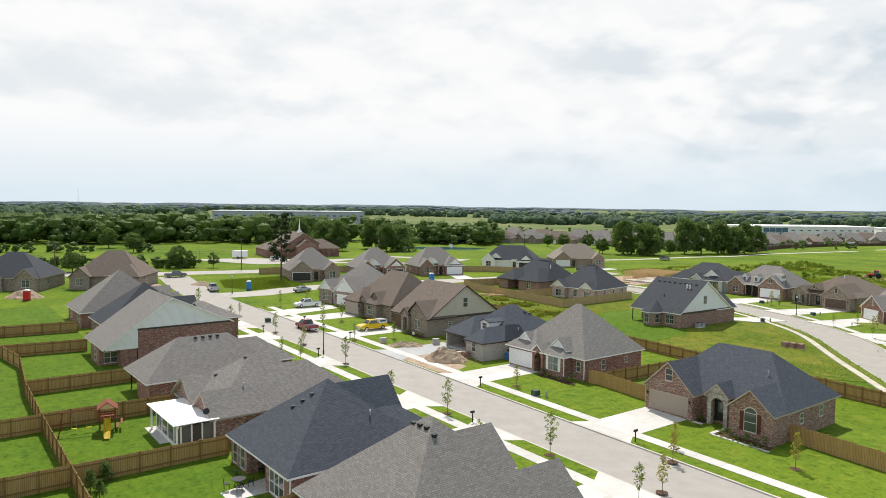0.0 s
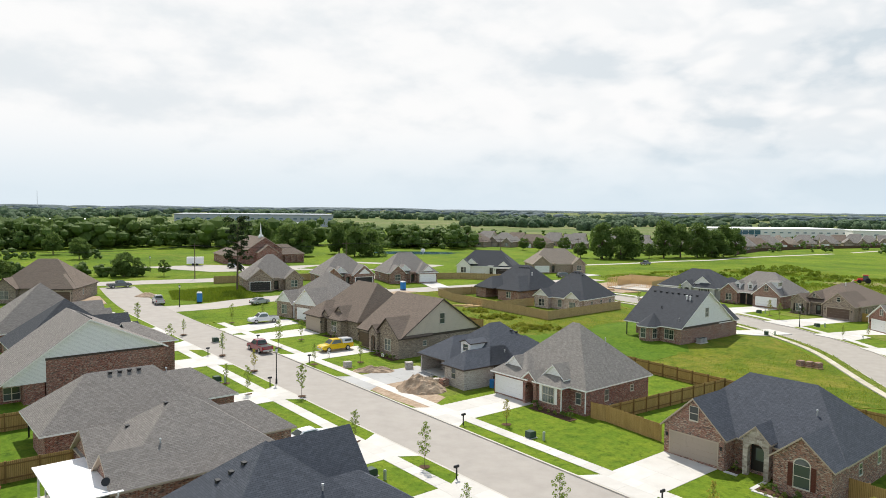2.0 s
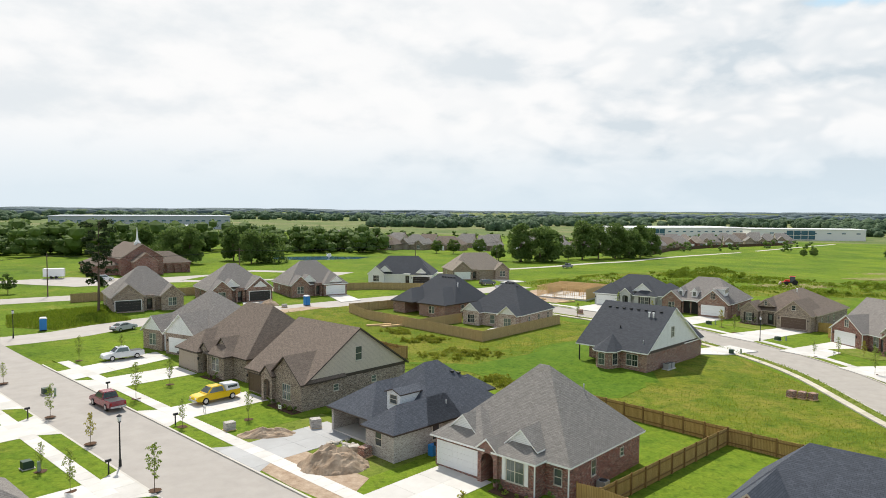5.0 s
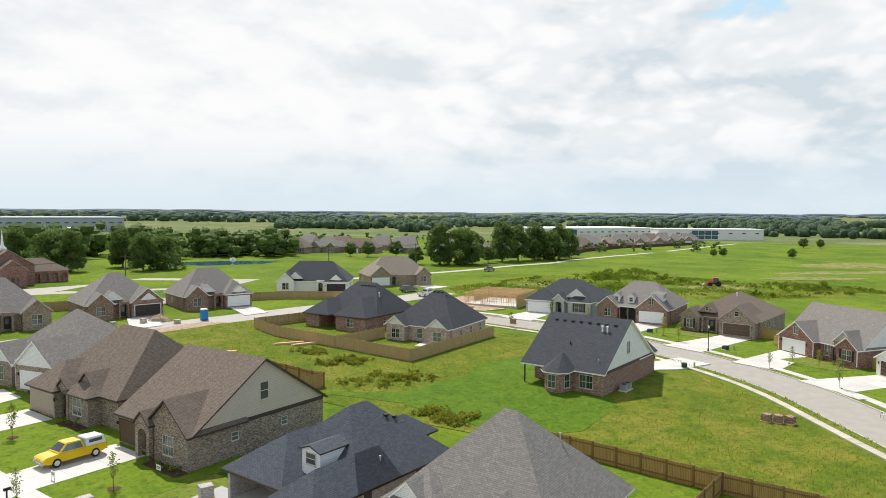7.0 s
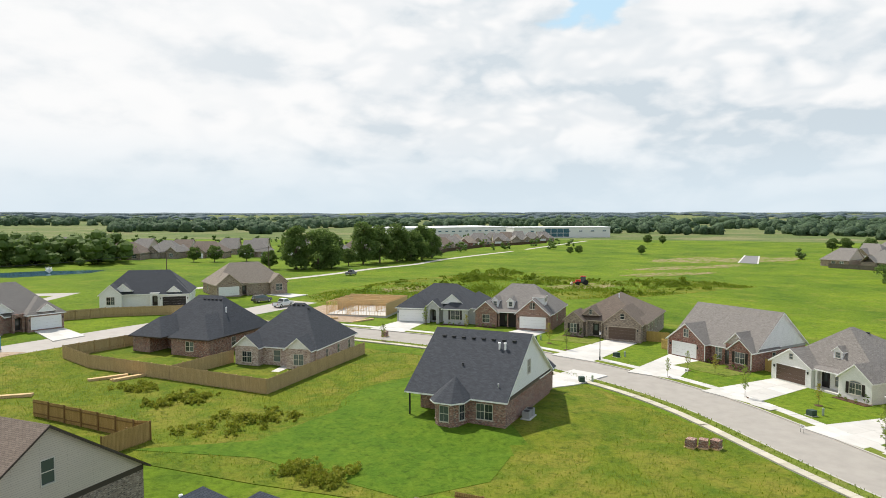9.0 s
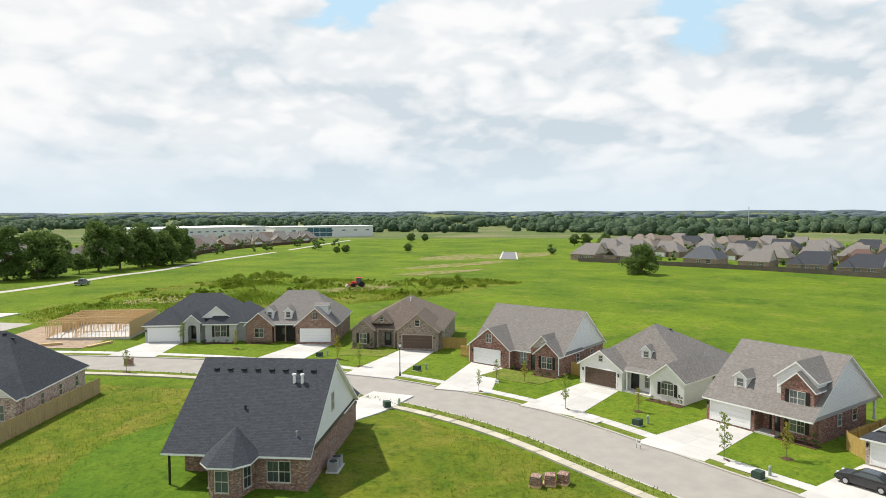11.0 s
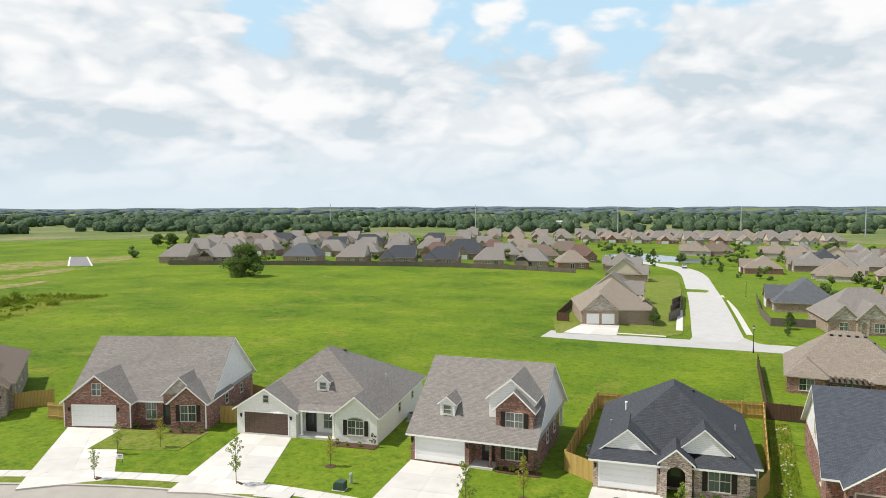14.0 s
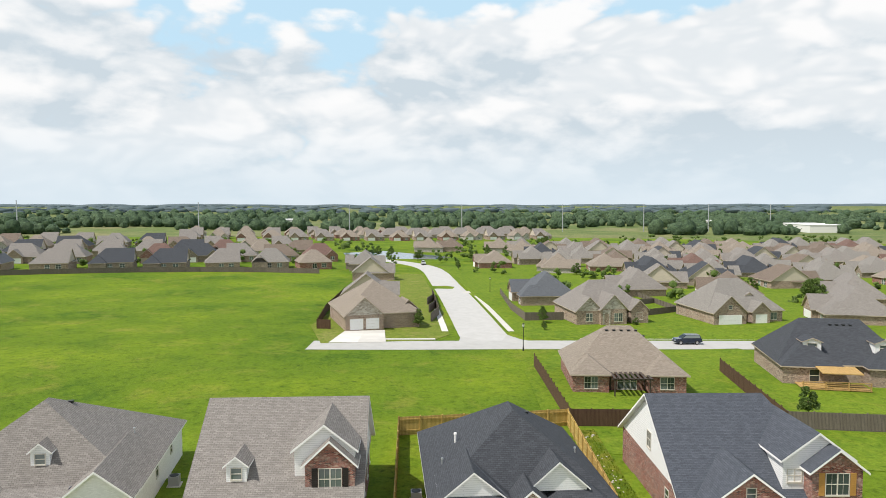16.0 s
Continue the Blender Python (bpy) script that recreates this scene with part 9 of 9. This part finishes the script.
def playset(x, y, deg):
    root = empty("playset", pose(x, y, gz(x, y) + LOT_Z, 0, 0, deg), "wooden garden playset with tower, slide and swing", "playset")
    for a in (-0.7, 0.7):
        for b in (-0.7, 0.7):
            part("post", box_bm(a - 0.06, a + 0.06, b - 0.06, b + 0.06, 0, 2.42), "play_wood", root)
    part("deck", box_bm(-0.8, 0.8, -0.8, 0.8, 1.25, 1.35), "play_wood", root)
    for z in (1.6, 1.85, 2.1):
        part("rail", box_bm(-0.78, 0.78, -0.8, -0.74, z - 0.08, z + 0.08), "play_wood", root)
        part("rail", box_bm(0.74, 0.8, -0.74, 0.74, z - 0.08, z + 0.08), "play_wood", root)
    bm = shell_roof([[(-0.95, 0.95, 2.35), (-0.95, -0.95, 2.35), (0, -0.95, 3.1), (0, 0.95, 3.1)], [(0.95, -0.95, 2.35), (0.95, 0.95, 2.35), (0, 0.95, 3.1), (0, -0.95, 3.1)]], 0.06, None)
    part("roof", bm, ["play_wood", "play_wood"], root)
    for yy in (-0.84, 0.8):
        bm = bmesh.new()
        add_prism(bm, [(-0.76, 2.42), (0.76, 2.42), (0, 3.0)], pose(0, yy, 0), 0.04)
        part("gable", bm, "timber", root)
    bm = bmesh.new()
    n_ = 8
    rows = []
    for k in range(n_ + 1):
        t = k / n_
        yy, zz = -0.8 - 2.4 * t, 1.35 * (1 - t) ** 1.15 + 0.12
        rows.append([bm.verts.new((xx, yy, zz + e)) for xx, e in ((-0.32, 0.2), (-0.24, 0), (0.24, 0), (0.32, 0.2))])
    for r0, r1 in zip(rows, rows[1:]):
        for i in range(3):
            bm.faces.new((r0[i], r0[i + 1], r1[i + 1], r1[i]))
    bmesh.ops.solidify(bm, geom=bm.faces[:], thickness=0.03)
    part("slide", bm, "yellow_plastic", root)
    bm = bmesh.new()
    add_cyl(bm, (-0.7, 0, 2.2), (-4.0, 0, 2.2), 0.06, 0.06, 6)
    part("beam", bm, "play_wood", root)
    for s in (-1, 1):
        bm = bmesh.new()
        add_cyl(bm, (-4.0, 0, 2.25), (-4.3, s * 1.1, 0), 0.055, 0.055, 6)
        part("leg", bm, "play_wood", root)
    for xx in (-1.7, -3.0):
        sw = part("swing", box_bm(xx - 0.25, xx + 0.25, -0.1, 0.1, 0.5, 0.54), "yellow_plastic", root)
        for s in (-0.22, 0.22):
            bm = bmesh.new()
            add_cyl(bm, (xx + s, 0, 0.52), (xx + s, 0, 2.2), 0.012, 0.012, 4)
            part("chain", bm, "galv", sw)
    for xx in (0.9, 1.3):
        part("bench", box_bm(xx - 0.1, xx + 0.1, -0.9, 0.9, 0.4 + (xx - 0.9), 0.46 + (xx - 0.9)), "play_wood", root)


playset(-33.7, 68.9, 25)


def ac_unit(x, y, deg, lift=0.0):
    root = empty("air_conditioner", pose(x, y, gz(x, y) + 0.12 + lift, 0, 0, deg), "grey outdoor air-conditioning unit on a pad", "air conditioner", "air conditioners")
    part("pad", box_bm(-0.55, 0.55, -0.55, 0.55, -0.1, 0.08), "concrete", root)
    part("casing", box_bm(-0.42, 0.42, -0.42, 0.42, 0.08, 0.85), "trim_grey", root)
    bm = bmesh.new()
    add_cyl(bm, (0, 0, 0.85), (0, 0, 0.88), 0.36, 0.36, 16)
    part("grille", bm, "black", root)


for a, b in ((-0.9, 10.6), (-0.9, 11.8)):
    ac_unit(*local(58.6, 140.8, 125.3, a, b), 125, RISE)
ac_unit(*local(94.38, 135.30, -96.7, 16.0, 9), -96)
ac_unit(*local(85.22, 100.41, -100.9, -0.9, 8), -103)
for a, b in ((13.9, 6), ):
    ac_unit(*local(*S1(74.9, 70.2), RIGHT, a, b), RIGHT)

# ---- garden furniture on the patio behind the charcoal-roofed house ----


def garden_chair(x, y, deg):
    root = empty("garden_chair", pose(x, y, gz(x, y) + 0.3, 0, 0, deg), "dark metal garden chair on a patio", "chair", "patio chairs")
    part("seat", box_bm(-0.24, 0.24, -0.24, 0.24, 0.42, 0.46), "black", root)
    bm = bmesh.new()
    for k in range(5):
        add_box(bm, -0.22 + k * 0.1, -0.18 + k * 0.1, 0.22, 0.25, 0.46, 0.92)
    add_box(bm, -0.24, 0.24, 0.215, 0.255, 0.9, 0.96)
    part("backrest", bm, "black", root)
    for a in (-0.2, 0.2):
        for b in (-0.2, 0.2):
            part("leg", box_bm(a - 0.02, a + 0.02, b - 0.02, b + 0.02, 0, 0.42), "black", root)


tx, ty = S1(54.4, 20.9)
root = empty("garden_table", pose(tx, ty, gz(tx, ty) + 0.3), "round dark metal garden table on a patio", "table")
bm = bmesh.new()
add_cyl(bm, (0, 0, 0.7), (0, 0, 0.74), 0.6, 0.6, 20)
part("tabletop", bm, "black", root)
for k in range(4):
    bm = bmesh.new()
    add_cyl(bm, (0.12 * math.cos(k * 1.571), 0.12 * math.sin(k * 1.571), 0.7), (0.45 * math.cos(k * 1.571), 0.45 * math.sin(k * 1.571), 0), 0.025, 0.025, 6)
    part("leg", bm, "black", root)
for k in range(4):
    w = k * 90 + 20
    garden_chair(tx + 0.95 * math.cos(radians(w)), ty + 0.95 * math.sin(radians(w)), w - 90)
for u, n, w in ((55.9, 23.5, 20), (54.3, 23.7, 60)):
    garden_chair(*S1(u, n), w)

# ---- the church, works and fields beyond ----


def church(x, y, deg):
    h = House("church", x, y, deg, "red brick church with brown roofs and a white spire", "brick_red", "roof_brown", "trim_tan")
    h.root["category"] = "church"
    h.root.scale = (0.8, 0.8, 0.85)
    h.vol(0, 15, 0, 26, 6.0, "y", "gg", 0.62, 0.6)
    h.vol(3.5, 11.5, -5, 6, 5.0, "y", "gg", 0.7, 0.5)
    h.vol(15, 27, 6, 18, 3.6, "x", "gh", 0.6, 0.5)
    h.vol(-9, 0, 4, 24, 3.6, "y", "hh", 0.5, 0.5)
    h.arch(7.5, -5.4, 5, 4.0, 3.2, 3.2, 0.4, "brick_red", 1.2)
    for k in range(4):
        h.arch(17.0 + k * 2.8, 5.2, 2.8, 3.2, 2.0, 2.6, 0.4, "brick_red", 0.6)
        h.window("l", 8 + 4 * k, -9, 1.0, 1.2, 1.8)
    h.door(7.5, -4.98, 2.2, 2.6)
    bm = box_bm(6.5, 8.5, 5.6, 7.6, 8.0, 11.2)
    part("steeple_base", bm, "trim_white", h.root)
    bm = bmesh.new()
    add_cyl(bm, (7.5, 6.6, 11.2), (7.5, 6.6, 11.8), 0.9, 0.7, 8)
    add_cyl(bm, (7.5, 6.6, 11.7), (7.5, 6.6, 16.6), 0.5, 0.03, 8)
    part("spire", bm, "trim_white", h.root)


church(-57.5, 256.5, 28)
MAT["panel_white"] = plain("precast_panel", (0.70, 0.69, 0.66), 0.7, var=0.05, scale=0.05)
MAT["panel_grey"] = plain("grey_sheet_roof", (0.36, 0.385, 0.42), 0.6, var=0.1, scale=0.03)
MAT["roof_white"] = plain("white_membrane_roof", (0.80, 0.80, 0.79), 0.7, var=0.03, scale=0.05)
MAT["glass_blue"] = plain("blue_curtain_wall", (0.05, 0.12, 0.17), 0.1, var=0.3, scale=0.2, spec=0.6)


def warehouse(x, y, deg, w, d, h, wall, roof, label, glass=(), windows=0):
    root = empty("warehouse", pose(x, y, gz(x, y), 0, 0, deg), label, "warehouse")
    part("wall", box_bm(0, w, 0, d, -1, h), wall, root)
    part("roof", box_bm(-0.4, w + 0.4, -0.4, d + 0.4, h, h + 0.8), roof, root)
    for a, b in glass:
        n = max(2, int((b - a) / 5))
        for k in range(n):
            for z0, z1 in ((1.0, h * 0.45), (h * 0.5, h * 0.92)):
                part("window", box_bm(a + (b - a) * k / n + 0.3, a + (b - a) * (k + 1) / n - 0.3, -0.25, 0.1, z0, z1), "glass_blue", root)
    for k in range(windows):
        part("window", box_bm(w * (k + 0.5) / windows - 1.6, w * (k + 0.5) / windows + 1.6, -0.2, 0.1, h * 0.62, h * 0.72), "glass_blue", root)


warehouse(284, 646, 3.3, 125, 62, 9.2, "panel_white", "roof_white", "long white warehouse with a flat roof", ((14, 38),), 16)
warehouse(385, 609, -21, 95, 32, 9.4, "panel_white", "roof_white", "white warehouse with a blue glass corner", ((30, 54),), 8)
warehouse(-225, 677, 12.4, 148, 95, 11, "panel_grey", "panel_grey", "vast grey factory with a low flat roof", (), 22)
for x, y, w, d, h in ((-330, 640, 60, 30, 6), (560, -420, 60, 30, 7), (820, 60, 30, 18, 9), (700, -420, 50, 25, 7), (-120, 600, 30, 16, 5)):
    warehouse(x, y, -20, w, d, h, "panel_white", "roof_white", "distant white industrial building", (), 4)
sheet("pond", [(-22, 334), (-6, 327), (16, 338), (22, 350), (2, 352), (-16, 346)], 0.02, "glass_blue", "small pond in the pasture", "water")
sheet("pond", [(372, 22), (392, 4), (424, 2), (440, 30), (420, 62), (392, 64), (376, 46)], 0.06, "glass_blue", "pond among lawns in front of the houses", "water")
sheet("lawn", [(352, 66), (356, 0), (440, -40), (530, -60), (540, 150), (470, 60), (440, 80)], 0.03, "field", "mown park round the pond", "lawn")
bm = bmesh.new()
for k in range(26):
    a, q = random.uniform(0, 6.28), random.uniform(0.1, 1.3)
    add_cyl(bm, (0, 0, 0.1), (math.cos(a) * q, math.sin(a) * q, random.uniform(1.0, 2.4)), 0.05, 0.14, 4)
f_ = tagged(part("fountain", bm, "trim_white", None), "white spray of a pond fountain", "fountain", kind="stuff")
f_.location = (4, 341, gz(4, 341))


def power_pole(x, y, h, r=0.16, steel=False, cross=True, label="wooden utility pole with crossarm"):
    root = empty("utility_pole", pose(x, y, gz(x, y)), label, "utility pole", "utility poles")
    bm = bmesh.new()
    add_cyl(bm, (0, 0, -0.5), (0, 0, h), r, r * 0.6, 8)
    part("pole", bm, "galv" if steel else "bark", root)
    if cross:
        part("crossarm", box_bm(-1.2, 1.2, -0.06, 0.06, h - 0.7, h - 0.55), "galv" if steel else "bark", root)


POLES = [(-104, 185.5, 9.5), (-62, 213, 10), (-22, 238, 10), (33, 281, 10.5), (70, 310, 10)]
for x, y, h in POLES:
    power_pole(x, y, h)
for x, y in ((661, 287), (718, 155), (690, 20), (670, -188), (626, -323), (608, -380), (640, -260), (690, -90)):
    power_pole(x, y, 27, 0.55, True, True, "tall steel transmission pole")
power_pole(-1162, 2213, 62, 0.7, True, False, "distant lattice radio mast")
for (x0, y0, h0), (x1, y1, h1) in zip(POLES, POLES[1:]):
    for o in (-1, 0, 1):
        bm = bmesh.new()
        last = None
        for k in range(13):
            t = k / 12
            x, y = x0 + (x1 - x0) * t, y0 + (y1 - y0) * t + o * 0.9
            z = gz(x, y) + h0 + (h1 - h0) * t - 0.5 - 1.1 * 4 * t * (1 - t)
            if last:
                add_cyl(bm, last, (x, y, z), 0.022, 0.022, 4)
            last = (x, y, z)
        tagged(part("overhead_wire", bm, "black", None), "sagging overhead power wire", "wire", "overhead wires")


def tractor(x, y, deg):
    root = empty("wheel_loader", pose(x, y, gz(x, y) + 0.05, 0, 0, deg), "dusty red loader tractor on bare earth", "tractor")
    part("bonnet", side_profile([(0.3, 0.9), (0.3, 1.7), (1.9, 1.6), (2.0, 0.9)], 1.0, 0.1), "red_plastic", root)
    part("cab", side_profile([(-1.3, 1.0), (-1.1, 2.7), (0.3, 2.7), (0.4, 1.0)], 1.5, 0.15), "glass", root)
    part("cab_roof", box_bm(-1.3, 0.5, -0.8, 0.8, 2.68, 2.82), "red_plastic", root)
    part("chassis", box_bm(-1.8, 2.2, -0.5, 0.5, 0.6, 1.0), "black", root)
    for xx, r in ((-1.1, 0.85), (1.4, 0.6)):
        for s in (-1, 1):
            bm = bmesh.new()
            add_cyl(bm, (xx, s * 0.7, r), (xx, s * 1.15, r), r, r, 16)
            part("wheel", bm, "tyre", root)
    for s in (-1, 1):
        bm = bmesh.new()
        add_cyl(bm, (0.2, s * 0.6, 1.4), (3.0, s * 0.6, 0.7), 0.09, 0.09, 6)
        part("loader_arm", bm, "red_plastic", root)
    part("bucket", side_profile([(2.9, 0.2), (2.9, 0.95), (3.2, 0.95), (3.7, 0.2)], 2.0, 0.0), "trim_tan", root)


tractor(151.5, 242.5, 150)


def storm_drain(x, y, deg):
    root = empty("storm_drain", pose(x, y, gz(x, y) + LOT_Z, 0, 0, deg), "concrete kerb inlet with dark opening", "drain", "storm drains")
    part("lid", box_bm(-1.5, 1.5, -0.2, 1.0, 0.0, 0.06), "concrete", root)
    part("opening", box_bm(-1.2, 1.2, -0.24, -0.19, -0.1, 0.03), "void", root)


storm_drain(79.2, 126.0, -95)
storm_drain(75.6, 108.5, -102)
# trailers by the car park
for x, y, d in ((-73, 249, 10), (-49.5, 274, 30)):
    root = empty("trailer", pose(x, y, gz(x, y) + 0.05, 0, 0, d), "white box trailer on the grass", "trailer", "trailers")
    part("box", box_bm(-2.6, 2.6, -1.1, 1.1, 0.6, 2.8), "trim_white", root)
    for xx in (-0.6, 0.6):
        for yy in (-1.0, 1.0):
            bm = bmesh.new()
            add_cyl(bm, (xx, yy - 0.12, 0.4), (xx, yy + 0.12, 0.4), 0.38, 0.38, 12)
            part("wheel", bm, "tyre", root)
